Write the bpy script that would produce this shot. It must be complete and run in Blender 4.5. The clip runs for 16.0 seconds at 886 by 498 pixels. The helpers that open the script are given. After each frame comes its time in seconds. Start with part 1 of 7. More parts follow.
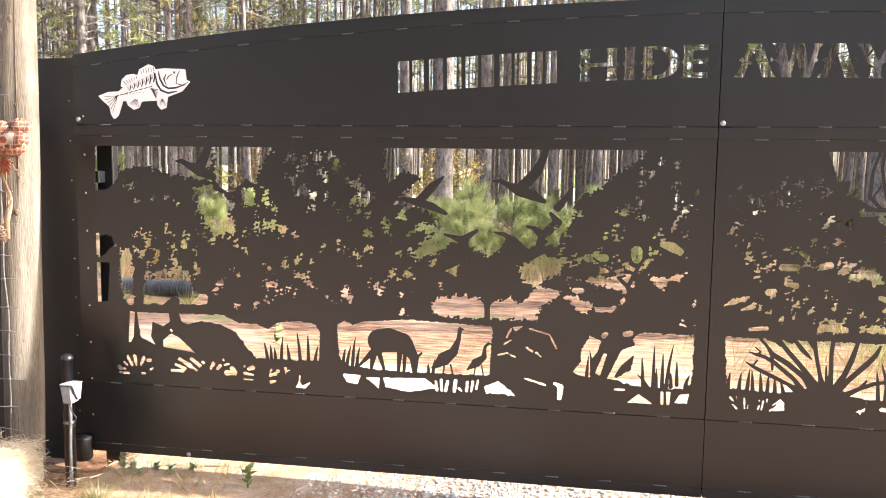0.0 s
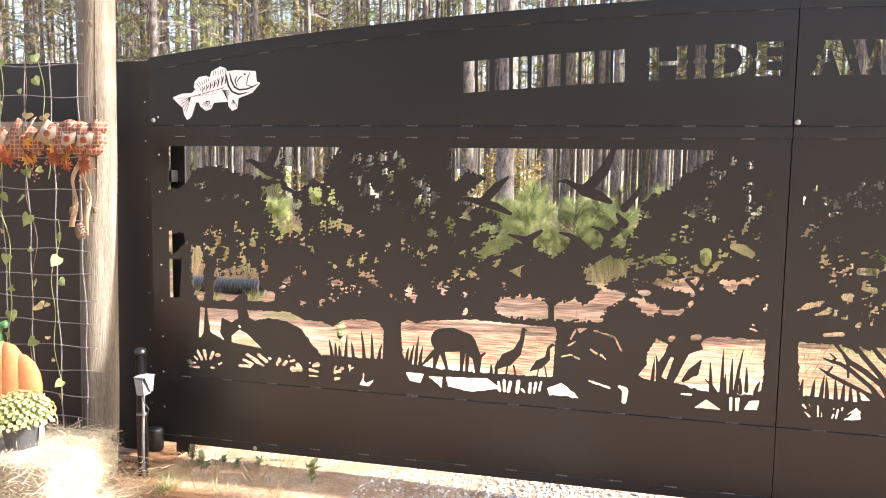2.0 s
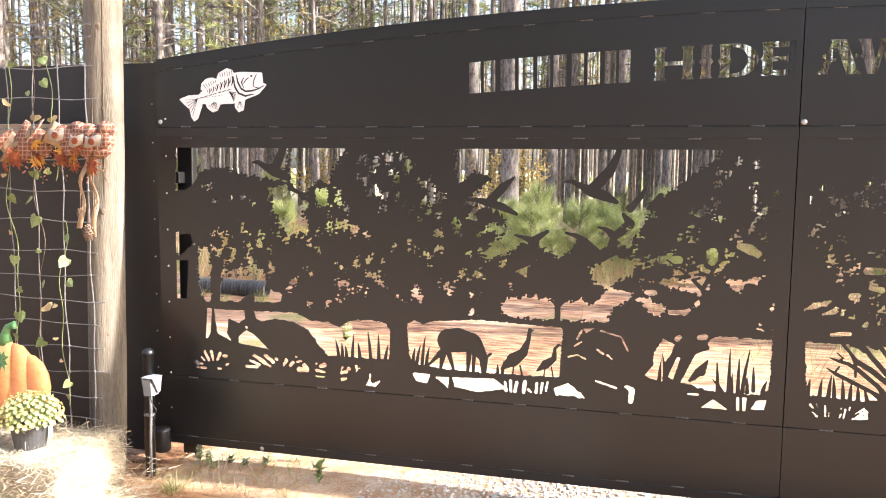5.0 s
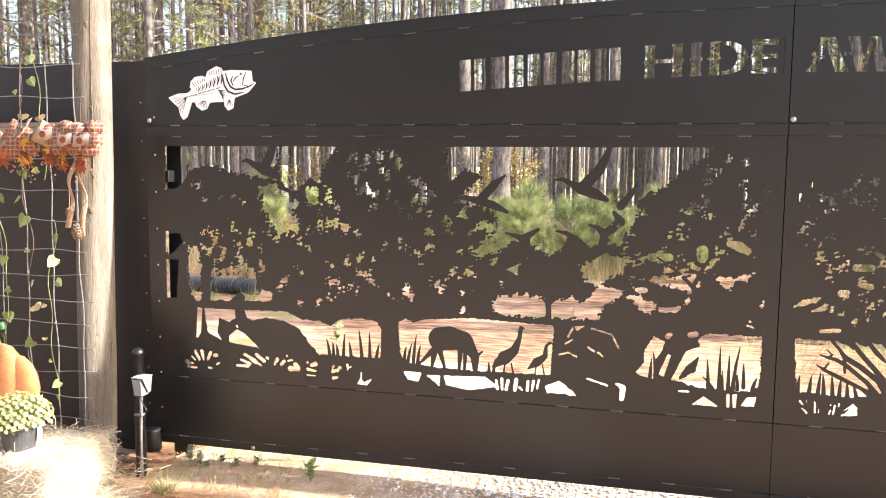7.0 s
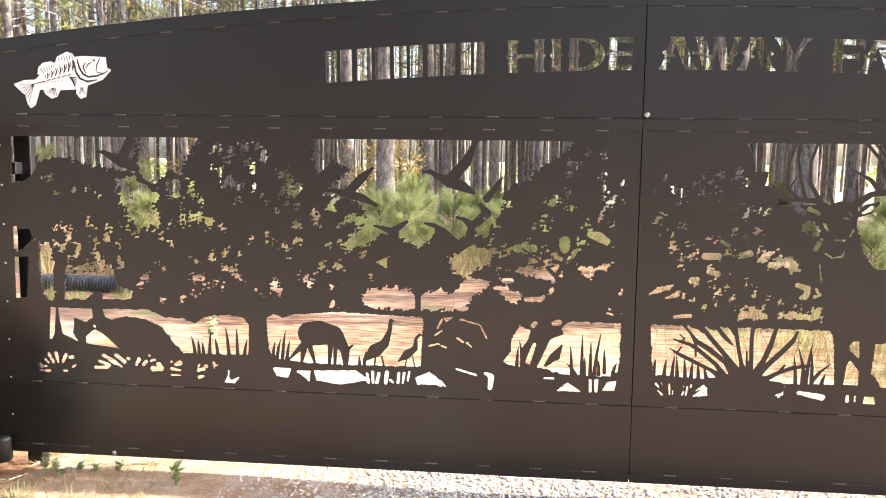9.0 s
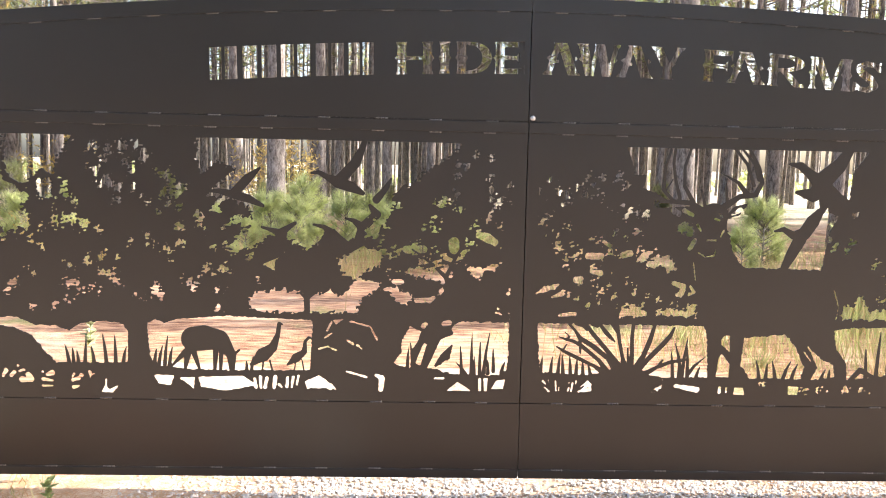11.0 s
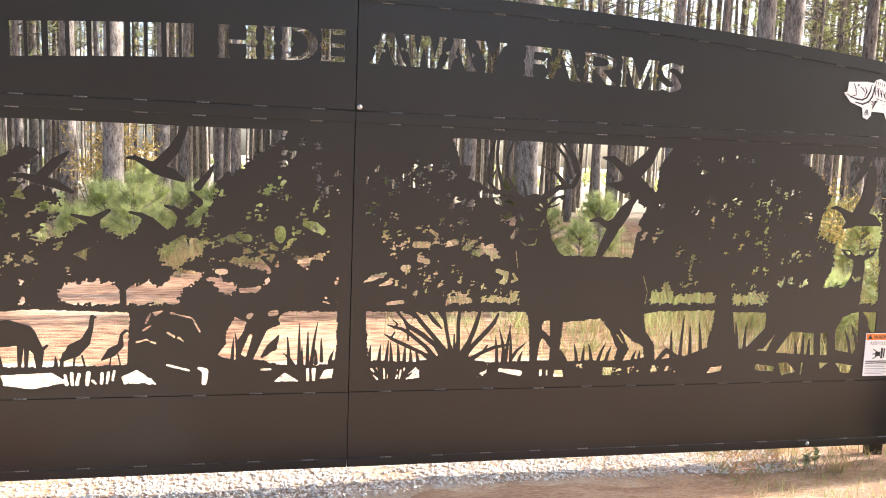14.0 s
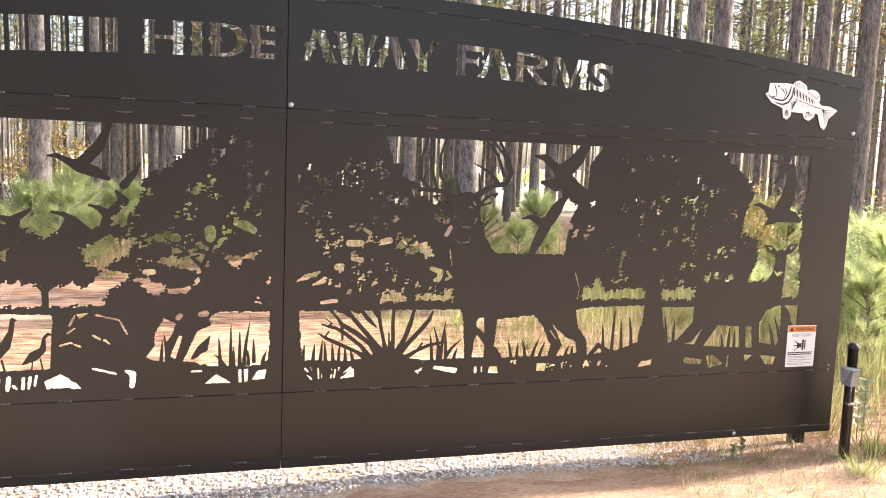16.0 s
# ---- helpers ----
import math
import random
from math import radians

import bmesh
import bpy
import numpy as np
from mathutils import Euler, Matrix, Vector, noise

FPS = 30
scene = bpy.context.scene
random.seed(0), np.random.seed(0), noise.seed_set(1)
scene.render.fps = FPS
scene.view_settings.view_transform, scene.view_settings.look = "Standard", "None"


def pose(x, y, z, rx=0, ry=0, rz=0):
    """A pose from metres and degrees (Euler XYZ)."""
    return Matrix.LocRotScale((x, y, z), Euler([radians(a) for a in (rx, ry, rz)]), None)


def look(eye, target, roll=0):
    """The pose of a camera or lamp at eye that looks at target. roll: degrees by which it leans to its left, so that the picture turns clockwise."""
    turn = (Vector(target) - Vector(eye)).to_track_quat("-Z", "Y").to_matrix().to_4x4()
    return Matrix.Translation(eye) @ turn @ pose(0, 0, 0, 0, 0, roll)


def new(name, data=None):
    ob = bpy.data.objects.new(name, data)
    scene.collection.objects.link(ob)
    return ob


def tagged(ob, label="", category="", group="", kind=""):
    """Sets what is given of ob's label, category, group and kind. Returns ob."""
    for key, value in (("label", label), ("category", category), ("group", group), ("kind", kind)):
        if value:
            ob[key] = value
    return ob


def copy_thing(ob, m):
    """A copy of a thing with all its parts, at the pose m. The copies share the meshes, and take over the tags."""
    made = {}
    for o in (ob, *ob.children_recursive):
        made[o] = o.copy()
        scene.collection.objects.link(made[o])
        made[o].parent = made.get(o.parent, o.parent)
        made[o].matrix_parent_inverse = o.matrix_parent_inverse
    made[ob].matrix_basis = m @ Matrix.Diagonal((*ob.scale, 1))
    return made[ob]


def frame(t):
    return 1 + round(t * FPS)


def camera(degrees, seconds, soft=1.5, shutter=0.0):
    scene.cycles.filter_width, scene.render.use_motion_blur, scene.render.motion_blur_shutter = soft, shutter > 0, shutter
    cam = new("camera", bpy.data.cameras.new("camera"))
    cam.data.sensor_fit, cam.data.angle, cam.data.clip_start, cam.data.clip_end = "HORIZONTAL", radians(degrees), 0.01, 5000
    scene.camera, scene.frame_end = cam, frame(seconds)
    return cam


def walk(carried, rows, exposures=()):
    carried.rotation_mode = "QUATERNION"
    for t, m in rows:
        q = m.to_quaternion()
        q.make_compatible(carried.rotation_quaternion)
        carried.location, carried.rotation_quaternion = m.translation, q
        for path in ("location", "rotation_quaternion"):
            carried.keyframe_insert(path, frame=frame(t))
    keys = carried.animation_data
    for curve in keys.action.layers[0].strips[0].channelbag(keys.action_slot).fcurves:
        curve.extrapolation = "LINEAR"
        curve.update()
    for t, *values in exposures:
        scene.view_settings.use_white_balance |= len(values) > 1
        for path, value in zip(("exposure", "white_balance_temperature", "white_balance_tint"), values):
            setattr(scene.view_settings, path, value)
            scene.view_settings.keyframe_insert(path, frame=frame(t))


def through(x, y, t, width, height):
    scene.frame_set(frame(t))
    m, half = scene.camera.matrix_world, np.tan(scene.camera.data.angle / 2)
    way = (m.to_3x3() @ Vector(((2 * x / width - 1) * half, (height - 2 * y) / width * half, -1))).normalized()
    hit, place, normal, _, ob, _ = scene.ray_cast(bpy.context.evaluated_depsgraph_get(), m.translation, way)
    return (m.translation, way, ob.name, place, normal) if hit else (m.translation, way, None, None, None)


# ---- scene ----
cam = camera(58.3, 16.0, 1.0)
PATH = [
    (0, (-0.583, -3.629, 1.588), (-0.919, -1.668, 1.384), 0.7),
    (0.5, (-0.598, -3.631, 1.587), (-1.001, -1.683, 1.381), 0.6),
    (1, (-0.604, -3.636, 1.586), (-1.045, -1.697, 1.38), 0.7),
    (1.5, (-0.612, -3.635, 1.585), (-1.074, -1.7, 1.376), 0.7),
    (2, (-0.604, -3.635, 1.582), (-1.086, -1.705, 1.379), 0.8),
    (2.5, (-0.604, -3.637, 1.58), (-1.096, -1.71, 1.378), 0.9),
    (3, (-0.604, -3.644, 1.579), (-1.101, -1.716, 1.387), 0.8),
    (3.5, (-0.607, -3.646, 1.578), (-1.097, -1.716, 1.385), 0.7),
    (4, (-0.608, -3.644, 1.577), (-1.104, -1.716, 1.378), 0.7),
    (6.5, (-0.611, -3.643, 1.582), (-1.099, -1.714, 1.383), 0.5),
    (7, (-0.605, -3.638, 1.584), (-1.079, -1.706, 1.377), 0.5),
    (7.5, (-0.584, -3.63, 1.584), (-1.007, -1.686, 1.377), 0.4),
    (8, (-0.557, -3.622, 1.585), (-0.924, -1.668, 1.369), 0.2),
    (8.5, (-0.531, -3.618, 1.583), (-0.814, -1.65, 1.364), 0.5),
    (9, (-0.513, -3.612, 1.582), (-0.713, -1.635, 1.361), 0.7),
    (11.5, (-0.48, -3.607, 1.573), (-0.352, -1.622, 1.365), 1.5),
    (12, (-0.451, -3.612, 1.572), (-0.259, -1.632, 1.361), 1.8),
    (12.5, (-0.417, -3.613, 1.572), (-0.166, -1.641, 1.354), 1.8),
    (13, (-0.383, -3.621, 1.569), (-0.077, -1.657, 1.351), 1.8),
    (13.5, (-0.367, -3.629, 1.566), (0.002, -1.676, 1.347), 2.2),
    (14, (-0.357, -3.632, 1.561), (0.062, -1.689, 1.344), 2.2),
    (14.5, (-0.346, -3.643, 1.554), (0.115, -1.709, 1.338), 2.2),
    (15, (-0.334, -3.646, 1.553), (0.162, -1.721, 1.338), 2.2),
    (15.5, (-0.327, -3.644, 1.553), (0.198, -1.727, 1.335), 2.3),
    (16, (-0.32, -3.646, 1.553), (0.24, -1.738, 1.342), 2.2),
]
walk(cam, [(t, look(eye, target, roll)) for t, eye, target, roll in PATH], [(0.0, 2.06, 6220, 14), (9.0, 2.13, 6220, 14), (16.0, 2.0, 6220, 14)])


# ---- light ----
SUN_EL, SUN_AZ = 30.0, 3.6     # degrees above the horizon; degrees from +x towards +y
world = bpy.data.worlds.new("world")
scene.world = world
world.use_nodes = True
wn = world.node_tree.nodes
sky = wn.new("ShaderNodeTexSky")
sky.sky_type = "NISHITA"
sky.sun_disc = False
sky.sun_elevation = radians(SUN_EL)
sky.sun_rotation = radians(90 - SUN_AZ)
sky.air_density, sky.dust_density = 1.0, 3.6
world.node_tree.links.new(sky.outputs[0], wn["Background"].inputs[0])
wn["Background"].inputs[1].default_value = 0.14
sun_data = bpy.data.lights.new("sun", "SUN")
sun_data.energy, sun_data.angle, sun_data.color = 4.9, radians(0.6), (1.0, 0.94, 0.85)
sun = new("sun", sun_data)
sun_dir = Vector((math.cos(radians(SUN_EL)) * math.cos(radians(SUN_AZ)), math.cos(radians(SUN_EL)) * math.sin(radians(SUN_AZ)), math.sin(radians(SUN_EL))))
sun.matrix_world = look(sun_dir * 50, (0, 0, 0))


# ---- materials ----
def material(name, colours, scale=8.0, rough=0.6, metal=0.0, bump=0.2, fine=60.0, stretch=(1, 1, 1), spread=0.0, coat=0.0, through=0.0, gloss=0.5):
    """colours: two or three base colours mixed by broad and fine noise; spread: how far one object differs from the next."""
    m = bpy.data.materials.new(name)
    m.use_nodes = True
    n, l = m.node_tree.nodes, m.node_tree.links
    b = n["Principled BSDF"]
    tc, mp = n.new("ShaderNodeTexCoord"), n.new("ShaderNodeMapping")
    mp.inputs["Scale"].default_value = stretch
    l.new(tc.outputs["Object"], mp.inputs[0])
    big, small = n.new("ShaderNodeTexNoise"), n.new("ShaderNodeTexNoise")
    for tex, s in ((big, scale), (small, fine)):
        tex.inputs["Scale"].default_value, tex.inputs["Detail"].default_value = s, 5
        l.new(mp.outputs[0], tex.inputs["Vector"])
    mixer = n.new("ShaderNodeMath")
    mixer.operation = "MULTIPLY_ADD"
    mixer.inputs[1].default_value = 0.55
    l.new(big.outputs[0], mixer.inputs[0])
    half = n.new("ShaderNodeMath")
    half.operation = "MULTIPLY"
    half.inputs[1].default_value = 0.45
    l.new(small.outputs[0], half.inputs[0])
    l.new(half.outputs[0], mixer.inputs[2])
    ramp = n.new("ShaderNodeValToRGB")
    el = ramp.color_ramp.elements
    el[0].position, el[1].position = 0.36, 0.64
    el[0].color, el[1].color = (*colours[0], 1), (*colours[-1], 1)
    if len(colours) > 2:
        e = el.new(0.5)
        e.color = (*colours[1], 1)
    l.new(mixer.outputs[0], ramp.inputs[0])
    out = ramp.outputs[0]
    if spread:
        info, hsv, rng = n.new("ShaderNodeObjectInfo"), n.new("ShaderNodeHueSaturation"), n.new("ShaderNodeMapRange")
        isl, add = n.new("ShaderNodeNewGeometry"), n.new("ShaderNodeMath")
        add.operation = "ADD"
        l.new(info.outputs["Random"], add.inputs[0])
        l.new(isl.outputs["Random Per Island"], add.inputs[1])
        rng.inputs[2].default_value = 2.0
        rng.inputs[3].default_value, rng.inputs[4].default_value = 1 - spread, 1 + spread
        l.new(add.outputs[0], rng.inputs[0])
        l.new(rng.outputs[0], hsv.inputs["Value"])
        l.new(out, hsv.inputs["Color"])
        out = hsv.outputs[0]
    l.new(out, b.inputs["Base Color"])
    b.inputs["Roughness"].default_value, b.inputs["Metallic"].default_value = rough, metal
    b.inputs["Coat Weight"].default_value = coat
    b.inputs["Specular IOR Level"].default_value = gloss
    if bump:
        bp = n.new("ShaderNodeBump")
        bp.inputs["Strength"].default_value, bp.inputs["Distance"].default_value = bump, 0.01
        l.new(mixer.outputs[0], bp.inputs["Height"])
        l.new(bp.outputs[0], b.inputs["Normal"])
    if through:
        tr, mix = n.new("ShaderNodeBsdfTranslucent"), n.new("ShaderNodeMixShader")
        mix.inputs[0].default_value = through
        l.new(out, tr.inputs[0])
        l.new(b.outputs[0], mix.inputs[1])
        l.new(tr.outputs[0], mix.inputs[2])
        l.new(mix.outputs[0], n["Material Output"].inputs[0])
    return m


BLACK = material("black_powder_coat", [(0.0095, 0.0097, 0.0102), (0.0145, 0.0146, 0.015)], 1.5, 0.32, 0, 0.05, 260, gloss=0.56)
SHEET = material("black_sheet_steel", [(0.014, 0.013, 0.012), (0.024, 0.021, 0.019)], 1.2, 0.5, 0, 0.05, 150)
WELD = material("weld_bead", [(0.09, 0.088, 0.085), (0.26, 0.25, 0.24)], 60, 0.4, 0.3, 0.4, 300)
ZINC = material("galvanised_steel", [(0.35, 0.35, 0.35), (0.55, 0.55, 0.54)], 30, 0.4, 0.8, 0.1, 200)
WHITE = material("white_enamel", [(0.80, 0.80, 0.80), (0.88, 0.88, 0.88)], 20, 0.45, 0, 0.03, 200)
INK = material("black_ink", [(0.02, 0.02, 0.02), (0.035, 0.035, 0.035)], 40, 0.5, 0, 0.0)
ORANGE_INK = material("orange_ink", [(0.75, 0.20, 0.03), (0.85, 0.25, 0.05)], 40, 0.5, 0, 0.0)
GREY_INK = material("grey_ink", [(0.35, 0.35, 0.35), (0.42, 0.42, 0.42)], 40, 0.5, 0, 0.0)
CONDUIT = material("grey_conduit", [(0.10, 0.097, 0.092), (0.16, 0.155, 0.148)], 20, 0.5, 0, 0.05, 120)
GREY_BOX = material("grey_plastic", [(0.24, 0.25, 0.265), (0.31, 0.32, 0.335)], 20, 0.45, 0, 0.03, 200)
POSTWOOD = material("treated_pine_post", [(0.085, 0.070, 0.050), (0.165, 0.140, 0.105), (0.225, 0.198, 0.155)], 6, 0.8, 0, 0.6, 70, (4, 4, 0.35))
PLANK = material("weathered_plank", [(0.26, 0.19, 0.12), (0.42, 0.33, 0.23)], 6, 0.8, 0, 0.4, 40, (0.3, 4, 4))
KNOT = material("wood_knot", [(0.08, 0.055, 0.035), (0.17, 0.125, 0.08)], 30, 0.8, 0, 0.3, 100)
WIRE = material("fence_wire", [(0.13, 0.127, 0.12), (0.27, 0.262, 0.25)], 40, 0.5, 0.3, 0.2, 200)
BARK = material("pine_bark", [(0.055, 0.045, 0.038), (0.19, 0.163, 0.14), (0.33, 0.295, 0.26)], 7.0, 0.9, 0, 1.0, 26, (2.2, 2.2, 0.8), spread=0.28)
NEEDLE = material("pine_needles", [(0.16, 0.175, 0.065), (0.27, 0.28, 0.12)], 2.0, 0.55, 0, 0.0, 20, spread=0.35, through=0.4)
YOUNG = material("young_pine_needles", [(0.33, 0.38, 0.13), (0.52, 0.55, 0.26)], 3.0, 0.5, 0, 0.0, 20, spread=0.3, through=0.5)
AUTUMN = material("autumn_foliage", [(0.38, 0.30, 0.09), (0.50, 0.36, 0.13)], 2.0, 0.6, 0, 0.0, 20, spread=0.4, through=0.4)
LEAF = material("green_leaf", [(0.22, 0.28, 0.09), (0.36, 0.42, 0.19)], 8.0, 0.5, 0, 0.1, 60, spread=0.35, through=0.35)
# paler copy of the green leaf: sunlight on the weeds put into the colour
LITLEAF = material("sunlit_leaf", [(0.44, 0.47, 0.26), (0.62, 0.63, 0.42)], 8.0, 0.55, 0, 0.1, 60, spread=0.25, through=0.35)
GRASS = material("grass", [(0.24, 0.27, 0.08), (0.42, 0.42, 0.18)], 2.0, 0.6, 0, 0.0, 20, spread=0.4, through=0.35)
DRYGRASS = material("dry_grass", [(0.36, 0.26, 0.12), (0.52, 0.41, 0.22)], 2.0, 0.7, 0, 0.0, 20, spread=0.35, through=0.25)
HAY = material("hay_straw", [(0.36, 0.30, 0.20), (0.62, 0.56, 0.43)], 6.0, 0.6, 0, 0.4, 60, spread=0.3, through=0.15)
STRAWNEEDLE = material("fallen_pine_needles", [(0.40, 0.20, 0.085), (0.56, 0.33, 0.16)], 4.0, 0.7, 0, 0.0, 40, spread=0.4)
STONE = material("gravel_stone", [(0.54, 0.49, 0.43), (0.68, 0.63, 0.57)], 12.0, 0.8, 0, 0.15, 90, spread=0.18)
DEADWOOD = material("dead_wood", [(0.16, 0.12, 0.09), (0.30, 0.24, 0.18)], 10.0, 0.9, 0, 0.5, 60, (2, 2, 0.6))
PIPE = material("black_corrugated_plastic", [(0.07, 0.072, 0.075), (0.12, 0.122, 0.125)], 6, 0.3, 0, 0.05, 60)
PUMPKIN = material("pumpkin_orange", [(0.66, 0.23, 0.075), (0.80, 0.34, 0.14)], 6, 0.5, 0, 0.05, 60)
STEM = material("painted_green_stem", [(0.05, 0.18, 0.07), (0.14, 0.28, 0.10)], 10, 0.5, 0, 0.1, 60)
POT = material("black_nursery_pot", [(0.035, 0.036, 0.038), (0.06, 0.06, 0.062)], 10, 0.45, 0, 0.05, 80)
PETAL = material("yellow_petal", [(0.60, 0.46, 0.14), (0.80, 0.72, 0.42)], 30, 0.6, 0, 0.0, spread=0.3, through=0.25)
PRINT = material("cream_print_ribbon", [(0.30, 0.25, 0.20), (0.38, 0.33, 0.27)], 30, 0.7, 0, 0.1, 120)
BURLAP = material("tan_ribbon", [(0.40, 0.26, 0.15), (0.52, 0.37, 0.24)], 30, 0.75, 0, 0.2, 300, through=0.25)
MAPLE_A = material("yellow_maple_leaf", [(0.50, 0.19, 0.015), (0.62, 0.33, 0.04)], 20, 0.6, 0, 0.1, 80, through=0.3)
MAPLE_B = material("rust_maple_leaf", [(0.20, 0.035, 0.015), (0.42, 0.12, 0.03)], 20, 0.6, 0, 0.1, 80, through=0.3)
BERRY = material("copper_berry", [(0.26, 0.08, 0.04), (0.42, 0.18, 0.11)], 30, 0.35, 0, 0.0)
CONE = material("pine_cone", [(0.12, 0.075, 0.05), (0.26, 0.19, 0.14)], 30, 0.8, 0, 0.4, 120, spread=0.3)


def ground_material():
    m = bpy.data.materials.new("pine_straw_ground")
    m.use_nodes = True
    n, l = m.node_tree.nodes, m.node_tree.links
    b = n["Principled BSDF"]
    tc = n.new("ShaderNodeTexCoord")

    def noise_at(s, detail=6, stretch=(1, 1, 1)):
        mp, tex = n.new("ShaderNodeMapping"), n.new("ShaderNodeTexNoise")
        mp.inputs["Scale"].default_value = stretch
        tex.inputs["Scale"].default_value, tex.inputs["Detail"].default_value = s, detail
        l.new(tc.outputs["Object"], mp.inputs[0])
        l.new(mp.outputs[0], tex.inputs["Vector"])
        return tex.outputs[0]

    def ramp(src, p0, c0, p1, c1):
        r = n.new("ShaderNodeValToRGB")
        e = r.color_ramp.elements
        e[0].position, e[0].color, e[1].position, e[1].color = p0, (*c0, 1), p1, (*c1, 1)
        l.new(src, r.inputs[0])
        return r.outputs[0]

    def mix(fac, a, c):
        x = n.new("ShaderNodeMix")
        x.data_type = "RGBA"
        l.new(fac, x.inputs[0]), l.new(a, x.inputs[6]), l.new(c, x.inputs[7])
        return x.outputs[2]

    # streaks along x: needle drifts, with the trunks' stripes of shade painted in
    straw = ramp(noise_at(9, 10, (0.55, 2.0, 1)), 0.38, (0.17, 0.070, 0.032), 0.62, (0.52, 0.30, 0.165))
    sand = ramp(noise_at(4, 10, (0.6, 1.9, 1)), 0.36, (0.30, 0.155, 0.08), 0.62, (0.64, 0.46, 0.32))
    grassy = ramp(noise_at(30), 0.4, (0.14, 0.16, 0.04), 0.65, (0.34, 0.29, 0.12))
    mixed = mix(ramp(noise_at(0.55, 4), 0.50, (0, 0, 0), 0.66, (0.9, 0.9, 0.9)), straw, sand)
    field = ramp(noise_at(9), 0.35, (0.55, 0.45, 0.28), 0.65, (0.74, 0.66, 0.48))
    sep, far = n.new("ShaderNodeSeparateXYZ"), n.new("ShaderNodeMapRange")
    l.new(tc.outputs["Object"], sep.inputs[0])
    l.new(sep.outputs[1], far.inputs[0])
    far.inputs[1].default_value, far.inputs[2].default_value = 17.0, 26.0
    mixed = mix(far.outputs[0], mixed, field)
    mixed = mix(ramp(noise_at(0.8, 5, (1.3, 1, 1)), 0.57, (0, 0, 0), 0.66, (0.9, 0.9, 0.9)), mixed, grassy)
    l.new(mixed, b.inputs["Base Color"])
    b.inputs["Roughness"].default_value = 0.85
    bp = n.new("ShaderNodeBump")
    bp.inputs["Strength"].default_value, bp.inputs["Distance"].default_value = 0.8, 0.02
    l.new(noise_at(45, 8), bp.inputs["Height"])
    l.new(bp.outputs[0], b.inputs["Normal"])
    return m


GROUND = ground_material()
DIRT = material("gravelly_dirt", [(0.27, 0.17, 0.10), (0.37, 0.265, 0.18), (0.48, 0.385, 0.29)], 3.0, 0.9, 0, 0.5, 60)
CLAY = material("orange_clay_dirt", [(0.20, 0.105, 0.055), (0.30, 0.185, 0.11), (0.42, 0.295, 0.195)], 4.0, 0.9, 0, 0.9, 50, (0.6, 1.6, 1))
SAND = material("pale_sandy_soil", [(0.36, 0.23, 0.13), (0.52, 0.38, 0.25), (0.62, 0.51, 0.37)], 5.0, 0.9, 0, 0.8, 60)


# ---- building helpers ----
def thing(name, label, category, loc=(0, 0, 0), turn=0.0, group="", kind=""):
    ob = new(name)
    ob.empty_display_size = 0.1
    ob.matrix_basis = pose(*loc, 0, 0, turn)
    return tagged(ob, label, category, group, kind)


def mesh_of(name, verts, faces, mat, smooth=False):
    me = bpy.data.meshes.new(name)
    me.from_pydata([tuple(v) for v in verts], [], faces)
    me.materials.append(mat)
    if smooth:
        me.polygons.foreach_set("use_smooth", [True] * len(me.polygons))
    me.update()
    return me


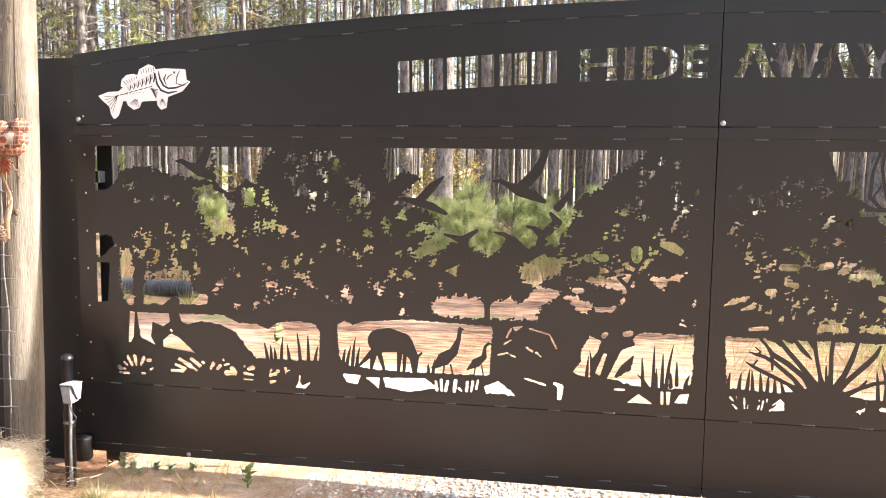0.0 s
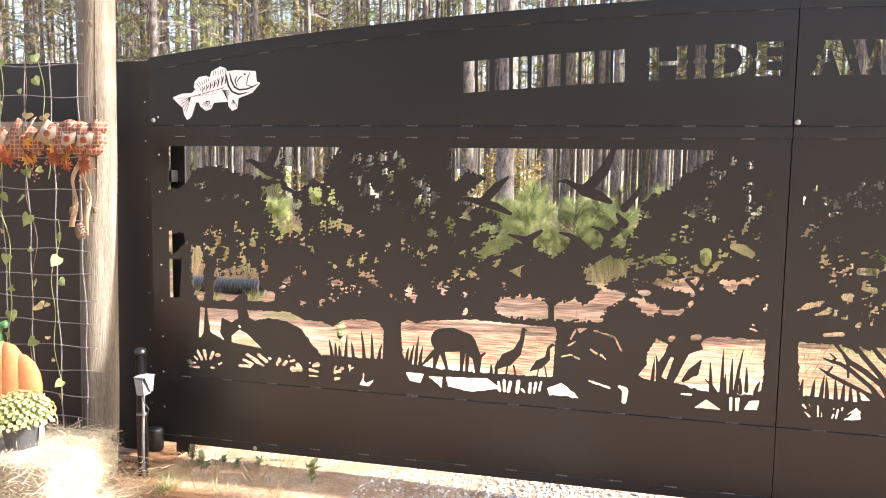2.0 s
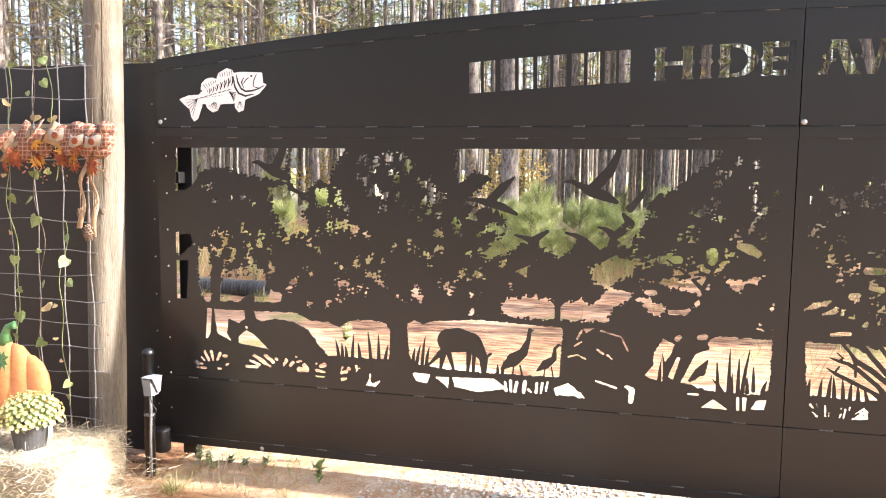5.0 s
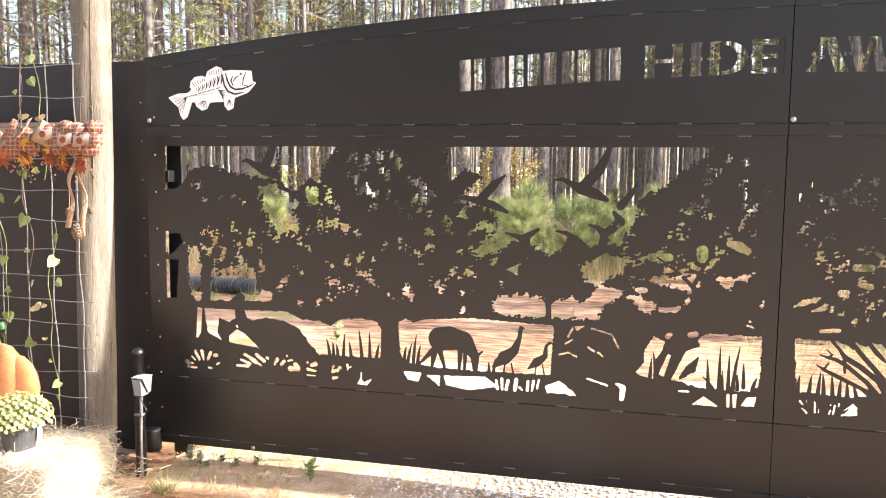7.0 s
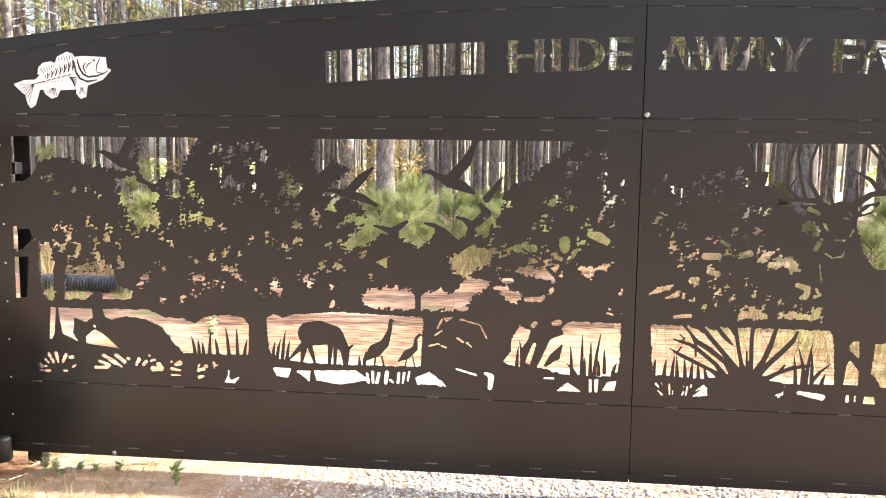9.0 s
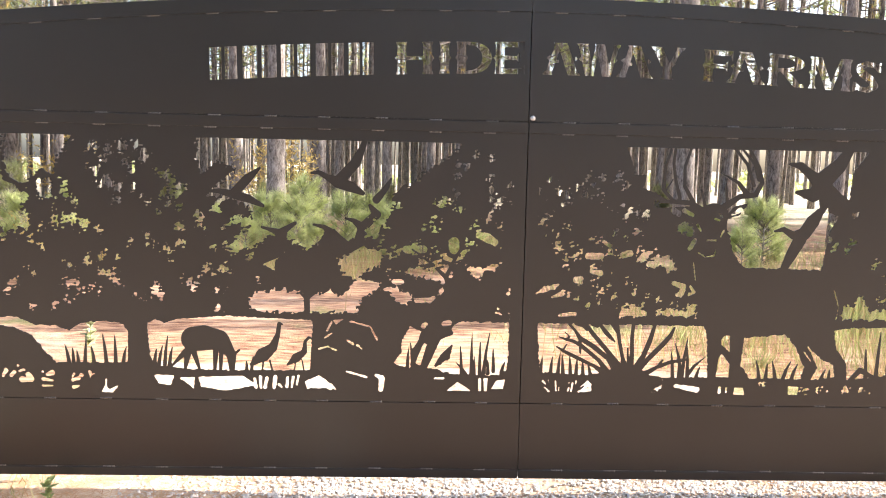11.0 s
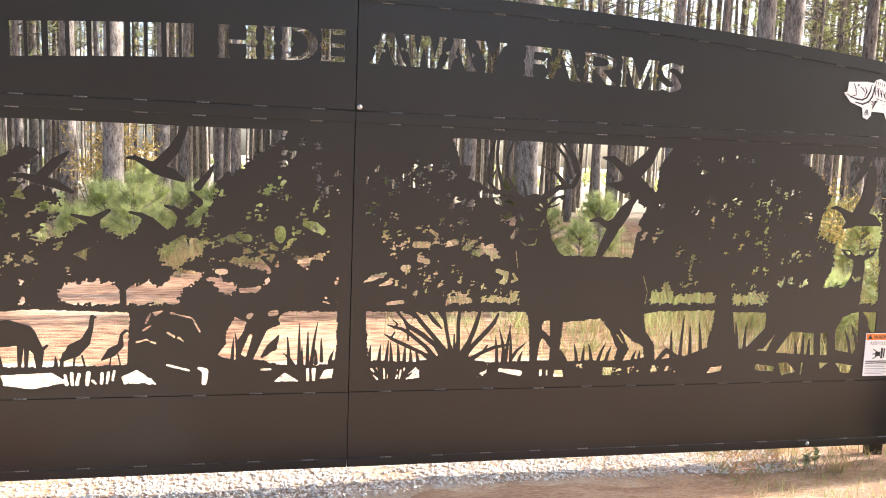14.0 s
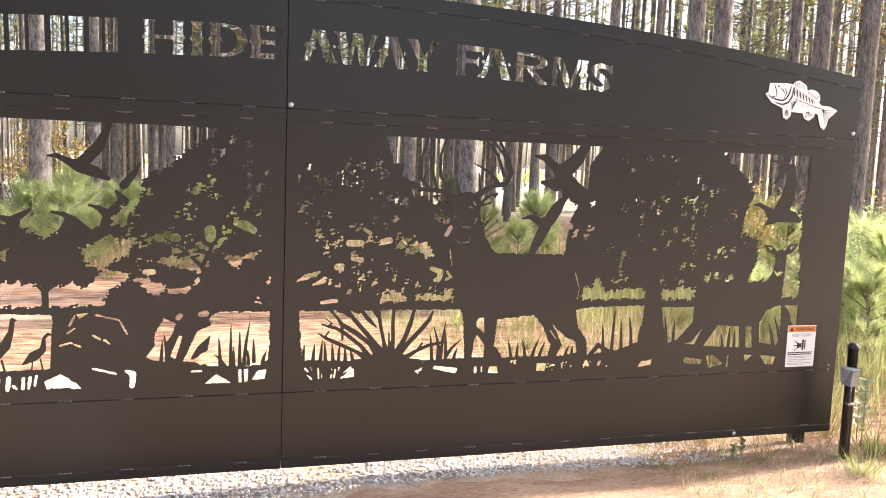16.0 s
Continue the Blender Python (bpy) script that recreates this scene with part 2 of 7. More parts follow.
class Shape:
    """Collects vertices and faces of one mesh."""

    def __init__(self):
        self.v, self.f = [], []

    def put(self, verts, faces):
        o = len(self.v)
        self.v += [tuple(p) for p in verts]
        self.f += [tuple(i + o for i in f) for f in faces]
        return self

    def box(self, c, s, bevel=0.0, m=None):
        bm = bmesh.new()
        bmesh.ops.create_cube(bm, size=1, matrix=Matrix.Translation(c) @ Matrix.Diagonal((*s, 1)))
        if bevel:
            bmesh.ops.bevel(bm, geom=bm.edges[:], offset=bevel, segments=2, affect="EDGES", profile=0.5)
        if m:
            bmesh.ops.transform(bm, matrix=m, verts=bm.verts[:])
        bm.verts.index_update()
        self.put([v.co for v in bm.verts], [[v.index for v in f.verts] for f in bm.faces])
        bm.free()
        return self

    def tube(self, pts, radii, seg=8, cap=True):
        pts = [Vector(p) for p in pts]
        if not hasattr(radii, "__len__"):
            radii = [radii] * len(pts)
        verts, faces = [], []
        side = None
        for i, p in enumerate(pts):
            d = (pts[min(i + 1, len(pts) - 1)] - pts[max(i - 1, 0)]).normalized()
            if side is None:
                side = d.orthogonal().normalized()
            side = (side - d * side.dot(d)).normalized()
            up = d.cross(side)
            for k in range(seg):
                a = 2 * math.pi * k / seg
                verts.append(p + (side * math.cos(a) + up * math.sin(a)) * radii[i])
        for i in range(len(pts) - 1):
            for k in range(seg):
                a, b = i * seg + k, i * seg + (k + 1) % seg
                faces.append((a, b, b + seg, a + seg))
        if cap:
            faces.append(tuple(reversed(range(seg))))
            faces.append(tuple(range((len(pts) - 1) * seg, len(pts) * seg)))
        return self.put(verts, faces)

    def lathe(self, profile, seg=24, at=(0, 0, 0)):
        verts = [(at[0] + r * math.cos(2 * math.pi * k / seg), at[1] + r * math.sin(2 * math.pi * k / seg), at[2] + z) for r, z in profile for k in range(seg)]
        faces = [(i * seg + k, i * seg + (k + 1) % seg, (i + 1) * seg + (k + 1) % seg, (i + 1) * seg + k) for i in range(len(profile) - 1) for k in range(seg)]
        return self.put(verts, faces)

    def ball(self, c, r, u=10, v=6):
        return self.lathe([(max(1e-4, r * math.sin(math.pi * i / v)), -r * math.cos(math.pi * i / v)) for i in range(v + 1)], u, c)

    def blade(self, base, tip, width, side=None, sag=0.0, steps=2):
        """A flat tapering leaf from base to tip."""
        base, tip = Vector(base), Vector(tip)
        d = tip - base
        s = (side or d.cross(Vector((random.uniform(-1, 1), random.uniform(-1, 1), random.uniform(-1, 1))))).normalized() * width / 2
        verts, faces = [], []
        for i in range(steps):
            t = i / steps
            p = base + d * t - Vector((0, 0, sag * t * t))
            w = 1 - 0.5 * t
            verts += [p - s * w, p + s * w]
        verts.append(tip - Vector((0, 0, sag)))
        for i in range(steps - 1):
            faces.append((2 * i, 2 * i + 1, 2 * i + 3, 2 * i + 2))
        faces.append((2 * steps - 2, 2 * steps - 1, 2 * steps))
        return self.put(verts, faces)


def part(name, shape, mat, parent, label="", smooth=False, at=(0, 0, 0)):
    ob = new(name, mesh_of(name, shape.v, shape.f, mat, smooth))
    ob.parent = parent
    ob.location = at
    return tagged(ob, label)


def solo(name, shape, mat, label, category, group="", kind="", smooth=False, at=(0, 0, 0)):
    ob = new(name, mesh_of(name, shape.v, shape.f, mat, smooth))
    ob.location = at
    return tagged(ob, label, category, group, kind)


def share(name, mesh, parent, m):
    ob = new(name, mesh)
    ob.parent = parent
    ob.matrix_basis = m
    return ob


# ---- plasma-cut steel: a plate is a field over a fine grid, positive where steel is left ----
class Plate:
    def __init__(self, x0, x1, z0, z1, step=0.004, solid=True):
        self.h, self.x0, self.z0 = step, x0, z0
        self.nx, self.nz = int(round((x1 - x0) / step)) + 1, int(round((z1 - z0) / step)) + 1
        self.x = x0 + np.arange(self.nx) * step
        self.z = z0 + np.arange(self.nz) * step
        self.s = np.full((self.nz, self.nx), 0.05 if solid else -0.05)
        rng = np.random.RandomState(7)
        self.rag = np.zeros_like(self.s)
        gx, gz = np.meshgrid(self.x, self.z)
        for k in range(40):
            a, w = rng.uniform(0, 6.28), rng.uniform(90, 520)
            self.rag += np.sin((gx * math.cos(a) + gz * math.sin(a)) * w + rng.uniform(0, 6.28)) * (230 / (230 + w))
        self.rag /= 2.6

    def near(self, pts, pad):
        xs, zs = [p[0] for p in pts], [p[1] for p in pts]
        i0, i1 = max(0, int((min(xs) - pad - self.x0) / self.h)), min(self.nx, int((max(xs) + pad - self.x0) / self.h) + 2)
        j0, j1 = max(0, int((min(zs) - pad - self.z0) / self.h)), min(self.nz, int((max(zs) + pad - self.z0) / self.h) + 2)
        if i1 <= i0 or j1 <= j0:
            return None, None, None
        gx, gz = np.meshgrid(self.x[i0:i1], self.z[j0:j1])
        return (slice(j0, j1), slice(i0, i1)), gx, gz

    def lay(self, win, d, rag, keep):
        d = d + self.rag[win] * rag * (1.5 if rag > 0.0035 else 1.0)
        self.s[win] = np.maximum(self.s[win], d) if keep else np.minimum(self.s[win], -d)

    def limb(self, *pts, keep=True, rag=0.0):
        """A chain of tapering round-ended strokes (x, z, radius)."""
        win, gx, gz = self.near(pts, max(p[2] for p in pts) + 0.03)
        if win is None:
            return self
        d = np.full(gx.shape, -9.0)
        for a, b in zip(pts, pts[1:] if len(pts) > 1 else pts):
            ux, uz = b[0] - a[0], b[1] - a[1]
            t = np.clip(((gx - a[0]) * ux + (gz - a[1]) * uz) / (ux * ux + uz * uz + 1e-12), 0, 1)
            d = np.maximum(d, a[2] + (b[2] - a[2]) * t - np.hypot(gx - a[0] - ux * t, gz - a[1] - uz * t))
        self.lay(win, d, rag, keep)
        return self

    def edges(self, segs, keep, rag, grow=0.0):
        win, gx, gz = self.near([p for s in segs for p in s], 0.03)
        if win is None:
            return self
        d, inside = np.full(gx.shape, 9.0), np.zeros(gx.shape, bool)
        for (ax, az), (bx, bz) in segs:
            ux, uz = bx - ax, bz - az
            t = np.clip(((gx - ax) * ux + (gz - az) * uz) / (ux * ux + uz * uz + 1e-12), 0, 1)
            d = np.minimum(d, np.hypot(gx - ax - ux * t, gz - az - uz * t))
            if az != bz:
                inside ^= ((az > gz) != (bz > gz)) & (gx < ux * (gz - az) / uz + ax)
        self.lay(win, np.where(inside, d, -d) + grow, rag, keep)
        return self

    def area(self, *pts, keep=False, rag=0.0):
        return self.edges([(p, q) for p, q in zip(pts, pts[1:] + pts[:1])], keep, rag)

    def dot(self, x, z, r):
        """A small leaf-shaped gap."""
        a, k = random.uniform(0, 3.14), random.uniform(0.3, 0.9) * r
        return self.limb((x - k * math.cos(a), z - k * math.sin(a), r * 0.75), (x + k * math.cos(a), z + k * math.sin(a), r * 0.55), keep=False, rag=0.009)

    def clip(self, x0, x1, z0, z1):
        gx, gz = np.meshgrid(self.x, self.z)
        self.s = np.where((gx < x0) | (gx > x1) | (gz < z0) | (gz > z1), 0.05, self.s)
        return self

    def build(self, y0, y1):
        """Front and back faces and the cut edges between them, as vertices and faces."""
        s, h = self.s, self.h
        on = s > 0
        full = on[:-1, :-1] & on[:-1, 1:] & on[1:, :-1] & on[1:, 1:]
        some = (on[:-1, :-1] | on[:-1, 1:] | on[1:, :-1] | on[1:, 1:]) & ~full
        out = Shape()
        index = {}

        def vert(key, x, z):
            if key not in index:
                index[key] = len(out.v)
                out.v.append((x, y0, z))
                out.v.append((x, y1, z))
            return index[key]

        def corner(i, j):
            return vert((i, j), self.x[i], self.z[j])

        def cross(i, j, k, l):
            a, b = s[j, i], s[l, k]
            t = min(0.98, max(0.02, a / (a - b)))
            key = ((i, j), (k, l)) if (i, j) < (k, l) else ((k, l), (i, j))
            return vert(key, self.x[i] + (self.x[k] - self.x[i]) * t, self.z[j] + (self.z[l] - self.z[j]) * t)

        def face(loop):
            out.f.append(tuple(loop))
            out.f.append(tuple(v + 1 for v in reversed(loop)))

        for j in range(full.shape[0]):
            row = np.concatenate(([0], full[j].astype(int), [0]))
            step = np.diff(row)
            for a, b in zip(np.where(step == 1)[0], np.where(step == -1)[0]):
                while a < b:
                    e = min(b, a + 40)
                    face([corner(a, j), corner(e, j), corner(e, j + 1), corner(a, j + 1)])
                    a = e
        for j, i in zip(*np.where(some)):
            cs = [(i, j), (i + 1, j), (i + 1, j + 1), (i, j + 1)]
            loop, rim = [], []
            for q in range(4):
                p, r = cs[q], cs[(q + 1) % 4]
                if on[p[1], p[0]]:
                    loop.append(corner(*p))
                if on[p[1], p[0]] != on[r[1], r[0]]:
                    v = cross(*p, *r)
                    loop.append(v)
                    rim.append((v, on[p[1], p[0]]))
            face(loop)
            for q in range(0, len(rim), 2):
                a, b = (rim[q], rim[q + 1]) if rim[q][1] else (rim[q + 1], rim[q])
                if len(rim) == 4:
                    a, b = rim[q], rim[(q + 1) % 4]
                    if not a[1]:
                        a, b = rim[(q + 1) % 4], rim[(q + 2) % 4]
                out.f.append((a[0], a[0] + 1, b[0] + 1, b[0]))
        nx, nz = self.nx - 1, self.nz - 1
        for a, b, c in ([((0, j), (0, j + 1), on[j, 0] and on[j + 1, 0]) for j in range(nz)] + [((nx, j), (nx, j + 1), on[j, nx] and on[j + 1, nx]) for j in range(nz)]
                        + [((i, 0), (i + 1, 0), on[0, i] and on[0, i + 1]) for i in range(nx)] + [((i, nz), (i + 1, nz), on[nz, i] and on[nz, i + 1]) for i in range(nx)]):
            if c:
                p, q = corner(*a), corner(*b)
                out.f.append((p, p + 1, q + 1, q))
        return out


# ---- ground ----
def height(x, y):
    """The lie of the land: level at the gate, gently uneven behind it."""
    far = min(1.0, max(0.0, (y - 2) / 10))
    return 0.05 * far * (math.sin(x * 0.35 + 1.0) + math.sin(y * 0.42 + x * 0.12)) + 0.012 * (math.sin(x * 2.3) * math.cos(y * 1.9))


def spaced(inner, step, outer, ratio=1.22):
    vals, d = [0.0], step
    while vals[-1] < outer:
        if vals[-1] > inner:
            d *= ratio
        vals.append(vals[-1] + d)
    return vals


half = spaced(9, 0.22, 1500)
xs = [-v for v in reversed(half[1:])] + half
ys = [-6 - v for v in reversed(spaced(0.2, 0.3, 1500)[1:])] + [-6 + v for v in spaced(24, 0.22, 1500)]
g = Shape()
g.v = [(x, y, height(x, y) if abs(x) < 60 and abs(y) < 80 else 0.0) for y in ys for x in xs]
g.f = [(j * len(xs) + i, j * len(xs) + i + 1, (j + 1) * len(xs) + i + 1, (j + 1) * len(xs) + i) for j in range(len(ys) - 1) for i in range(len(xs) - 1)]
solo("ground", g, GROUND, "orange pine-straw and sandy ground with grassy patches", "ground", kind="structure", smooth=True)

d = Shape()
nx, ny = 30, 84
for j in range(ny + 1):
    for i in range(nx + 1):
        u, y = i / nx * 2 - 1, -9.4 + j * 0.145
        # the wide flare in front is added, mostly unseen, as neutral ground for the gate's reflection
        w = 1.75 + 0.2 * math.sin(y * 2.1) + 0.12 * math.sin(y * 5.3 + u) + 0.08 * math.sin(y * 11.0) + 2.6 * max(0.0, -0.9 - y) ** 1.3
        x = 0.15 + u * w + (max(0, y - 1) ** 2) * 0.12
        d.v.append((x, y, height(x, y) + 0.012 - 0.016 * max(0, abs(u) - 0.85) / 0.15 - 0.02 * max(0, (j - ny + 6) / 6)))
d.f = [(j * (nx + 1) + i, j * (nx + 1) + i + 1, (j + 1) * (nx + 1) + i + 1, (j + 1) * (nx + 1) + i) for j in range(ny) for i in range(nx)]
apron = Shape()
for j in range(27):
    for i in range(61):
        u, v = i / 60, j / 26
        x = -0.9 + 4.1 * u
        y = -2.6 + v * (2.61 + 0.03 * math.sin(x * 7) + 0.025 * math.sin(x * 17 + 1) - 0.055 * max(0, 1.2 - x) - 0.05 * max(0, x - 2.2))
        apron.v.append((x, y, height(x, y) + 0.021 + 0.006 * math.sin(x * 4 + y * 9) - 0.024 * (max(0, v - 0.92) / 0.08 + max(0, abs(u - 0.5) - 0.46) / 0.04 + max(0, 0.06 - v) / 0.06)))
apron.f = [(j * 61 + i, j * 61 + i + 1, (j + 1) * 61 + i + 1, (j + 1) * 61 + i) for j in range(26) for i in range(60)]
solo("clay_apron", apron, CLAY, "bare orange clay dirt in front of the gate", "dirt", kind="structure", smooth=True)
bank = Shape()
for j in range(13):
    for i in range(31):
        u, v = i / 30, j / 12
        x, y = -3.0 + 1.75 * u, -0.42 + 1.0 * v + 0.06 * math.sin(u * 9)
        bank.v.append((x, y, height(x, y) + 0.016 - 0.024 * (max(0, abs(u - 0.5) - 0.44) / 0.06 + max(0, abs(v - 0.5) - 0.42) / 0.08)))
bank.f = [(j * 31 + i, j * 31 + i + 1, (j + 1) * 31 + i + 1, (j + 1) * 31 + i) for j in range(12) for i in range(30)]
solo("sandy_bank", bank, SAND, "pale sunlit sandy soil under the gate", "sand", kind="structure", smooth=True)
wash = Shape()
for j in range(15):
    for i in range(31):
        u, v = i / 30, j / 14
        x, y = -2.75 + 2.3 * u + 0.1 * math.sin(v * 7), 1.15 + 1.35 * v + 0.09 * math.sin(u * 8) + 0.05 * math.sin(u * 21)
        wash.v.append((x, y, height(x, y) + 0.018 - 0.03 * (max(0, abs(u - 0.5) - 0.42) / 0.08 + max(0, abs(v - 0.5) - 0.4) / 0.1)))
wash.f = [(j * 31 + i, j * 31 + i + 1, (j + 1) * 31 + i + 1, (j + 1) * 31 + i) for j in range(14) for i in range(30)]
solo("sandy_wash", wash, SAND, "pale washed sand and grit inside the gate", "sand", kind="structure", smooth=True)
solo("driveway", d, DIRT, "pale gravel and dirt driveway running under the gate", "driveway", kind="structure", smooth=True)


# ---- black sheet fence beside the gate ----
f = thing("fence_panel", "tall black sheet steel fence panel beside the gate", "fence", (-5.6, 0.045, 0.0), kind="structure")
p = Shape()
p.box((0, 0, 1.07), (5.02, 0.004, 2.08), 0)
part("sheet", p, SHEET, f)
for z in (0.12, 1.05, 2.06):
    p = Shape().box((0, 0.035, z), (5.0, 0.06, 0.05), 0.004)
    part("rail", p, SHEET, f)
for i in range(9):
    rv = Shape().ball((2.47, -0.002, 0.3 + i * 0.2), 0.0045, 8, 5)
    part("rivet", rv, ZINC, f, smooth=True)
for x in (-2.4, -0.2, 2.38):
    p = Shape().box((x, 0.1, 1.05), (0.07, 0.07, 2.1), 0.004)
    part("post", p, SHEET, f)


# ---- the cut scene: gaps between the trees, then birds, beasts and grass left standing ----


def art_west(p):
    # openings
    p.area((-2.844, 1.733), (-2.349, 1.734), (-2.351, 1.626), (-2.365, 1.552), (-2.343, 1.509), (-2.441, 1.524), (-2.595, 1.543), (-2.692, 1.58), (-2.806, 1.565), (-2.85, 1.541), rag=0.006)
    p.area((-2.963, 1.733), (-2.839, 1.733), (-2.845, 1.519), (-2.896, 1.464), (-2.975, 1.45), rag=0.003)
    p.area((-2.981, 1.231), (-2.893, 1.232), (-2.872, 1.177), (-2.956, 1.12), (-2.985, 1.134), rag=0.004)
    p.area((-2.981, 1.092), (-2.905, 1.094), (-2.921, 0.892), (-2.992, 0.889))
    p.area((-2.844, 1.164), (-2.795, 1.165), (-2.778, 1.11), (-2.779, 0.887), (-2.822, 0.886), (-2.848, 0.97), (-2.853, 1.095), rag=0.004)
    p.area((-2.338, 1.734), (-1.96, 1.735), (-1.977, 1.735), (-2.106, 1.568), (-2.117, 1.497), (-2.177, 1.523), (-2.256, 1.452), (-2.317, 1.467), (-2.334, 1.525), rag=0.006)
    p.area((-2.437, 1.476), (-2.372, 1.493), (-2.317, 1.477), (-2.285, 1.432), (-2.222, 1.406), (-2.264, 1.36), (-2.233, 1.299), (-2.245, 1.258), (-2.31, 1.243), (-2.366, 1.248), (-2.383, 1.31), (-2.419, 1.35), (-2.436, 1.417), rag=0.008)
    p.area((-2.2, 1.468), (-2.128, 1.481), (-2.135, 1.422), (-2.111, 1.396), (-2.18, 1.389), rag=0.005)
    p.area((-2.726, 0.973), (-2.701, 1.015), (-2.472, 1.041), (-2.46, 0.966), (-2.376, 0.941), (-2.386, 0.899), (-2.73, 0.889), rag=0.003)
    p.area((-2.804, 0.85), (-2.775, 0.845), (-2.786, 0.718), (-2.802, 0.689), (-2.816, 0.689))
    p.area((-2.766, 0.846), (-2.579, 0.846), (-2.58, 0.81), (-2.624, 0.779), (-2.681, 0.8), (-2.69, 0.721), (-2.666, 0.682), (-2.748, 0.719), rag=0.001)
    p.area((-2.535, 0.847), (-2.302, 0.851), (-2.224, 0.814), (-2.139, 0.815), (-2.069, 0.792), (-2.013, 0.827), (-1.915, 0.838), (-1.832, 0.827), (-1.805, 0.792), (-1.808, 0.645), (-2.13, 0.642), (-2.185, 0.697), (-2.239, 0.769), (-2.323, 0.803), (-2.417, 0.814), (-2.494, 0.795), (-2.534, 0.811), rag=0.002)
    p.area((-2.582, 0.745), (-2.54, 0.727), (-2.456, 0.653), (-2.628, 0.675), (-2.627, 0.709), rag=0.001)
    p.area((-1.716, 0.831), (-1.68, 0.849), (-1.639, 0.833), (-1.584, 0.851), (-1.367, 0.869), (-0.965, 0.855), (-0.977, 0.621), (-1.368, 0.615), (-1.559, 0.621), (-1.696, 0.638), (-1.712, 0.727), rag=0.002)
    p.area((-1.692, 0.589), (-1.628, 0.591), (-1.6, 0.586), (-1.615, 0.541), (-1.67, 0.548), rag=0.001)
    p.area((-1.586, 0.578), (-1.504, 0.581), (-1.511, 0.526), (-1.559, 0.565), rag=0.001)
    p.area((-1.491, 0.582), (-1.286, 0.59), (-1.218, 0.546), (-1.367, 0.518), (-1.477, 0.535), rag=0.001)
    p.area((-1.003, 0.565), (-0.936, 0.598), (-0.897, 0.569), (-0.843, 0.525), (-0.909, 0.536), (-0.99, 0.533), rag=0.002)
    p.area((-1.259, 0.945), (-1.232, 0.981), (-1.099, 0.995), (-1.006, 0.979), (-0.998, 0.898), (-1.006, 0.89), (-1.232, 0.892), rag=0.005)
    p.area((-0.98, 0.967), (-0.888, 0.991), (-0.835, 0.971), (-0.784, 1.012), (-0.771, 1.052), (-0.654, 1.033), (-0.679, 1.001), (-0.705, 0.974), (-0.736, 0.973), (-0.769, 0.906), (-0.755, 0.895), (-0.979, 0.889), rag=0.005)
    p.area((-0.851, 1.142), (-0.786, 1.17), (-0.739, 1.21), (-0.708, 1.185), (-0.626, 1.186), (-0.655, 1.146), (-0.668, 1.107), (-0.745, 1.079), (-0.771, 1.052), (-0.81, 1.051), (-0.837, 1.09), rag=0.006)
    p.area((-0.903, 1.186), (-0.851, 1.208), (-0.838, 1.182), (-0.864, 1.163), rag=0.002)
    p.area((-1.206, 1.126), (-1.14, 1.175), (-1.1, 1.189), (-1.095, 1.163), (-1.14, 1.127), (-1.139, 1.082), (-1.179, 1.1), rag=0.003)
    p.area((-1.484, 1.736), (-0.691, 1.738), (-0.225, 1.739), (-0.25, 1.739), (-0.336, 1.627), (-0.41, 1.576), (-0.472, 1.537), (-0.484, 1.519), (-0.522, 1.486), (-0.597, 1.459), (-0.609, 1.432), (-0.596, 1.395), (-0.633, 1.329), (-0.684, 1.237), (-0.773, 1.236), (-0.823, 1.214), (-0.878, 1.273), (-0.917, 1.246), (-0.943, 1.206), (-1.008, 1.183), (-1.06, 1.216), (-1.153, 1.249), (-1.22, 1.194), (-1.286, 1.172), (-1.334, 1.15), (-1.326, 1.198), (-1.298, 1.246), (-1.246, 1.278), (-1.313, 1.291), (-1.353, 1.282), (-1.307, 1.335), (-1.233, 1.31), (-1.259, 1.37), (-1.312, 1.396), (-1.432, 1.419), (-1.365, 1.492), (-1.312, 1.539), (-1.365, 1.564), (-1.405, 1.563), (-1.445, 1.524), (-1.485, 1.536), rag=0.006)
    p.area((-1.432, 1.348), (-1.392, 1.408), (-1.37, 1.403), (-1.392, 1.368), (-1.371, 1.342), rag=0.003)
    p.area((-0.488, 1.125), (-0.463, 1.152), (-0.386, 1.135), (-0.424, 1.113), rag=0.005)
    p.area((-0.565, 1.084), (-0.488, 1.112), (-0.41, 1.101), (-0.348, 1.128), (-0.326, 1.063), (-0.383, 1.036), (-0.409, 1.048), (-0.474, 1.065), rag=0.005)
    p.area((-0.272, 1.122), (-0.182, 1.107), (-0.145, 1.133), (-0.113, 1.134), (-0.132, 1.1), (-0.182, 1.094), (-0.206, 1.053), (-0.245, 1.078), rag=0.004)
    p.area((-0.653, 1.007), (-0.601, 1.016), (-0.55, 0.992), (-0.503, 0.975), (-0.535, 0.932), (-0.587, 0.952), (-0.614, 0.99), rag=0.004)
    p.area((-0.29, 0.859), (-0.061, 0.857), (-0.066, 0.637), (-0.103, 0.608), (-0.308, 0.608), (-0.413, 0.637), (-0.336, 0.68), (-0.312, 0.774), (-0.327, 0.826), rag=0.003)
    p.area((-0.595, 0.657), (-0.557, 0.712), (-0.558, 0.766), (-0.52, 0.834), (-0.469, 0.809), (-0.48, 0.768), (-0.505, 0.728), (-0.516, 0.633), (-0.556, 0.645), rag=0.002)
    p.area((-0.454, 0.756), (-0.441, 0.748), (-0.469, 0.648), (-0.491, 0.661), rag=0.001)
    p.area((-0.438, 0.636), (-0.377, 0.772), (-0.313, 0.8), (-0.312, 0.76), (-0.375, 0.705), (-0.413, 0.637), rag=0.001)
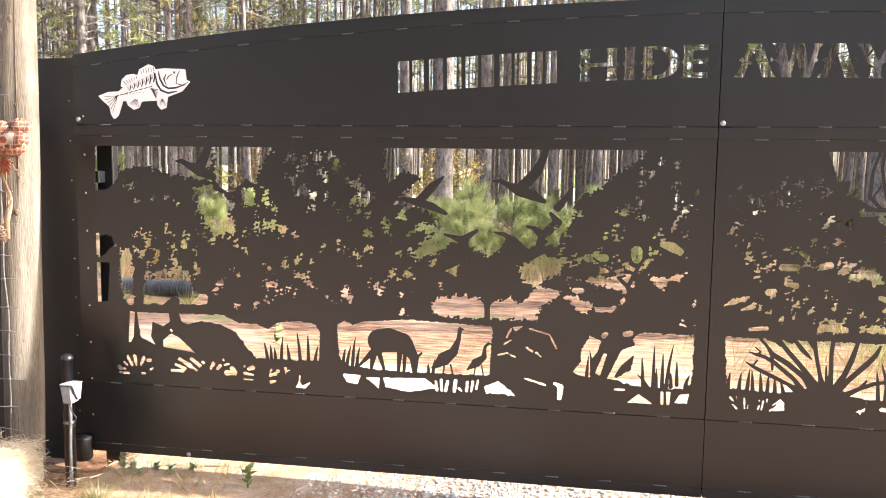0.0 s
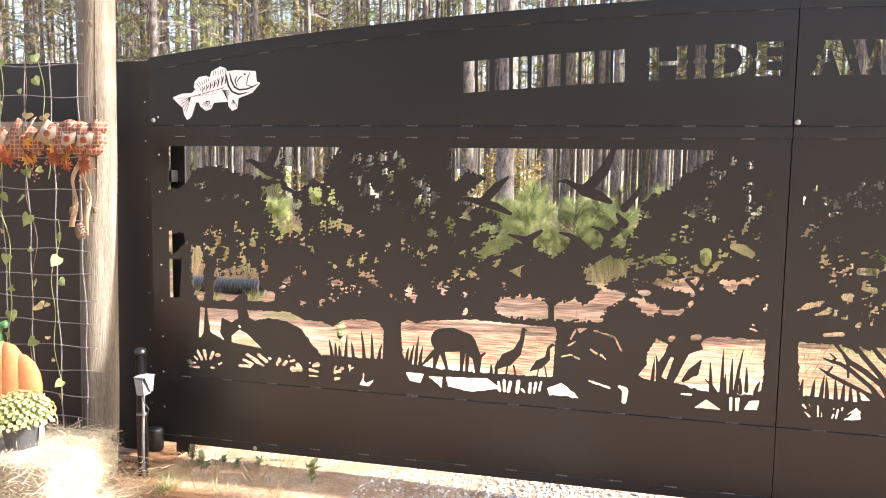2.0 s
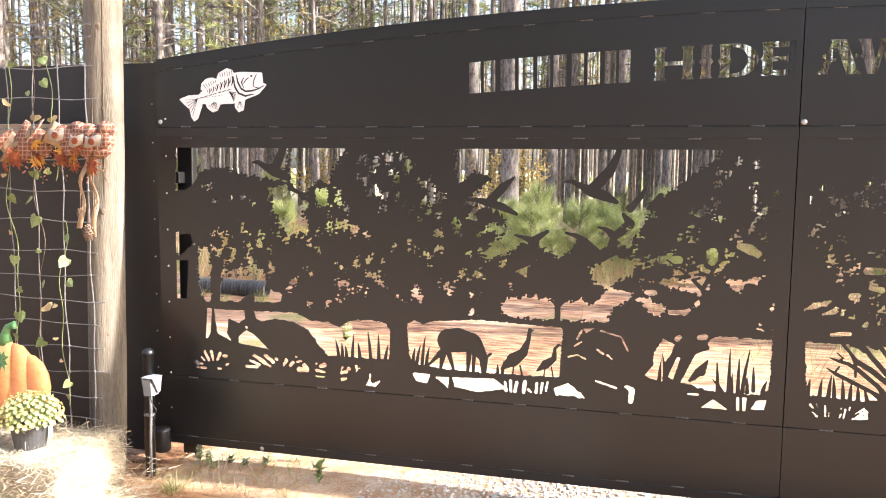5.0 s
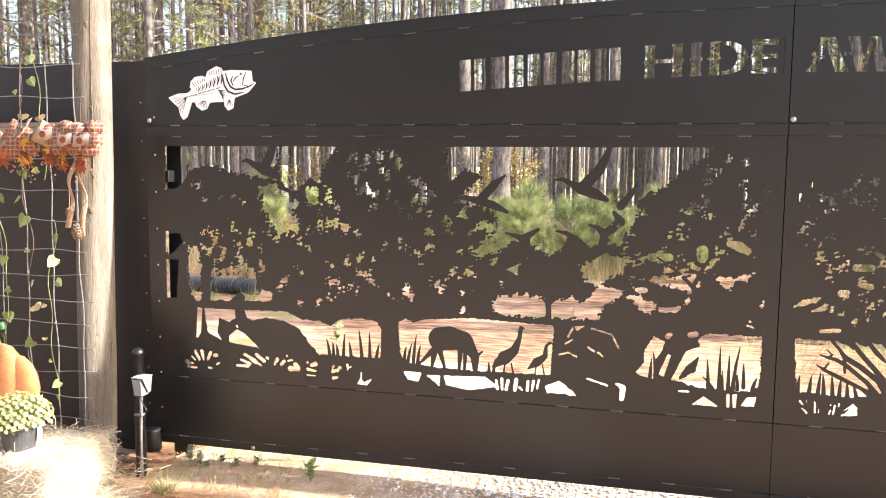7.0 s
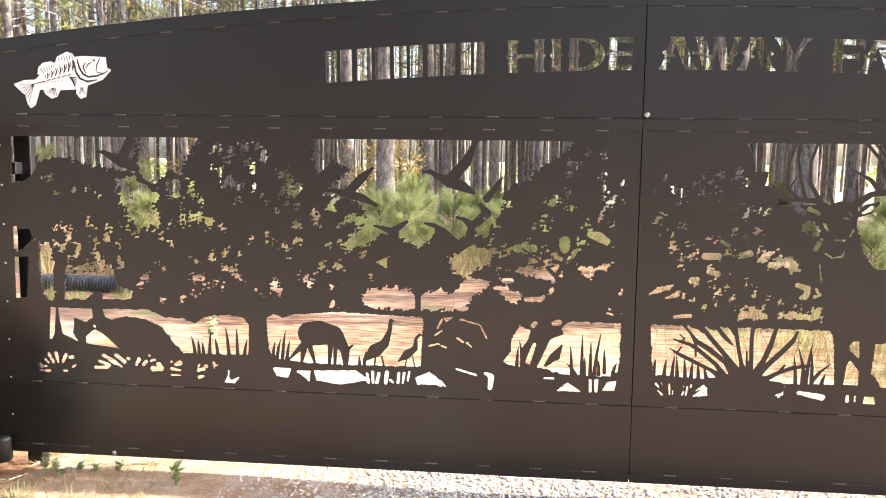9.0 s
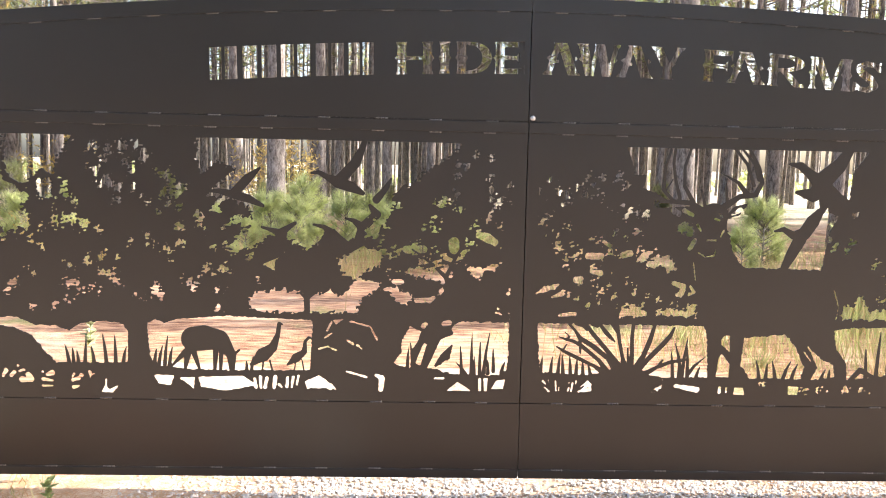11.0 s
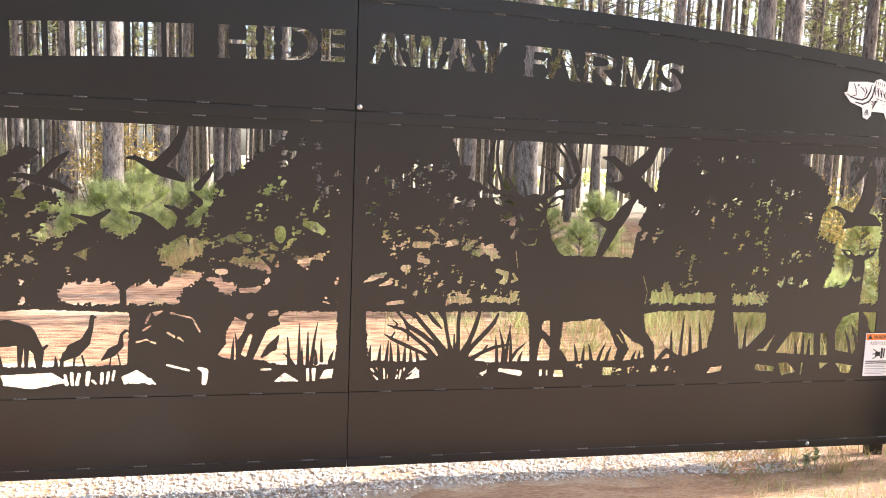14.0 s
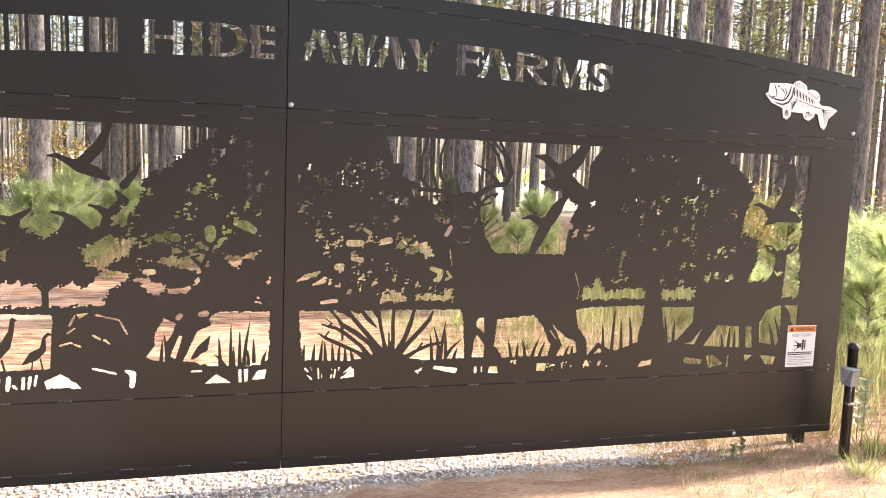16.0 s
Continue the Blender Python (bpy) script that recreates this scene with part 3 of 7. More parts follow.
    p.area((-0.345, 0.531), (-0.294, 0.574), (-0.229, 0.53), rag=0.001)
    p.area((-0.139, 0.54), (-0.115, 0.581), (-0.072, 0.588), (-0.081, 0.542), rag=0.001)
    p.area((-0.198, 0.592), (-0.185, 0.592), (-0.183, 0.53), (-0.196, 0.53))
    p.area((-0.174, 0.592), (-0.154, 0.593), (-0.157, 0.531), (-0.17, 0.531))
    p.area((-0.874, 0.857), (-0.821, 0.864), (-0.86, 0.836))
    p.area((-2.55, 0.613), (-2.515, 0.614), (-2.445, 0.56), (-2.488, 0.573), rag=0.001)
    p.area((-1.93, 0.506), (-1.915, 0.538), (-1.893, 0.519), (-1.851, 0.54), (-1.879, 0.502), rag=0.001)
    # gaps by strokes
    p.dot(-2.745, 1.15, 0.02).dot(-2.69, 1.195, 0.02).dot(-2.65, 1.14, 0.022).dot(-2.7, 1.105, 0.014)
    p.limb((-2.7, 1.034, 0.015), (-2.614, 1.045, 0.018), (-2.542, 1.061, 0.026), (-2.485, 1.04, 0.0145), keep=False, rag=0.009)
    p.limb((-0.212, 1.26, 0.015), (-0.174, 1.249, 0.0225), (-0.137, 1.229, 0.015), keep=False, rag=0.001)
    p.limb((-0.325, 1.224, 0.025), (-0.324, 1.193, 0.0225), keep=False, rag=0.001)
    p.limb((-0.541, 1.189, 0.0182), (-0.464, 1.191, 0.0182), keep=False, rag=0.001)
    p.limb((-0.362, 1.154, 0.0125), (-0.323, 1.136, 0.0078), keep=False, rag=0.001)
    p.limb((-0.594, 1.039, 0.013), (-0.564, 1.039, 0.013), keep=False, rag=0.001)
    p.limb((-0.492, 0.954, 0.0104), (-0.433, 0.956, 0.013), (-0.413, 0.969, 0.0075), keep=False, rag=0.001)
    p.limb((-0.794, 0.852, 0.0041), (-0.702, 0.828, 0.0039), (-0.67, 0.767, 0.0041), keep=False, rag=0.001)
    p.limb((-0.807, 0.763, 0.0054), (-0.78, 0.745, 0.0052), keep=False, rag=0.001)
    p.limb((-0.761, 0.74, 0.0054), (-0.74, 0.724, 0.0039), keep=False, rag=0.001)
    p.limb((-0.938, 0.721, 0.0039), (-0.898, 0.733, 0.0041), (-0.858, 0.715, 0.0041), keep=False, rag=0.001)
    p.limb((-0.899, 0.808, 0.0039), (-0.879, 0.849, 0.0039), keep=False, rag=0.001)
    p.limb((-0.912, 0.773, 0.0039), (-0.88, 0.795, 0.0039), keep=False, rag=0.001)
    p.limb((-0.809, 0.616, 0.0054), (-0.764, 0.604, 0.0052), (-0.717, 0.59, 0.0054), keep=False, rag=0.001)
    p.limb((-0.672, 0.599, 0.0081), (-0.646, 0.587, 0.013), (-0.65, 0.532, 0.0108), keep=False, rag=0.001)
    p.limb((-0.399, 0.589, 0.0052), (-0.36, 0.59, 0.0052), keep=False, rag=0.001)
    p.limb((-1.908, 0.566, 0.0044), (-1.91, 0.524, 0.0043), keep=False, rag=0.001)
    p.limb((-1.232, 0.578, 0.0067), (-1.226, 0.534, 0.0067), keep=False, rag=0.001)
    p.limb((-1.205, 0.585, 0.0067), (-1.203, 0.535, 0.0068), keep=False, rag=0.001)
    p.limb((-1.175, 0.58, 0.0081), (-1.184, 0.536, 0.0081), keep=False, rag=0.001)
    p.limb((-1.137, 0.587, 0.0094), (-1.143, 0.537, 0.0081), keep=False, rag=0.001)
    p.limb((-1.118, 0.549, 0.0081), (-1.108, 0.539, 0.0054), keep=False, rag=0.001)
    p.limb((-1.081, 0.584, 0.0067), (-1.083, 0.54, 0.0068), keep=False, rag=0.001)
    p.limb((-1.055, 0.585, 0.0068), (-1.062, 0.54, 0.0054), keep=False, rag=0.001)
    p.limb((-1.03, 0.591, 0.0054), (-1.038, 0.552, 0.0054), keep=False, rag=0.001)
    p.limb((-0.456, 0.836, 0.013), (-0.449, 0.844, 0.0104), keep=False, rag=0.001)
    p.limb((-0.361, 0.847, 0.013), (-0.34, 0.853, 0.013), keep=False, rag=0.001)
    for gap in ((-2.074, 1.455, 0.0168), (-2.069, 1.41, 0.0168), (-2.028, 1.378, 0.0108), (-2.113, 1.288, 0.0196), (-2.057, 1.303, 0.0243), (-2.003, 1.285, 0.0216), (-1.903, 1.478, 0.0224), (-1.862, 1.457, 0.0243), (-1.837, 1.394, 0.0135), (-1.767, 1.449, 0.0081), (-1.632, 1.508, 0.0243), (-1.592, 1.456, 0.0297), (-1.552, 1.439, 0.0216), (-1.632, 1.422, 0.0216), (-1.574, 1.372, 0.0135), (-1.567, 1.277, 0.0196), (-1.562, 1.2, 0.0135), (-1.627, 1.172, 0.0162)):
        p.dot(*gap)
    for gap in ((-1.69, 1.198, 0.0108), (-1.91, 1.141, 0.0112), (-1.97, 1.116, 0.0168), (-2.063, 1.095, 0.0112), (-1.897, 1.063, 0.0224), (-1.856, 1.037, 0.0196), (-2.05, 1.013, 0.0224), (-2.01, 0.978, 0.0112), (-1.953, 0.993, 0.014), (-2.317, 1.006, 0.0168), (-2.338, 0.983, 0.0112), (-1.67, 0.98, 0.028), (-1.818, 1.636, 0.0243), (-1.752, 1.643, 0.0162), (-1.725, 1.599, 0.0216), (-1.873, 1.615, 0.0162), (-1.793, 1.559, 0.0168), (-1.941, 1.622, 0.014)):
        p.dot(*gap)
    for gap in ((-1.943, 1.53, 0.0162), (-1.767, 1.52, 0.0108), (-1.901, 1.578, 0.0135), (-2.72, 1.235, 0.0174), (-2.577, 1.252, 0.0116), (-2.566, 1.184, 0.0145), (-2.5, 1.199, 0.0196), (-2.796, 1.479, 0.014), (-2.493, 1.24, 0.0116), (-2.554, 1.116, 0.0203), (-2.436, 1.077, 0.0174), (-2.353, 1.229, 0.0145), (-2.226, 1.226, 0.0112), (-2.186, 1.179, 0.0112), (-1.528, 1.026, 0.0189), (-1.495, 1.006, 0.0135), (-1.394, 0.988, 0.0108), (-1.366, 1.085, 0.0189), (-1.433, 1.082, 0.0162), (-1.483, 1.326, 0.0189), (-1.467, 1.287, 0.0135), (-1.352, 1.197, 0.0135)):
        p.dot(*gap)
    for gap in ((-1.981, 0.591, 0.0084), (-1.978, 0.778, 0.0084), (-2.066, 0.936, 0.014), (-2.137, 0.92, 0.0112), (-2.235, 0.908, 0.0084), (-1.393, 0.901, 0.0081), (-1.246, 1.146, 0.0108), (-1.219, 1.04, 0.0081), (-1.447, 1.093, 0.0108)):
        p.dot(*gap)
    for gap in ((-0.368, 1.411, 0.0208), (-0.393, 1.403, 0.013), (-0.323, 1.445, 0.0125), (-0.304, 1.374, 0.0125), (-0.152, 1.458, 0.0125), (-0.105, 1.416, 0.0175), (-0.155, 1.423, 0.0125), (-0.137, 1.387, 0.01), (-0.169, 1.338, 0.0125), (-0.416, 1.295, 0.0156), (-0.231, 1.306, 0.01), (-0.309, 1.577, 0.0125), (-0.279, 1.577, 0.01), (-0.161, 1.604, 0.0125), (-0.232, 1.623, 0.01), (-0.308, 1.534, 0.01), (-0.171, 1.524, 0.01), (-0.083, 1.484, 0.0075)):
        p.dot(*gap)
    for gap in ((-0.053, 1.487, 0.0072), (-0.592, 1.183, 0.013), (-0.401, 1.179, 0.015), (-0.286, 1.168, 0.0175), (-0.249, 1.221, 0.0156), (-0.503, 1.216, 0.013), (-0.113, 0.913, 0.0078), (-0.063, 0.901, 0.0075), (-0.056, 0.998, 0.0104), (-0.651, 1.303, 0.0156), (-0.684, 1.263, 0.0182), (-0.652, 1.367, 0.0208), (-0.583, 1.39, 0.0104), (-0.657, 1.212, 0.0078), (-0.618, 1.16, 0.0078)):
        p.dot(*gap)
    p.limb((-2.822, 0.614, 0.0087), (-2.801, 0.575, 0.009), keep=False, rag=0.001)
    p.limb((-2.785, 0.618, 0.0105), (-2.775, 0.576, 0.0072), keep=False, rag=0.001)
    p.limb((-2.733, 0.612, 0.0101), (-2.751, 0.577, 0.0075), keep=False, rag=0.001)
    p.limb((-2.842, 0.585, 0.0058), (-2.825, 0.569, 0.006), keep=False, rag=0.001)
    p.limb((-2.713, 0.601, 0.0087), (-2.698, 0.601, 0.009), keep=False, rag=0.001)
    p.limb((-2.872, 0.558, 0.012), (-2.86, 0.55, 0.0087), (-2.835, 0.551, 0.0045), keep=False, rag=0.001)
    p.limb((-2.867, 0.53, 0.0058), (-2.817, 0.529, 0.0058), keep=False, rag=0.001)
    p.limb((-2.745, 0.531, 0.0058), (-2.73, 0.532, 0.006), keep=False, rag=0.001)
    p.limb((-2.699, 0.553, 0.0058), (-2.685, 0.562, 0.0044), keep=False, rag=0.001)
    p.limb((-2.581, 0.555, 0.0087), (-2.523, 0.557, 0.0087), keep=False, rag=0.001)
    p.limb((-2.56, 0.587, 0.0072), (-2.511, 0.569, 0.0087), keep=False, rag=0.001)
    p.limb((-2.538, 0.616, 0.0087), (-2.487, 0.587, 0.0116), (-2.451, 0.565, 0.0058), keep=False, rag=0.001)
    p.limb((-2.474, 0.619, 0.0101), (-2.432, 0.589, 0.0102), keep=False, rag=0.001)
    p.limb((-2.415, 0.606, 0.0087), (-2.412, 0.604, 0.0087), keep=False, rag=0.001)
    p.limb((-2.373, 0.577, 0.0072), (-2.358, 0.603, 0.0101), keep=False, rag=0.001)
    p.limb((-2.336, 0.578, 0.0087), (-2.321, 0.595, 0.0087), keep=False, rag=0.001)
    p.limb((-2.3, 0.599, 0.0058), (-2.277, 0.605, 0.0058), keep=False, rag=0.001)
    p.limb((-2.288, 0.56, 0.0145), (-2.245, 0.561, 0.0116), (-2.258, 0.581, 0.014), keep=False, rag=0.001)
    p.limb((-2.305, 0.624, 0.0058), (-2.303, 0.624, 0.0058), keep=False, rag=0.001)
    p.limb((-2.196, 0.597, 0.0058), (-2.193, 0.597, 0.0056), keep=False, rag=0.001)
    p.limb((-2.194, 0.563, 0.0084), (-2.151, 0.557, 0.0058), keep=False, rag=0.001)
    p.limb((-2.173, 0.585, 0.0087), (-2.15, 0.594, 0.0112), keep=False, rag=0.001)
    p.limb((-2.197, 0.532, 0.0042), (-2.152, 0.532, 0.0044), keep=False, rag=0.001)
    p.limb((-2.06, 0.56, 0.0087), (-2.033, 0.57, 0.0087), keep=False, rag=0.001)
    p.limb((-2.056, 0.527, 0.0087), (-2.033, 0.533, 0.0042), keep=False, rag=0.001)
    p.limb((-2.021, 0.584, 0.0084), (-2.018, 0.582, 0.0084), keep=False, rag=0.001)
    p.limb((-2.061, 0.575, 0.0042), (-2.052, 0.589, 0.0056), keep=False, rag=0.001)
    # birds and beasts over the gaps
    p.limb((-2.549, 0.768, 0.0348), (-2.564, 0.844, 0.0261), (-2.557, 0.9, 0.0232))
    p.limb((-2.556, 0.911, 0.0232), (-2.591, 0.901, 0.0116), (-2.614, 0.889, 0.0029))
    p.limb((-2.582, 0.762, 0.0072), (-2.579, 0.759, 0.0073), keep=False, rag=0.001)
    p.limb((-2.531, 1.603, 0.0056), (-2.503, 1.604, 0.0112), (-2.467, 1.583, 0.0168), (-2.412, 1.562, 0.0308), (-2.342, 1.528, 0.0168))
    p.limb((-2.417, 1.562, 0.0252), (-2.381, 1.636, 0.0224), (-2.36, 1.695, 0.0168))
    p.limb((-2.33, 1.477, 0.0135), (-2.284, 1.457, 0.0084), (-2.222, 1.404, 0.0042))
    p.limb((-1.44, 1.437, 0.0054), (-1.391, 1.439, 0.0108), (-1.333, 1.427, 0.0182), (-1.259, 1.407, 0.0189), (-1.193, 1.376, 0.0081))
    p.limb((-1.317, 1.435, 0.0208), (-1.259, 1.498, 0.0208), (-1.206, 1.545, 0.0052))
    p.limb((-0.977, 1.528, 0.0039), (-0.941, 1.531, 0.0104), (-0.907, 1.513, 0.013), (-0.855, 1.488, 0.026), (-0.79, 1.466, 0.0234), (-0.743, 1.441, 0.0104))
    p.limb((-0.847, 1.499, 0.026), (-0.778, 1.576, 0.0234), (-0.747, 1.643, 0.015), (-0.737, 1.673, 0.0125))
    p.limb((-1.198, 1.279, 0.0052), (-1.153, 1.267, 0.0104), (-1.105, 1.249, 0.0216), (-1.127, 1.175, 0.0324), (-1.192, 1.134, 0.0216))
    p.limb((-1.113, 1.255, 0.0189), (-1.048, 1.3, 0.0081))
    p.limb((-0.964, 1.295, 0.0052), (-0.917, 1.285, 0.0104), (-0.878, 1.255, 0.0208), (-0.838, 1.203, 0.0338), (-0.903, 1.154, 0.0312))
    p.limb((-0.818, 1.326, 0.0052), (-0.782, 1.316, 0.0104), (-0.741, 1.283, 0.0234), (-0.755, 1.223, 0.026), (-0.799, 1.183, 0.0156))
    p.limb((-0.741, 1.288, 0.0208), (-0.68, 1.346, 0.0208), (-0.711, 1.387, 0.0075))
    p.limb((-0.681, 1.413, 0.0182), (-0.636, 1.47, 0.0125), (-0.616, 1.509, 0.005))
    p.limb((-1.509, 0.76, 0.0567), (-1.462, 0.765, 0.0588), (-1.395, 0.758, 0.0459))
    p.limb((-1.378, 0.752, 0.0351), (-1.337, 0.685, 0.0224), (-1.335, 0.624, 0.0135))
    p.limb((-1.337, 0.679, 0.0084), (-1.302, 0.71, 0.0054))
    p.limb((-1.531, 0.719, 0.0196), (-1.548, 0.621, 0.007))
    p.limb((-1.512, 0.711, 0.014), (-1.485, 0.624, 0.0067))
    p.limb((-1.408, 0.709, 0.0135), (-1.414, 0.609, 0.0067))
    p.limb((-1.383, 0.711, 0.0108), (-1.387, 0.611, 0.007))
    p.limb((-1.547, 0.699, 0.014), (-1.614, 0.627, 0.0042))
    p.limb((-1.246, 0.644, 0.0081), (-1.194, 0.689, 0.0324), (-1.149, 0.724, 0.0216), (-1.125, 0.787, 0.0108), (-1.119, 0.836, 0.0094), (-1.103, 0.834, 0.0027))
    p.limb((-1.191, 0.662, 0.004), (-1.197, 0.615, 0.0042))
    p.limb((-1.162, 0.663, 0.004), (-1.151, 0.617, 0.0041))
    p.limb((-1.082, 0.644, 0.004), (-1.041, 0.678, 0.0216), (-1.004, 0.706, 0.013), (-1, 0.756, 0.0068), (-0.984, 0.773, 0.0068), (-0.97, 0.771, 0.0022))
    p.limb((-1.044, 0.656, 0.0026), (-1.049, 0.62, 0.0032))
    p.limb((-1.015, 0.668, 0.0027), (-1.006, 0.622, 0.0032))
    p.limb((-0.992, 0.892, 0.0135), (-0.994, 0.988, 0.0135))
    p.limb((-0.993, 0.953, 0.0081), (-0.962, 0.981, 0.0078))
    p.limb((-0.319, 0.985, 0.026), (-0.359, 1.063, 0.01), (-0.424, 1.126, 0.0065), (-0.515, 1.189, 0.0039))
    p.limb((-0.359, 1.063, 0.01), (-0.323, 1.142, 0.0078), (-0.287, 1.207, 0.005))
    p.limb((-0.319, 0.985, 0.026), (-0.296, 1.09, 0.0104), (-0.217, 1.149, 0.0038))
    p.limb((-0.424, 1.126, 0.0065), (-0.475, 1.112, 0.0039))
    p.limb((-0.993, 0.953, 0.0081), (-1.024, 0.983, 0.0054))
    # grass
    for x, z, u, v in ((-2.073, 0.636, -2.091, 0.728), (-2.053, 0.637, -2.058, 0.715), (-2.031, 0.637, -2.038, 0.701), (-2.002, 0.638, -1.994, 0.758), (-1.961, 0.64, -1.973, 0.723), (-1.905, 0.642, -1.922, 0.788), (-1.863, 0.643, -1.866, 0.776), (-1.829, 0.644, -1.814, 0.722)):
        p.limb((x, z, 0.009), ((x + u) / 2 + 0.12 * (x - u), (z + v) / 2, 0.0065), (u, v, 0.001))
    for x, z, u, v in ((-1.668, 0.637, -1.648, 0.734), (-1.641, 0.638, -1.626, 0.776), (-1.688, 0.642, -1.676, 0.719), (-1.62, 0.633, -1.604, 0.73), (-1.267, 0.61, -1.27, 0.665), (-1.246, 0.611, -1.237, 0.688)):
        p.limb((x, z, 0.009), ((x + u) / 2 + 0.12 * (x - u), (z + v) / 2, 0.0065), (u, v, 0.001))
    for x, z, u, v in ((-0.277, 0.607, -0.286, 0.756), (-0.232, 0.608, -0.232, 0.811), (-0.193, 0.613, -0.193, 0.779), (-0.175, 0.614, -0.148, 0.82), (-0.154, 0.615, -0.157, 0.687), (-0.129, 0.626, -0.133, 0.741), (-0.219, 0.609, -0.219, 0.697), (-0.256, 0.607, -0.305, 0.667)):
        p.limb((x, z, 0.009), ((x + u) / 2 + 0.12 * (x - u), (z + v) / 2, 0.0065), (u, v, 0.001))
    for x, z, u, v in ((-0.091, 0.622, -0.073, 0.676), (-0.504, 0.66, -0.519, 0.767), (-0.529, 0.638, -0.523, 0.74)):
        p.limb((x, z, 0.009), ((x + u) / 2 + 0.12 * (x - u), (z + v) / 2, 0.0065), (u, v, 0.001))


def art_east(p):
    p.area((0.426, 1.741), (1.618, 1.744), (1.504, 1.577), (1.496, 1.455), (1.416, 1.5), (1.374, 1.424), (1.445, 1.369), (1.412, 1.297), (1.401, 1.211), (1.385, 1.126), (1.013, 1.133), (0.965, 1.207), (0.932, 1.317), (0.934, 1.399), (0.871, 1.411), (0.828, 1.397), (0.673, 1.424), (0.601, 1.465), (0.538, 1.49), (0.544, 1.548), (0.495, 1.554), (0.475, 1.619), rag=0.003)
    p.area((0.698, 1.326), (0.745, 1.34), (0.775, 1.3), (0.784, 1.273), (0.747, 1.28), (0.705, 1.299), rag=0.005)
    p.area((2.25, 1.74), (2.832, 1.74), (2.844, 1.546), (2.825, 1.447), (2.786, 1.367), (2.818, 1.286), (2.797, 1.199), (2.823, 1.062), (2.83, 0.893), (2.713, 0.894), (2.716, 0.984), (2.572, 0.985), (2.475, 0.975), (2.533, 1.098), (2.531, 1.209), (2.433, 1.249), (2.426, 1.329), (2.484, 1.463), (2.441, 1.534), (2.374, 1.591), (2.3, 1.636), rag=0.005)
    p.area((1.504, 0.959), (1.551, 0.953), (1.571, 1.011), (1.596, 1.01), (1.606, 0.958), (1.639, 0.937), (1.752, 0.951), (1.85, 0.95), (1.861, 0.897), (1.504, 0.895), rag=0.005)
    p.area((1.96, 0.904), (1.957, 0.949), (2.037, 0.934), (2.051, 0.964), (2.138, 0.948), (2.161, 0.954), (2.159, 0.893), (1.961, 0.89), rag=0.005)
    p.area((0.07, 0.857), (0.85, 0.854), (0.866, 0.817), (0.88, 0.61), (0.532, 0.602), (0.087, 0.625), rag=0.002)
    p.area((0.449, 0.892), (0.454, 0.927), (0.495, 0.933), (0.48, 0.955), (0.521, 0.954), (0.578, 0.918), (0.584, 0.896), rag=0.004)
    p.area((0.62, 0.904), (0.633, 0.931), (0.69, 0.931), (0.76, 0.925), (0.773, 0.958), (0.802, 0.963), (0.81, 0.896), rag=0.004)
    p.area((0.05, 0.989), (0.093, 1.028), (0.171, 1.046), (0.145, 1.015), (0.094, 1.002), rag=0.002)
    p.area((0.516, 1.149), (0.547, 1.197), (0.61, 1.209), (0.609, 1.225), (0.557, 1.149), rag=0.003)
    p.area((0.576, 1.149), (0.611, 1.182), (0.667, 1.182), (0.696, 1.15), (0.706, 1.117), (0.67, 1.101), (0.64, 1.136), (0.599, 1.122), (0.571, 1.127), rag=0.004)
    p.area((0.934, 0.788), (0.947, 0.81), (0.976, 0.81), (0.98, 0.731), (0.94, 0.765), rag=0.001)
    p.area((0.928, 0.704), (0.942, 0.726), (0.982, 0.674), (0.982, 0.61), (0.918, 0.612), rag=0.001)
    p.area((1.043, 0.8), (1.237, 0.82), (1.287, 0.767), (1.338, 0.664), (1.326, 0.606), (1.081, 0.607), (1.034, 0.672), rag=0.002)
    p.area((1.348, 0.766), (1.414, 0.706), (1.479, 0.675), (1.489, 0.616), (1.373, 0.605), (1.401, 0.663), rag=0.002)
    p.area((1.47, 0.842), (1.547, 0.855), (1.863, 0.861), (1.851, 0.711), (1.837, 0.666), (1.708, 0.624), (1.547, 0.605), (1.535, 0.688), (1.481, 0.763), rag=0.002)
    p.area((1.965, 0.85), (2.162, 0.848), (2.162, 0.766), (2.073, 0.675), (2.023, 0.652), (1.998, 0.677), rag=0.001)
    p.area((2.116, 0.649), (2.16, 0.658), (2.233, 0.749), (2.179, 0.642), rag=0.001)
    p.area((2.232, 0.634), (2.318, 0.747), (2.454, 0.735), (2.464, 0.618), rag=0.001)
    p.area((2.491, 0.737), (2.537, 0.736), (2.545, 0.616), (2.501, 0.617))
    p.area((2.58, 0.751), (2.627, 0.835), (2.718, 0.849), (2.729, 0.659), (2.702, 0.621), (2.589, 0.646), rag=0.002)
    p.area((2.729, 0.849), (2.849, 0.849), (2.861, 0.736), (2.803, 0.737), rag=0.001)
    p.area((1.84, 0.529), (1.861, 0.56), (1.927, 0.57), (1.923, 0.542), rag=0.001)
    p.area((2.254, 0.578), (2.307, 0.582), (2.365, 0.528), (2.277, 0.509), rag=0.001)
    p.area((2.498, 0.577), (2.56, 0.575), (2.508, 0.539), rag=0.001)
    p.area((2.597, 0.574), (2.709, 0.558), (2.694, 0.517), (2.638, 0.519), rag=0.001)
    p.area((0.274, 0.537), (0.326, 0.581), (0.34, 0.567), rag=0.001)
    p.area((1.012, 0.563), (1.053, 0.562), (1.061, 0.527), (1.007, 0.529))
    p.area((1.266, 0.572), (1.321, 0.57), (1.314, 0.53), (1.268, 0.531))
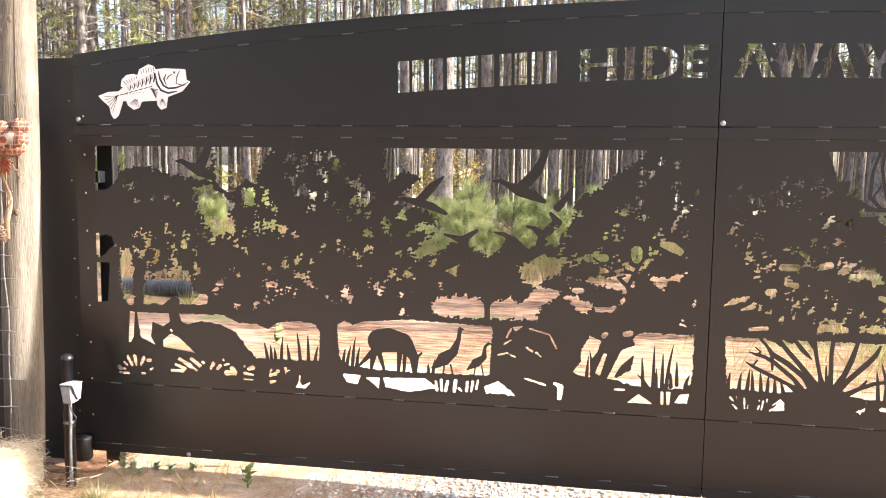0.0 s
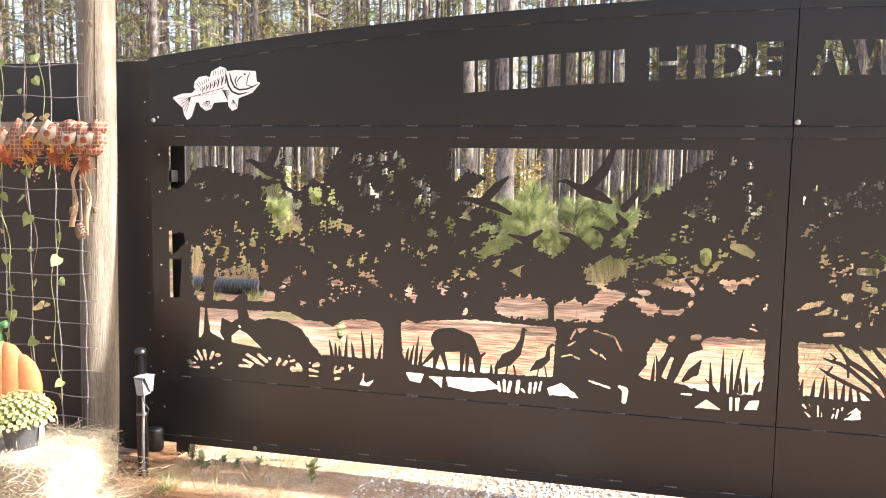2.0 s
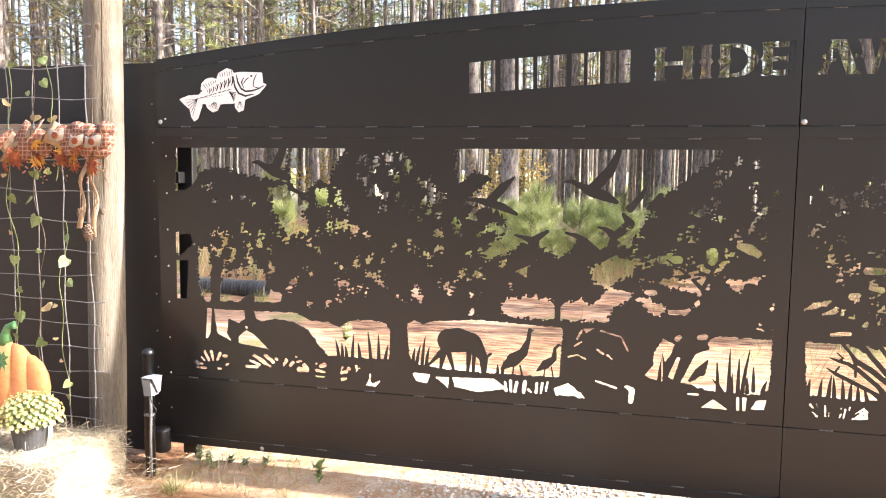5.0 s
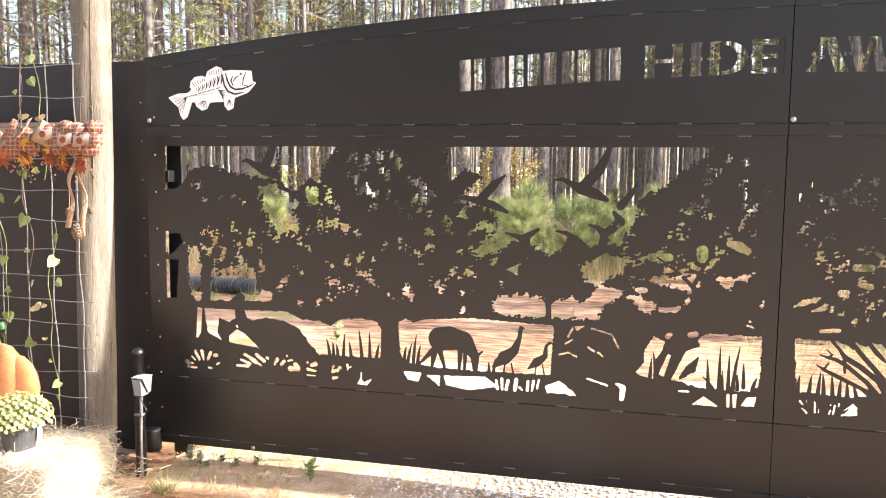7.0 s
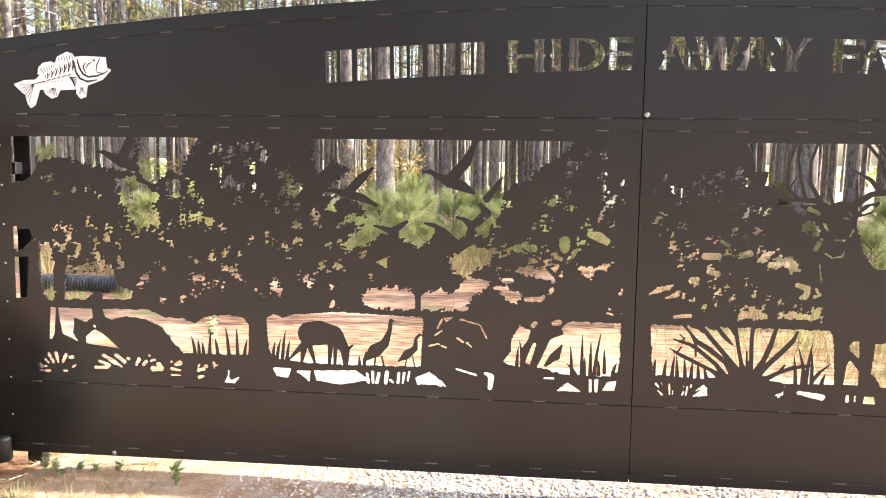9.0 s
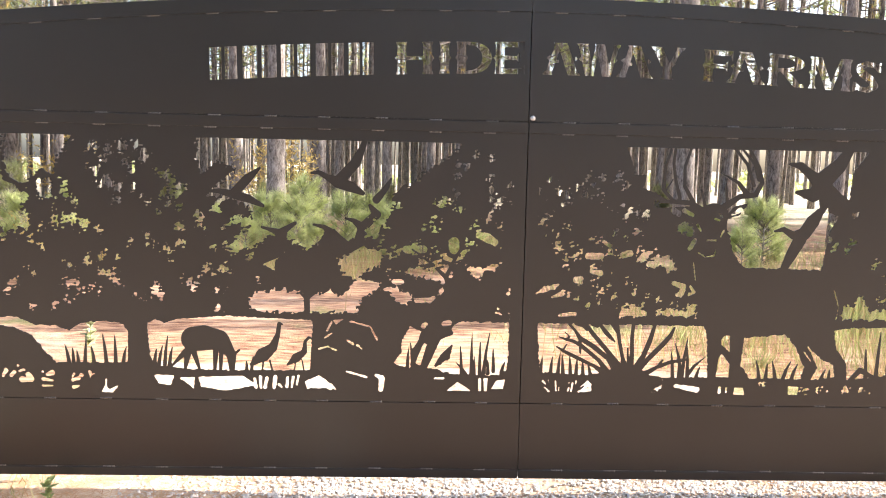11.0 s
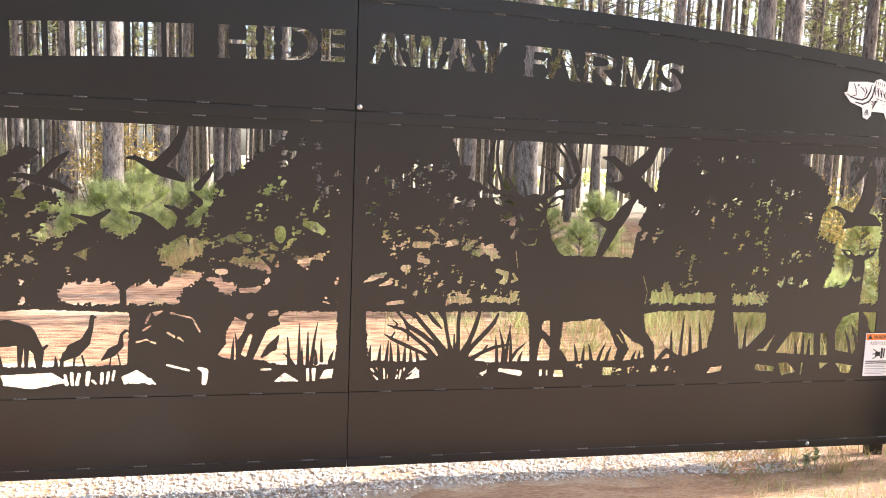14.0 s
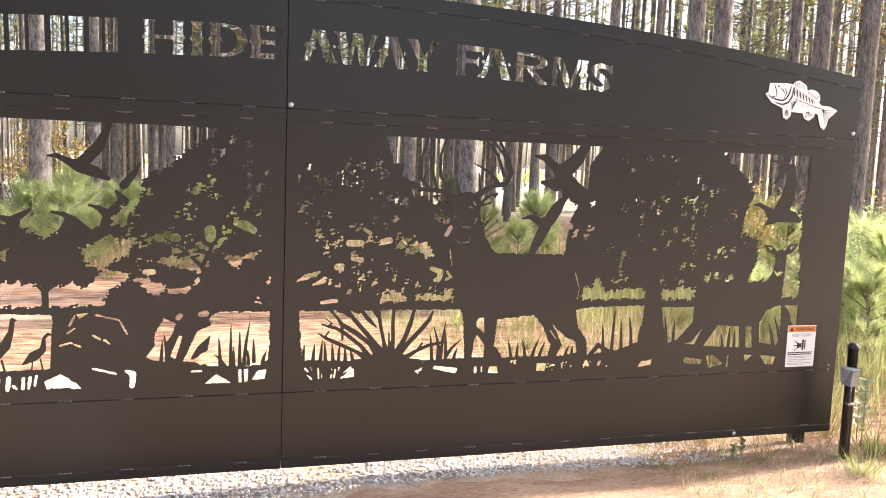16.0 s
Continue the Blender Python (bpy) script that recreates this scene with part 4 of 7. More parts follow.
    p.limb((0.603, 1.412, 0.0112), (0.756, 1.417, 0.0042), keep=False, rag=0.001)
    p.limb((0.679, 1.392, 0.014), (0.702, 1.377, 0.014), keep=False, rag=0.001)
    p.limb((0.764, 1.218, 0.0112), (0.785, 1.254, 0.0112), keep=False, rag=0.001)
    p.limb((1.414, 1.268, 0.0155), (1.394, 1.286, 0.009), keep=False, rag=0.001)
    p.limb((0.174, 0.895, 0.0078), (0.239, 0.902, 0.0104), keep=False, rag=0.001)
    p.limb((0.133, 0.98, 0.0039), (0.177, 0.996, 0.013), keep=False, rag=0.001)
    p.limb((0.244, 1.062, 0.0162), (0.262, 1.067, 0.013), keep=False, rag=0.001)
    p.limb((0.314, 1.102, 0.0104), (0.354, 1.095, 0.0135), keep=False, rag=0.001)
    p.limb((0.699, 1.054, 0.0112), (0.742, 1.04, 0.014), (0.738, 1.008, 0.014), (0.715, 0.999, 0.0084), keep=False, rag=0.001)
    p.limb((0.776, 1.04, 0.0056), (0.794, 1.013, 0.0084), keep=False, rag=0.001)
    p.limb((0.294, 1.173, 0.0156), (0.352, 1.174, 0.0162), keep=False, rag=0.001)
    p.limb((0.364, 1.241, 0.0078), (0.392, 1.222, 0.0104), keep=False, rag=0.001)
    p.limb((0.455, 1.18, 0.0135), (0.487, 1.189, 0.0162), keep=False, rag=0.001)
    p.limb((2.134, 0.557, 0.017), (2.221, 0.548, 0.014), keep=False, rag=0.001)
    p.limb((0.731, 0.567, 0.0087), (0.832, 0.55, 0.0145), keep=False, rag=0.001)
    p.limb((0.786, 1.15, 0.0028), (0.798, 1.068, 0.0028), keep=False, rag=0.001)
    p.limb((1.424, 1.083, 0.003), (1.458, 1.025, 0.0031), (1.482, 0.953, 0.0031), (1.473, 0.894, 0.0032), keep=False, rag=0.001)
    p.limb((1.334, 0.737, 0.0031), (1.368, 0.693, 0.0031), keep=False, rag=0.001)
    p.limb((0.164, 0.582, 0.0039), (0.167, 0.538, 0.004), keep=False, rag=0.001)
    p.limb((0.181, 0.538, 0.0027), (0.18, 0.554, 0.0026), keep=False, rag=0.001)
    p.limb((0.244, 0.573, 0.004), (0.239, 0.535, 0.0039), keep=False, rag=0.001)
    p.limb((0.223, 0.536, 0.0031), (0.228, 0.552, 0.0026), keep=False, rag=0.001)
    p.limb((0.274, 0.534, 0.004), (0.327, 0.543, 0.0081), (0.329, 0.568, 0.0041), keep=False, rag=0.001)
    p.limb((0.281, 0.556, 0.0027), (0.318, 0.584, 0.0041), keep=False, rag=0.001)
    p.limb((0.262, 0.584, 0.0026), (0.26, 0.57, 0.0027), keep=False, rag=0.001)
    p.limb((0.227, 0.585, 0.0027), (0.228, 0.574, 0.0027), keep=False, rag=0.001)
    p.limb((0.104, 0.584, 0.0041), (0.119, 0.567, 0.0032), keep=False, rag=0.001)
    p.limb((0.115, 0.551, 0.004), (0.133, 0.534, 0.0039), keep=False, rag=0.001)
    p.limb((0.13, 0.588, 0.0027), (0.135, 0.569, 0.0026), keep=False, rag=0.001)
    p.limb((0.94, 0.56, 0.0075), (0.941, 0.54, 0.0075), keep=False, rag=0.001)
    p.limb((0.973, 0.559, 0.0044), (0.973, 0.539, 0.0044), keep=False, rag=0.001)
    p.limb((2.397, 0.573, 0.007), (2.394, 0.517, 0.007), keep=False, rag=0.001)
    for gap in ((0.075, 1.327, 0.015), (0.058, 1.319, 0.01), (0.1, 1.353, 0.0125), (0.155, 1.209, 0.015), (0.162, 1.229, 0.0078), (0.189, 1.164, 0.0104), (0.228, 1.167, 0.0104), (0.259, 1.186, 0.0104), (0.318, 1.259, 0.0081), (0.35, 1.246, 0.0081), (0.393, 1.188, 0.0104), (0.428, 1.196, 0.0108), (0.525, 1.202, 0.0084), (0.55, 1.371, 0.0162), (0.522, 1.381, 0.0135), (0.482, 1.383, 0.0108), (0.455, 1.366, 0.0081), (0.15, 1.462, 0.013)):
        p.dot(*gap)
    for gap in ((0.181, 1.458, 0.0156), (0.332, 1.458, 0.013), (0.279, 1.456, 0.0108), (0.271, 1.492, 0.0104), (0.291, 1.534, 0.0104), (0.343, 1.536, 0.0078), (0.234, 1.494, 0.0078), (0.053, 1.459, 0.013), (0.451, 1.5, 0.0108), (0.437, 1.523, 0.0108), (0.423, 1.549, 0.0081), (0.11, 1.52, 0.0075), (0.184, 1.411, 0.0104), (0.52, 1.288, 0.0108), (0.417, 1.294, 0.0081), (0.133, 1.271, 0.0078), (0.191, 1.308, 0.0078), (0.203, 1.001, 0.0104)):
        p.dot(*gap)
    for gap in ((2.001, 1.629, 0.0099), (2.1, 1.42, 0.0165), (2.068, 1.411, 0.0099), (2.365, 1.358, 0.0175), (2.056, 1.343, 0.0099), (2.129, 1.368, 0.0102), (2.126, 1.324, 0.0099), (2.122, 1.279, 0.0136), (2.001, 1.263, 0.0099), (2.093, 1.209, 0.017), (2.126, 1.229, 0.0102), (2.33, 1.152, 0.0204), (2.294, 1.161, 0.014), (1.885, 1.387, 0.0132), (1.933, 1.417, 0.0128), (1.785, 1.414, 0.0128), (1.641, 1.157, 0.0128), (1.723, 1.128, 0.016)):
        p.dot(*gap)
    for gap in ((1.531, 1.385, 0.0093), (1.724, 1.36, 0.0096), (1.446, 1.234, 0.0093), (1.494, 1.227, 0.0093), (1.524, 1.256, 0.0124), (1.709, 1.106, 0.0096), (1.705, 1.068, 0.0096), (1.713, 1.033, 0.0096), (1.684, 0.99, 0.0128), (1.732, 1.004, 0.0096), (2.077, 1.069, 0.0136), (2.128, 1.075, 0.0102), (2.237, 1.009, 0.0204), (2.288, 1.018, 0.017), (2.371, 1.002, 0.0175), (1.966, 0.979, 0.0099), (2.066, 0.988, 0.0136), (2.163, 1.488, 0.0102)):
        p.dot(*gap)
    for gap in ((1.398, 1.55, 0.0093), (1.743, 1.562, 0.0093), (2.217, 1.465, 0.0099), (1.905, 1.358, 0.0099), (2.053, 1.39, 0.0066), (1.55, 0.554, 0.0128), (1.631, 0.552, 0.0099), (1.344, 0.552, 0.0124), (1.422, 0.558, 0.0124), (0.65, 0.565, 0.0116), (0.333, 1.072, 0.0081), (2.138, 1.159, 0.0102), (1.933, 1.641, 0.0066), (2.143, 1.531, 0.0102), (1.836, 1.623, 0.0064), (1.707, 1.612, 0.0093), (2.189, 1.384, 0.0102), (1.149, 0.582, 0.006)):
        p.dot(*gap)
    p.limb((1.206, 1.613, 0.006), (1.258, 1.606, 0.018), (1.305, 1.569, 0.021), (1.369, 1.516, 0.042), (1.325, 1.475, 0.033), (1.248, 1.485, 0.009))
    p.limb((1.368, 1.544, 0.0372), (1.425, 1.604, 0.027), (1.468, 1.673, 0.018))
    p.limb((1.156, 1.304, 0.0045), (1.197, 1.313, 0.012), (1.244, 1.286, 0.018), (1.295, 1.295, 0.03), (1.332, 1.353, 0.031), (1.361, 1.395, 0.0186))
    p.limb((1.276, 1.266, 0.03), (1.234, 1.182, 0.024), (1.207, 1.125, 0.015))
    p.limb((1.382, 1.452, 0.03), (1.375, 1.404, 0.0124))
    p.limb((0.828, 1.383, 0.0162), (0.756, 1.427, 0.012), (0.678, 1.432, 0.0101), (0.644, 1.429, 0.0062))
    p.limb((0.678, 1.432, 0.0081), (0.628, 1.484, 0.0081), (0.633, 1.592, 0.0059), (0.656, 1.669, 0.0062))
    p.limb((0.705, 1.447, 0.0081), (0.683, 1.527, 0.007), (0.669, 1.606, 0.0062), (0.675, 1.67, 0.0062))
    p.limb((0.77, 1.428, 0.0101), (0.725, 1.502, 0.0081), (0.722, 1.595, 0.0062), (0.747, 1.673, 0.0062))
    p.limb((0.827, 1.402, 0.0081), (0.804, 1.49, 0.0031))
    p.limb((0.637, 1.477, 0.0038), (0.669, 1.532, 0.0031))
    p.limb((0.913, 1.412, 0.0168), (0.983, 1.46, 0.012), (1.056, 1.47, 0.0125), (1.083, 1.526, 0.0104), (1.065, 1.594, 0.0084), (1.018, 1.674, 0.0064))
    p.limb((1.012, 1.477, 0.0125), (0.975, 1.522, 0.0084), (0.887, 1.568, 0.002))
    p.limb((1.045, 1.511, 0.0084), (1.012, 1.605, 0.0072), (0.951, 1.676, 0.0064))
    p.limb((1.067, 1.539, 0.0084), (1.044, 1.607, 0.0062), (0.988, 1.673, 0.005))
    p.limb((0.927, 1.421, 0.0084), (0.917, 1.521, 0.0032))
    p.limb((0.866, 1.37, 0.058), (0.87, 1.275, 0.0638))
    p.limb((0.93, 1.366, 0.0087), (0.972, 1.394, 0.0232), (1.015, 1.423, 0.0058))
    # the small bird and the goose by the gate's end
    p.limb((2.592, 1.64, 0.005), (2.634, 1.632, 0.012), (2.668, 1.612, 0.022), (2.64, 1.566, 0.016), (2.608, 1.522, 0.006))
    p.limb((2.668, 1.62, 0.02), (2.69, 1.68, 0.022))
    p.limb((2.49, 1.4, 0.004), (2.52, 1.404, 0.011), (2.56, 1.386, 0.014), (2.615, 1.345, 0.034), (2.68, 1.35, 0.04), (2.745, 1.34, 0.03), (2.788, 1.322, 0.012))
    p.limb((2.66, 1.36, 0.045), (2.7, 1.44, 0.042), (2.716, 1.53, 0.034), (2.712, 1.61, 0.022))
    p.limb((2.62, 1.33, 0.03), (2.575, 1.3, 0.008))
    # the doe: head, ears, neck and shoulder
    p.limb((2.686, 1.125, 0.034), (2.69, 1.075, 0.028), (2.695, 1.03, 0.02))
    p.limb((2.655, 1.14, 0.012), (2.615, 1.163, 0.021), (2.578, 1.182, 0.004))
    p.limb((2.715, 1.14, 0.012), (2.752, 1.168, 0.021), (2.788, 1.192, 0.004))
    p.limb((2.692, 1.1, 0.03), (2.68, 1.02, 0.04), (2.655, 0.95, 0.058), (2.62, 0.9, 0.075))
    p.limb((2.655, 0.92, 0.06), (2.56, 0.915, 0.068), (2.44, 0.91, 0.064))
    p.limb((2.622, 1.164, 0.009), (2.6, 1.173, 0.004), keep=False)
    p.limb((2.75, 1.17, 0.009), (2.77, 1.18, 0.004), keep=False)
    p.limb((2.68, 1.035, 0.004), (2.695, 1.022, 0.006), (2.71, 1.036, 0.004), keep=False)
    p.limb((2.664, 1.118, 0.005))
    # the buck's back and neck, and the wings over it
    p.limb((0.88, 1.2, 0.075), (0.92, 1.12, 0.085), (1.0, 1.08, 0.055), (1.06, 1.085, 0.042), (1.2, 1.082, 0.04), (1.32, 1.079, 0.04), (1.43, 1.066, 0.04))
    p.limb((1.37, 1.545, 0.042), (1.436, 1.61, 0.034), (1.486, 1.68, 0.016))
    p.limb((1.385, 1.505, 0.032), (1.458, 1.462, 0.012))
    p.limb((0.952, 1.377, 0.0056), (0.991, 1.4, 0.0116), keep=False, rag=0.001)
    p.limb((0.807, 1.197, 0.0034), (0.836, 1.178, 0.0034), (0.88, 1.186, 0.0035), (0.887, 1.211, 0.0029), keep=False, rag=0.001)
    p.limb((0.843, 1.257, 0.0044), (0.883, 1.256, 0.0044), keep=False, rag=0.001)
    p.limb((0.873, 1.357, 0.0044), (0.896, 1.349, 0.0042), keep=False, rag=0.001)
    p.limb((0.895, 1.379, 0.0044), (0.907, 1.366, 0.0044), keep=False, rag=0.001)
    p.limb((0.793, 1.328, 0.0058), (0.811, 1.3, 0.0058), keep=False, rag=0.001)
    p.limb((0.905, 1.275, 0.0044), (0.918, 1.303, 0.0042), keep=False, rag=0.001)
    p.limb((2.656, 1.038, 0.0054), (2.676, 1.019, 0.0072), (2.696, 1.038, 0.0054), keep=False, rag=0.001)
    p.limb((0.729, 1.391, 0.0112), (0.769, 1.371, 0.0084), keep=False, rag=0.001)
    p.limb((0.34, 0.597, 0.0243), (0.504, 0.595, 0.0324), (0.644, 0.587, 0.0252))
    p.limb((0.421, 0.617, 0.0243), (0.504, 0.625, 0.0324), (0.565, 0.618, 0.0224))
    p.limb((0.394, 0.623, 0.0168), (0.343, 0.657, 0.0081), (0.257, 0.698, 0.0091), (0.198, 0.726, 0.0078), (0.161, 0.749, 0.0026))
    p.limb((0.408, 0.628, 0.0135), (0.364, 0.684, 0.0095), (0.282, 0.751, 0.0094), (0.242, 0.774, 0.0078), (0.207, 0.782, 0.0067), (0.173, 0.794, 0.0026))
    p.limb((0.207, 0.782, 0.0054), (0.223, 0.796, 0.0039), (0.199, 0.817, 0.0026))
    p.limb((0.19, 0.726, 0.0039), (0.21, 0.758, 0.004))
    p.limb((0.448, 0.632, 0.0162), (0.406, 0.694, 0.0108), (0.336, 0.75, 0.0121), (0.271, 0.789, 0.0108), (0.249, 0.822, 0.0065), (0.219, 0.855, 0.0065))
    p.limb((0.271, 0.789, 0.0081), (0.275, 0.719, 0.0047))
    p.limb((0.476, 0.637, 0.0162), (0.439, 0.687, 0.0108), (0.385, 0.749, 0.0108), (0.329, 0.812, 0.0104), (0.296, 0.856, 0.0078))
    p.limb((0.489, 0.637, 0.0189), (0.474, 0.7, 0.0084), (0.458, 0.769, 0.0081), (0.442, 0.856, 0.0095))
    p.limb((0.509, 0.636, 0.0196), (0.518, 0.713, 0.0095), (0.515, 0.795, 0.0084), (0.519, 0.861, 0.0081))
    p.limb((0.5, 0.658, 0.0056), (0.497, 0.746, 0.0032))
    p.limb((0.531, 0.635, 0.0168), (0.573, 0.711, 0.0112), (0.599, 0.78, 0.0112), (0.621, 0.86, 0.007))
    p.limb((0.542, 0.629, 0.014), (0.59, 0.689, 0.0112), (0.662, 0.765, 0.0112), (0.694, 0.804, 0.0098), (0.712, 0.845, 0.0044))
    p.limb((0.565, 0.612, 0.014), (0.636, 0.654, 0.0084), (0.698, 0.68, 0.0087), (0.769, 0.693, 0.0056))
    p.limb((0.642, 0.66, 0.0056), (0.664, 0.69, 0.0042))
    p.limb((0.36, 0.858, 0.0081), (0.395, 0.814, 0.0108), (0.417, 0.792, 0.0081), (0.434, 0.775, 0.0041))
    p.limb((0.42, 0.857, 0.0081), (0.443, 0.824, 0.0081))
    p.limb((0.253, 0.859, 0.0108), (0.285, 0.848, 0.0081), (0.302, 0.826, 0.0039))
    p.limb((0.328, 0.858, 0.0108), (0.35, 0.847, 0.0081))
    for x, z, u, v in ((0.092, 0.625, 0.099, 0.702), (0.139, 0.623, 0.146, 0.701), (0.174, 0.622, 0.182, 0.721), (0.197, 0.621, 0.19, 0.716), (0.232, 0.62, 0.225, 0.712), (0.259, 0.619, 0.262, 0.698), (0.291, 0.618, 0.286, 0.686), (0.326, 0.617, 0.311, 0.669)):
        p.limb((x, z, 0.009), ((x + u) / 2 + 0.12 * (x - u), (z + v) / 2, 0.0065), (u, v, 0.001))
    for x, z, u, v in ((0.715, 0.604, 0.702, 0.742), (0.744, 0.603, 0.743, 0.707), (0.751, 0.637, 0.718, 0.778), (0.758, 0.609, 0.779, 0.802), (0.784, 0.608, 0.778, 0.763), (0.786, 0.622, 0.862, 0.705), (0.824, 0.601, 0.843, 0.662)):
        p.limb((x, z, 0.009), ((x + u) / 2 + 0.12 * (x - u), (z + v) / 2, 0.0065), (u, v, 0.001))
    for x, z, u, v in ((1.636, 0.615, 1.627, 0.766), (1.685, 0.616, 1.696, 0.854), (1.74, 0.635, 1.73, 0.794), (1.798, 0.652, 1.778, 0.808), (1.843, 0.681, 1.851, 0.756)):
        p.limb((x, z, 0.009), ((x + u) / 2 + 0.12 * (x - u), (z + v) / 2, 0.0065), (u, v, 0.001))
    for x, z, u, v in ((1.126, 0.6, 1.107, 0.699), (1.157, 0.599, 1.162, 0.683), (1.203, 0.603, 1.183, 0.697), (1.239, 0.603, 1.275, 0.695), (1.28, 0.602, 1.307, 0.68), (1.42, 0.597, 1.442, 0.656), (1.458, 0.602, 1.462, 0.655)):
        p.limb((x, z, 0.009), ((x + u) / 2 + 0.12 * (x - u), (z + v) / 2, 0.0065), (u, v, 0.001))
    for x, z, u, v in ((2.006, 0.658, 1.988, 0.805), (2.047, 0.654, 2.049, 0.774), (2.356, 0.621, 2.343, 0.699), (2.393, 0.62, 2.394, 0.73), (2.429, 0.619, 2.428, 0.714), (2.684, 0.622, 2.642, 0.75), (2.727, 0.643, 2.676, 0.787), (2.773, 0.785, 2.737, 0.849)):
        p.limb((x, z, 0.009), ((x + u) / 2 + 0.12 * (x - u), (z + v) / 2, 0.0065), (u, v, 0.001))
    p.limb((1.563, 0.605, 0.0093), (1.608, 0.654, 0.0128), (1.669, 0.62, 0.0096))


# ---- the gate ----
SEAM, WIN_T, WIN_B, LOW, FOOT = 1.778, 1.674, 0.505, 0.152, 0.11


def arch(x):
    return 2.313 - 0.0215 * x * x


def stem(c, half=0.14, serif=0.045, spur=0.07):
    """An upright of the western slab face: flared feet and a pointed spur at half height; the letter is one unit high."""
    right = [(half + serif, 0), (half, 0.11), (half, 0.41), (half + spur, 0.5), (half, 0.59), (half, 0.89), (half + serif, 1)]
    return [(c + x, z) for x, z in right] + [(c - x, z) for x, z in reversed(right)]


def slant(x0, x1, width, z0=0.0, z1=1.0):
    return [(x0 - width / 2, z0), (x0 + width / 2, z0), (x1 + width / 2, z1), (x1 - width / 2, z1)]


def foot(c, half, z=0.0, rise=0.11):
    return [(c - half, z), (c + half, z), (c + half * 0.55, z + rise), (c - half * 0.55, z + rise)]


def point(x, z, reach, half=0.09):
    return [(x, z - half), (x + reach, z), (x, z + half)]


def bowl(x0, x1, zc, tall, thick):
    """A half ring, open towards the upright."""
    arc = [radians(90 - 15 * k) for k in range(13)]
    out = [(x0 + (x1 - x0) * max(0.0, math.cos(a)) ** 0.8, zc + tall * math.sin(a)) for a in arc]
    inn = [(x0 + (x1 - x0 - thick) * max(0.0, math.cos(a)) ** 0.8, zc + (tall - 0.11) * math.sin(a)) for a in reversed(arc)]
    return out + inn


def letter_cuts(ch, w):
    """Closed outlines of one stencil letter, one unit high and w wide."""
    arm_top = [(0.18, 0.83), (0.18, 1), (w, 1), (w, 0.64), (w - 0.08, 0.83)]
    arm_mid = [(0.18, 0.42), (w - 0.24, 0.44), (w - 0.15, 0.3), (w - 0.15, 0.7), (w - 0.24, 0.56), (0.18, 0.58)]
    if ch == "H":
        return [stem(0.18), stem(w - 0.18), [(0.2, 0.44), (w - 0.2, 0.44), (w - 0.2, 0.56), (0.2, 0.56)]]
    if ch == "I":
        return [stem(w / 2, 0.14)]
    if ch == "D":
        return [stem(0.18), bowl(0.36, w, 0.5, 0.5, 0.3), point(w - 0.03, 0.5, 0.05)]
    if ch == "E":
        return [stem(0.18, 0.14), arm_top, arm_mid, [(x, 1 - z) for x, z in arm_top]]
    if ch == "F":
        return [stem(0.18, 0.14), arm_top, arm_mid]
    if ch == "A":
        return [slant(0.19, w * 0.42, 0.2), slant(w - 0.24, w * 0.5, 0.33), foot(0.17, 0.17), foot(w - 0.21, 0.21), foot(w * 0.44, 0.2, 1, -0.1),
                point(0.25, 0.52, -0.13), point(w - 0.2, 0.52, 0.11), [(0.2, 0.36), (w * 0.43, 0.38), (w * 0.43, 0.47), (0.25, 0.47)], [(w - 0.3, 0.36), (w * 0.56, 0.38), (w * 0.56, 0.47), (w - 0.34, 0.47)]]
    if ch == "W":
        return [slant(w * 0.3, 0.17, 0.3), slant(w * 0.33, w * 0.47, 0.14), slant(w * 0.68, w * 0.52, 0.28), slant(w * 0.72, w - 0.14, 0.15), foot(w * 0.3, 0.12), foot(w * 0.69, 0.12),
                foot(0.16, 0.2, 1, -0.1), foot(w * 0.5, 0.17, 1, -0.1), foot(w - 0.14, 0.14, 1, -0.1), point(0.14, 0.52, -0.09), point(w - 0.2, 0.52, 0.09)]
    if ch == "Y":
        return [slant(w * 0.46, 0.21, 0.31, 0.4), slant(w * 0.58, w - 0.16, 0.17, 0.4), slant(w * 0.5, w * 0.5, 0.3, 0, 0.5), foot(w * 0.5, 0.21), foot(0.19, 0.19, 1, -0.1), foot(w - 0.15, 0.15, 1, -0.1),
                point(w * 0.42, 0.48, -0.16), point(w * 0.6, 0.48, 0.16)]
    if ch == "R":
        return [stem(0.18), bowl(0.35, w - 0.04, 0.73, 0.27, 0.28), slant(w - 0.2, 0.52, 0.3, 0, 0.5), foot(w - 0.17, 0.17), point(w - 0.1, 0.73, 0.06)]
    return [stem(0.14, 0.08, 0.06), slant(w * 0.5, 0.27, 0.28), slant(w * 0.52, w - 0.32, 0.14), stem(w - 0.17, 0.125)]          # M


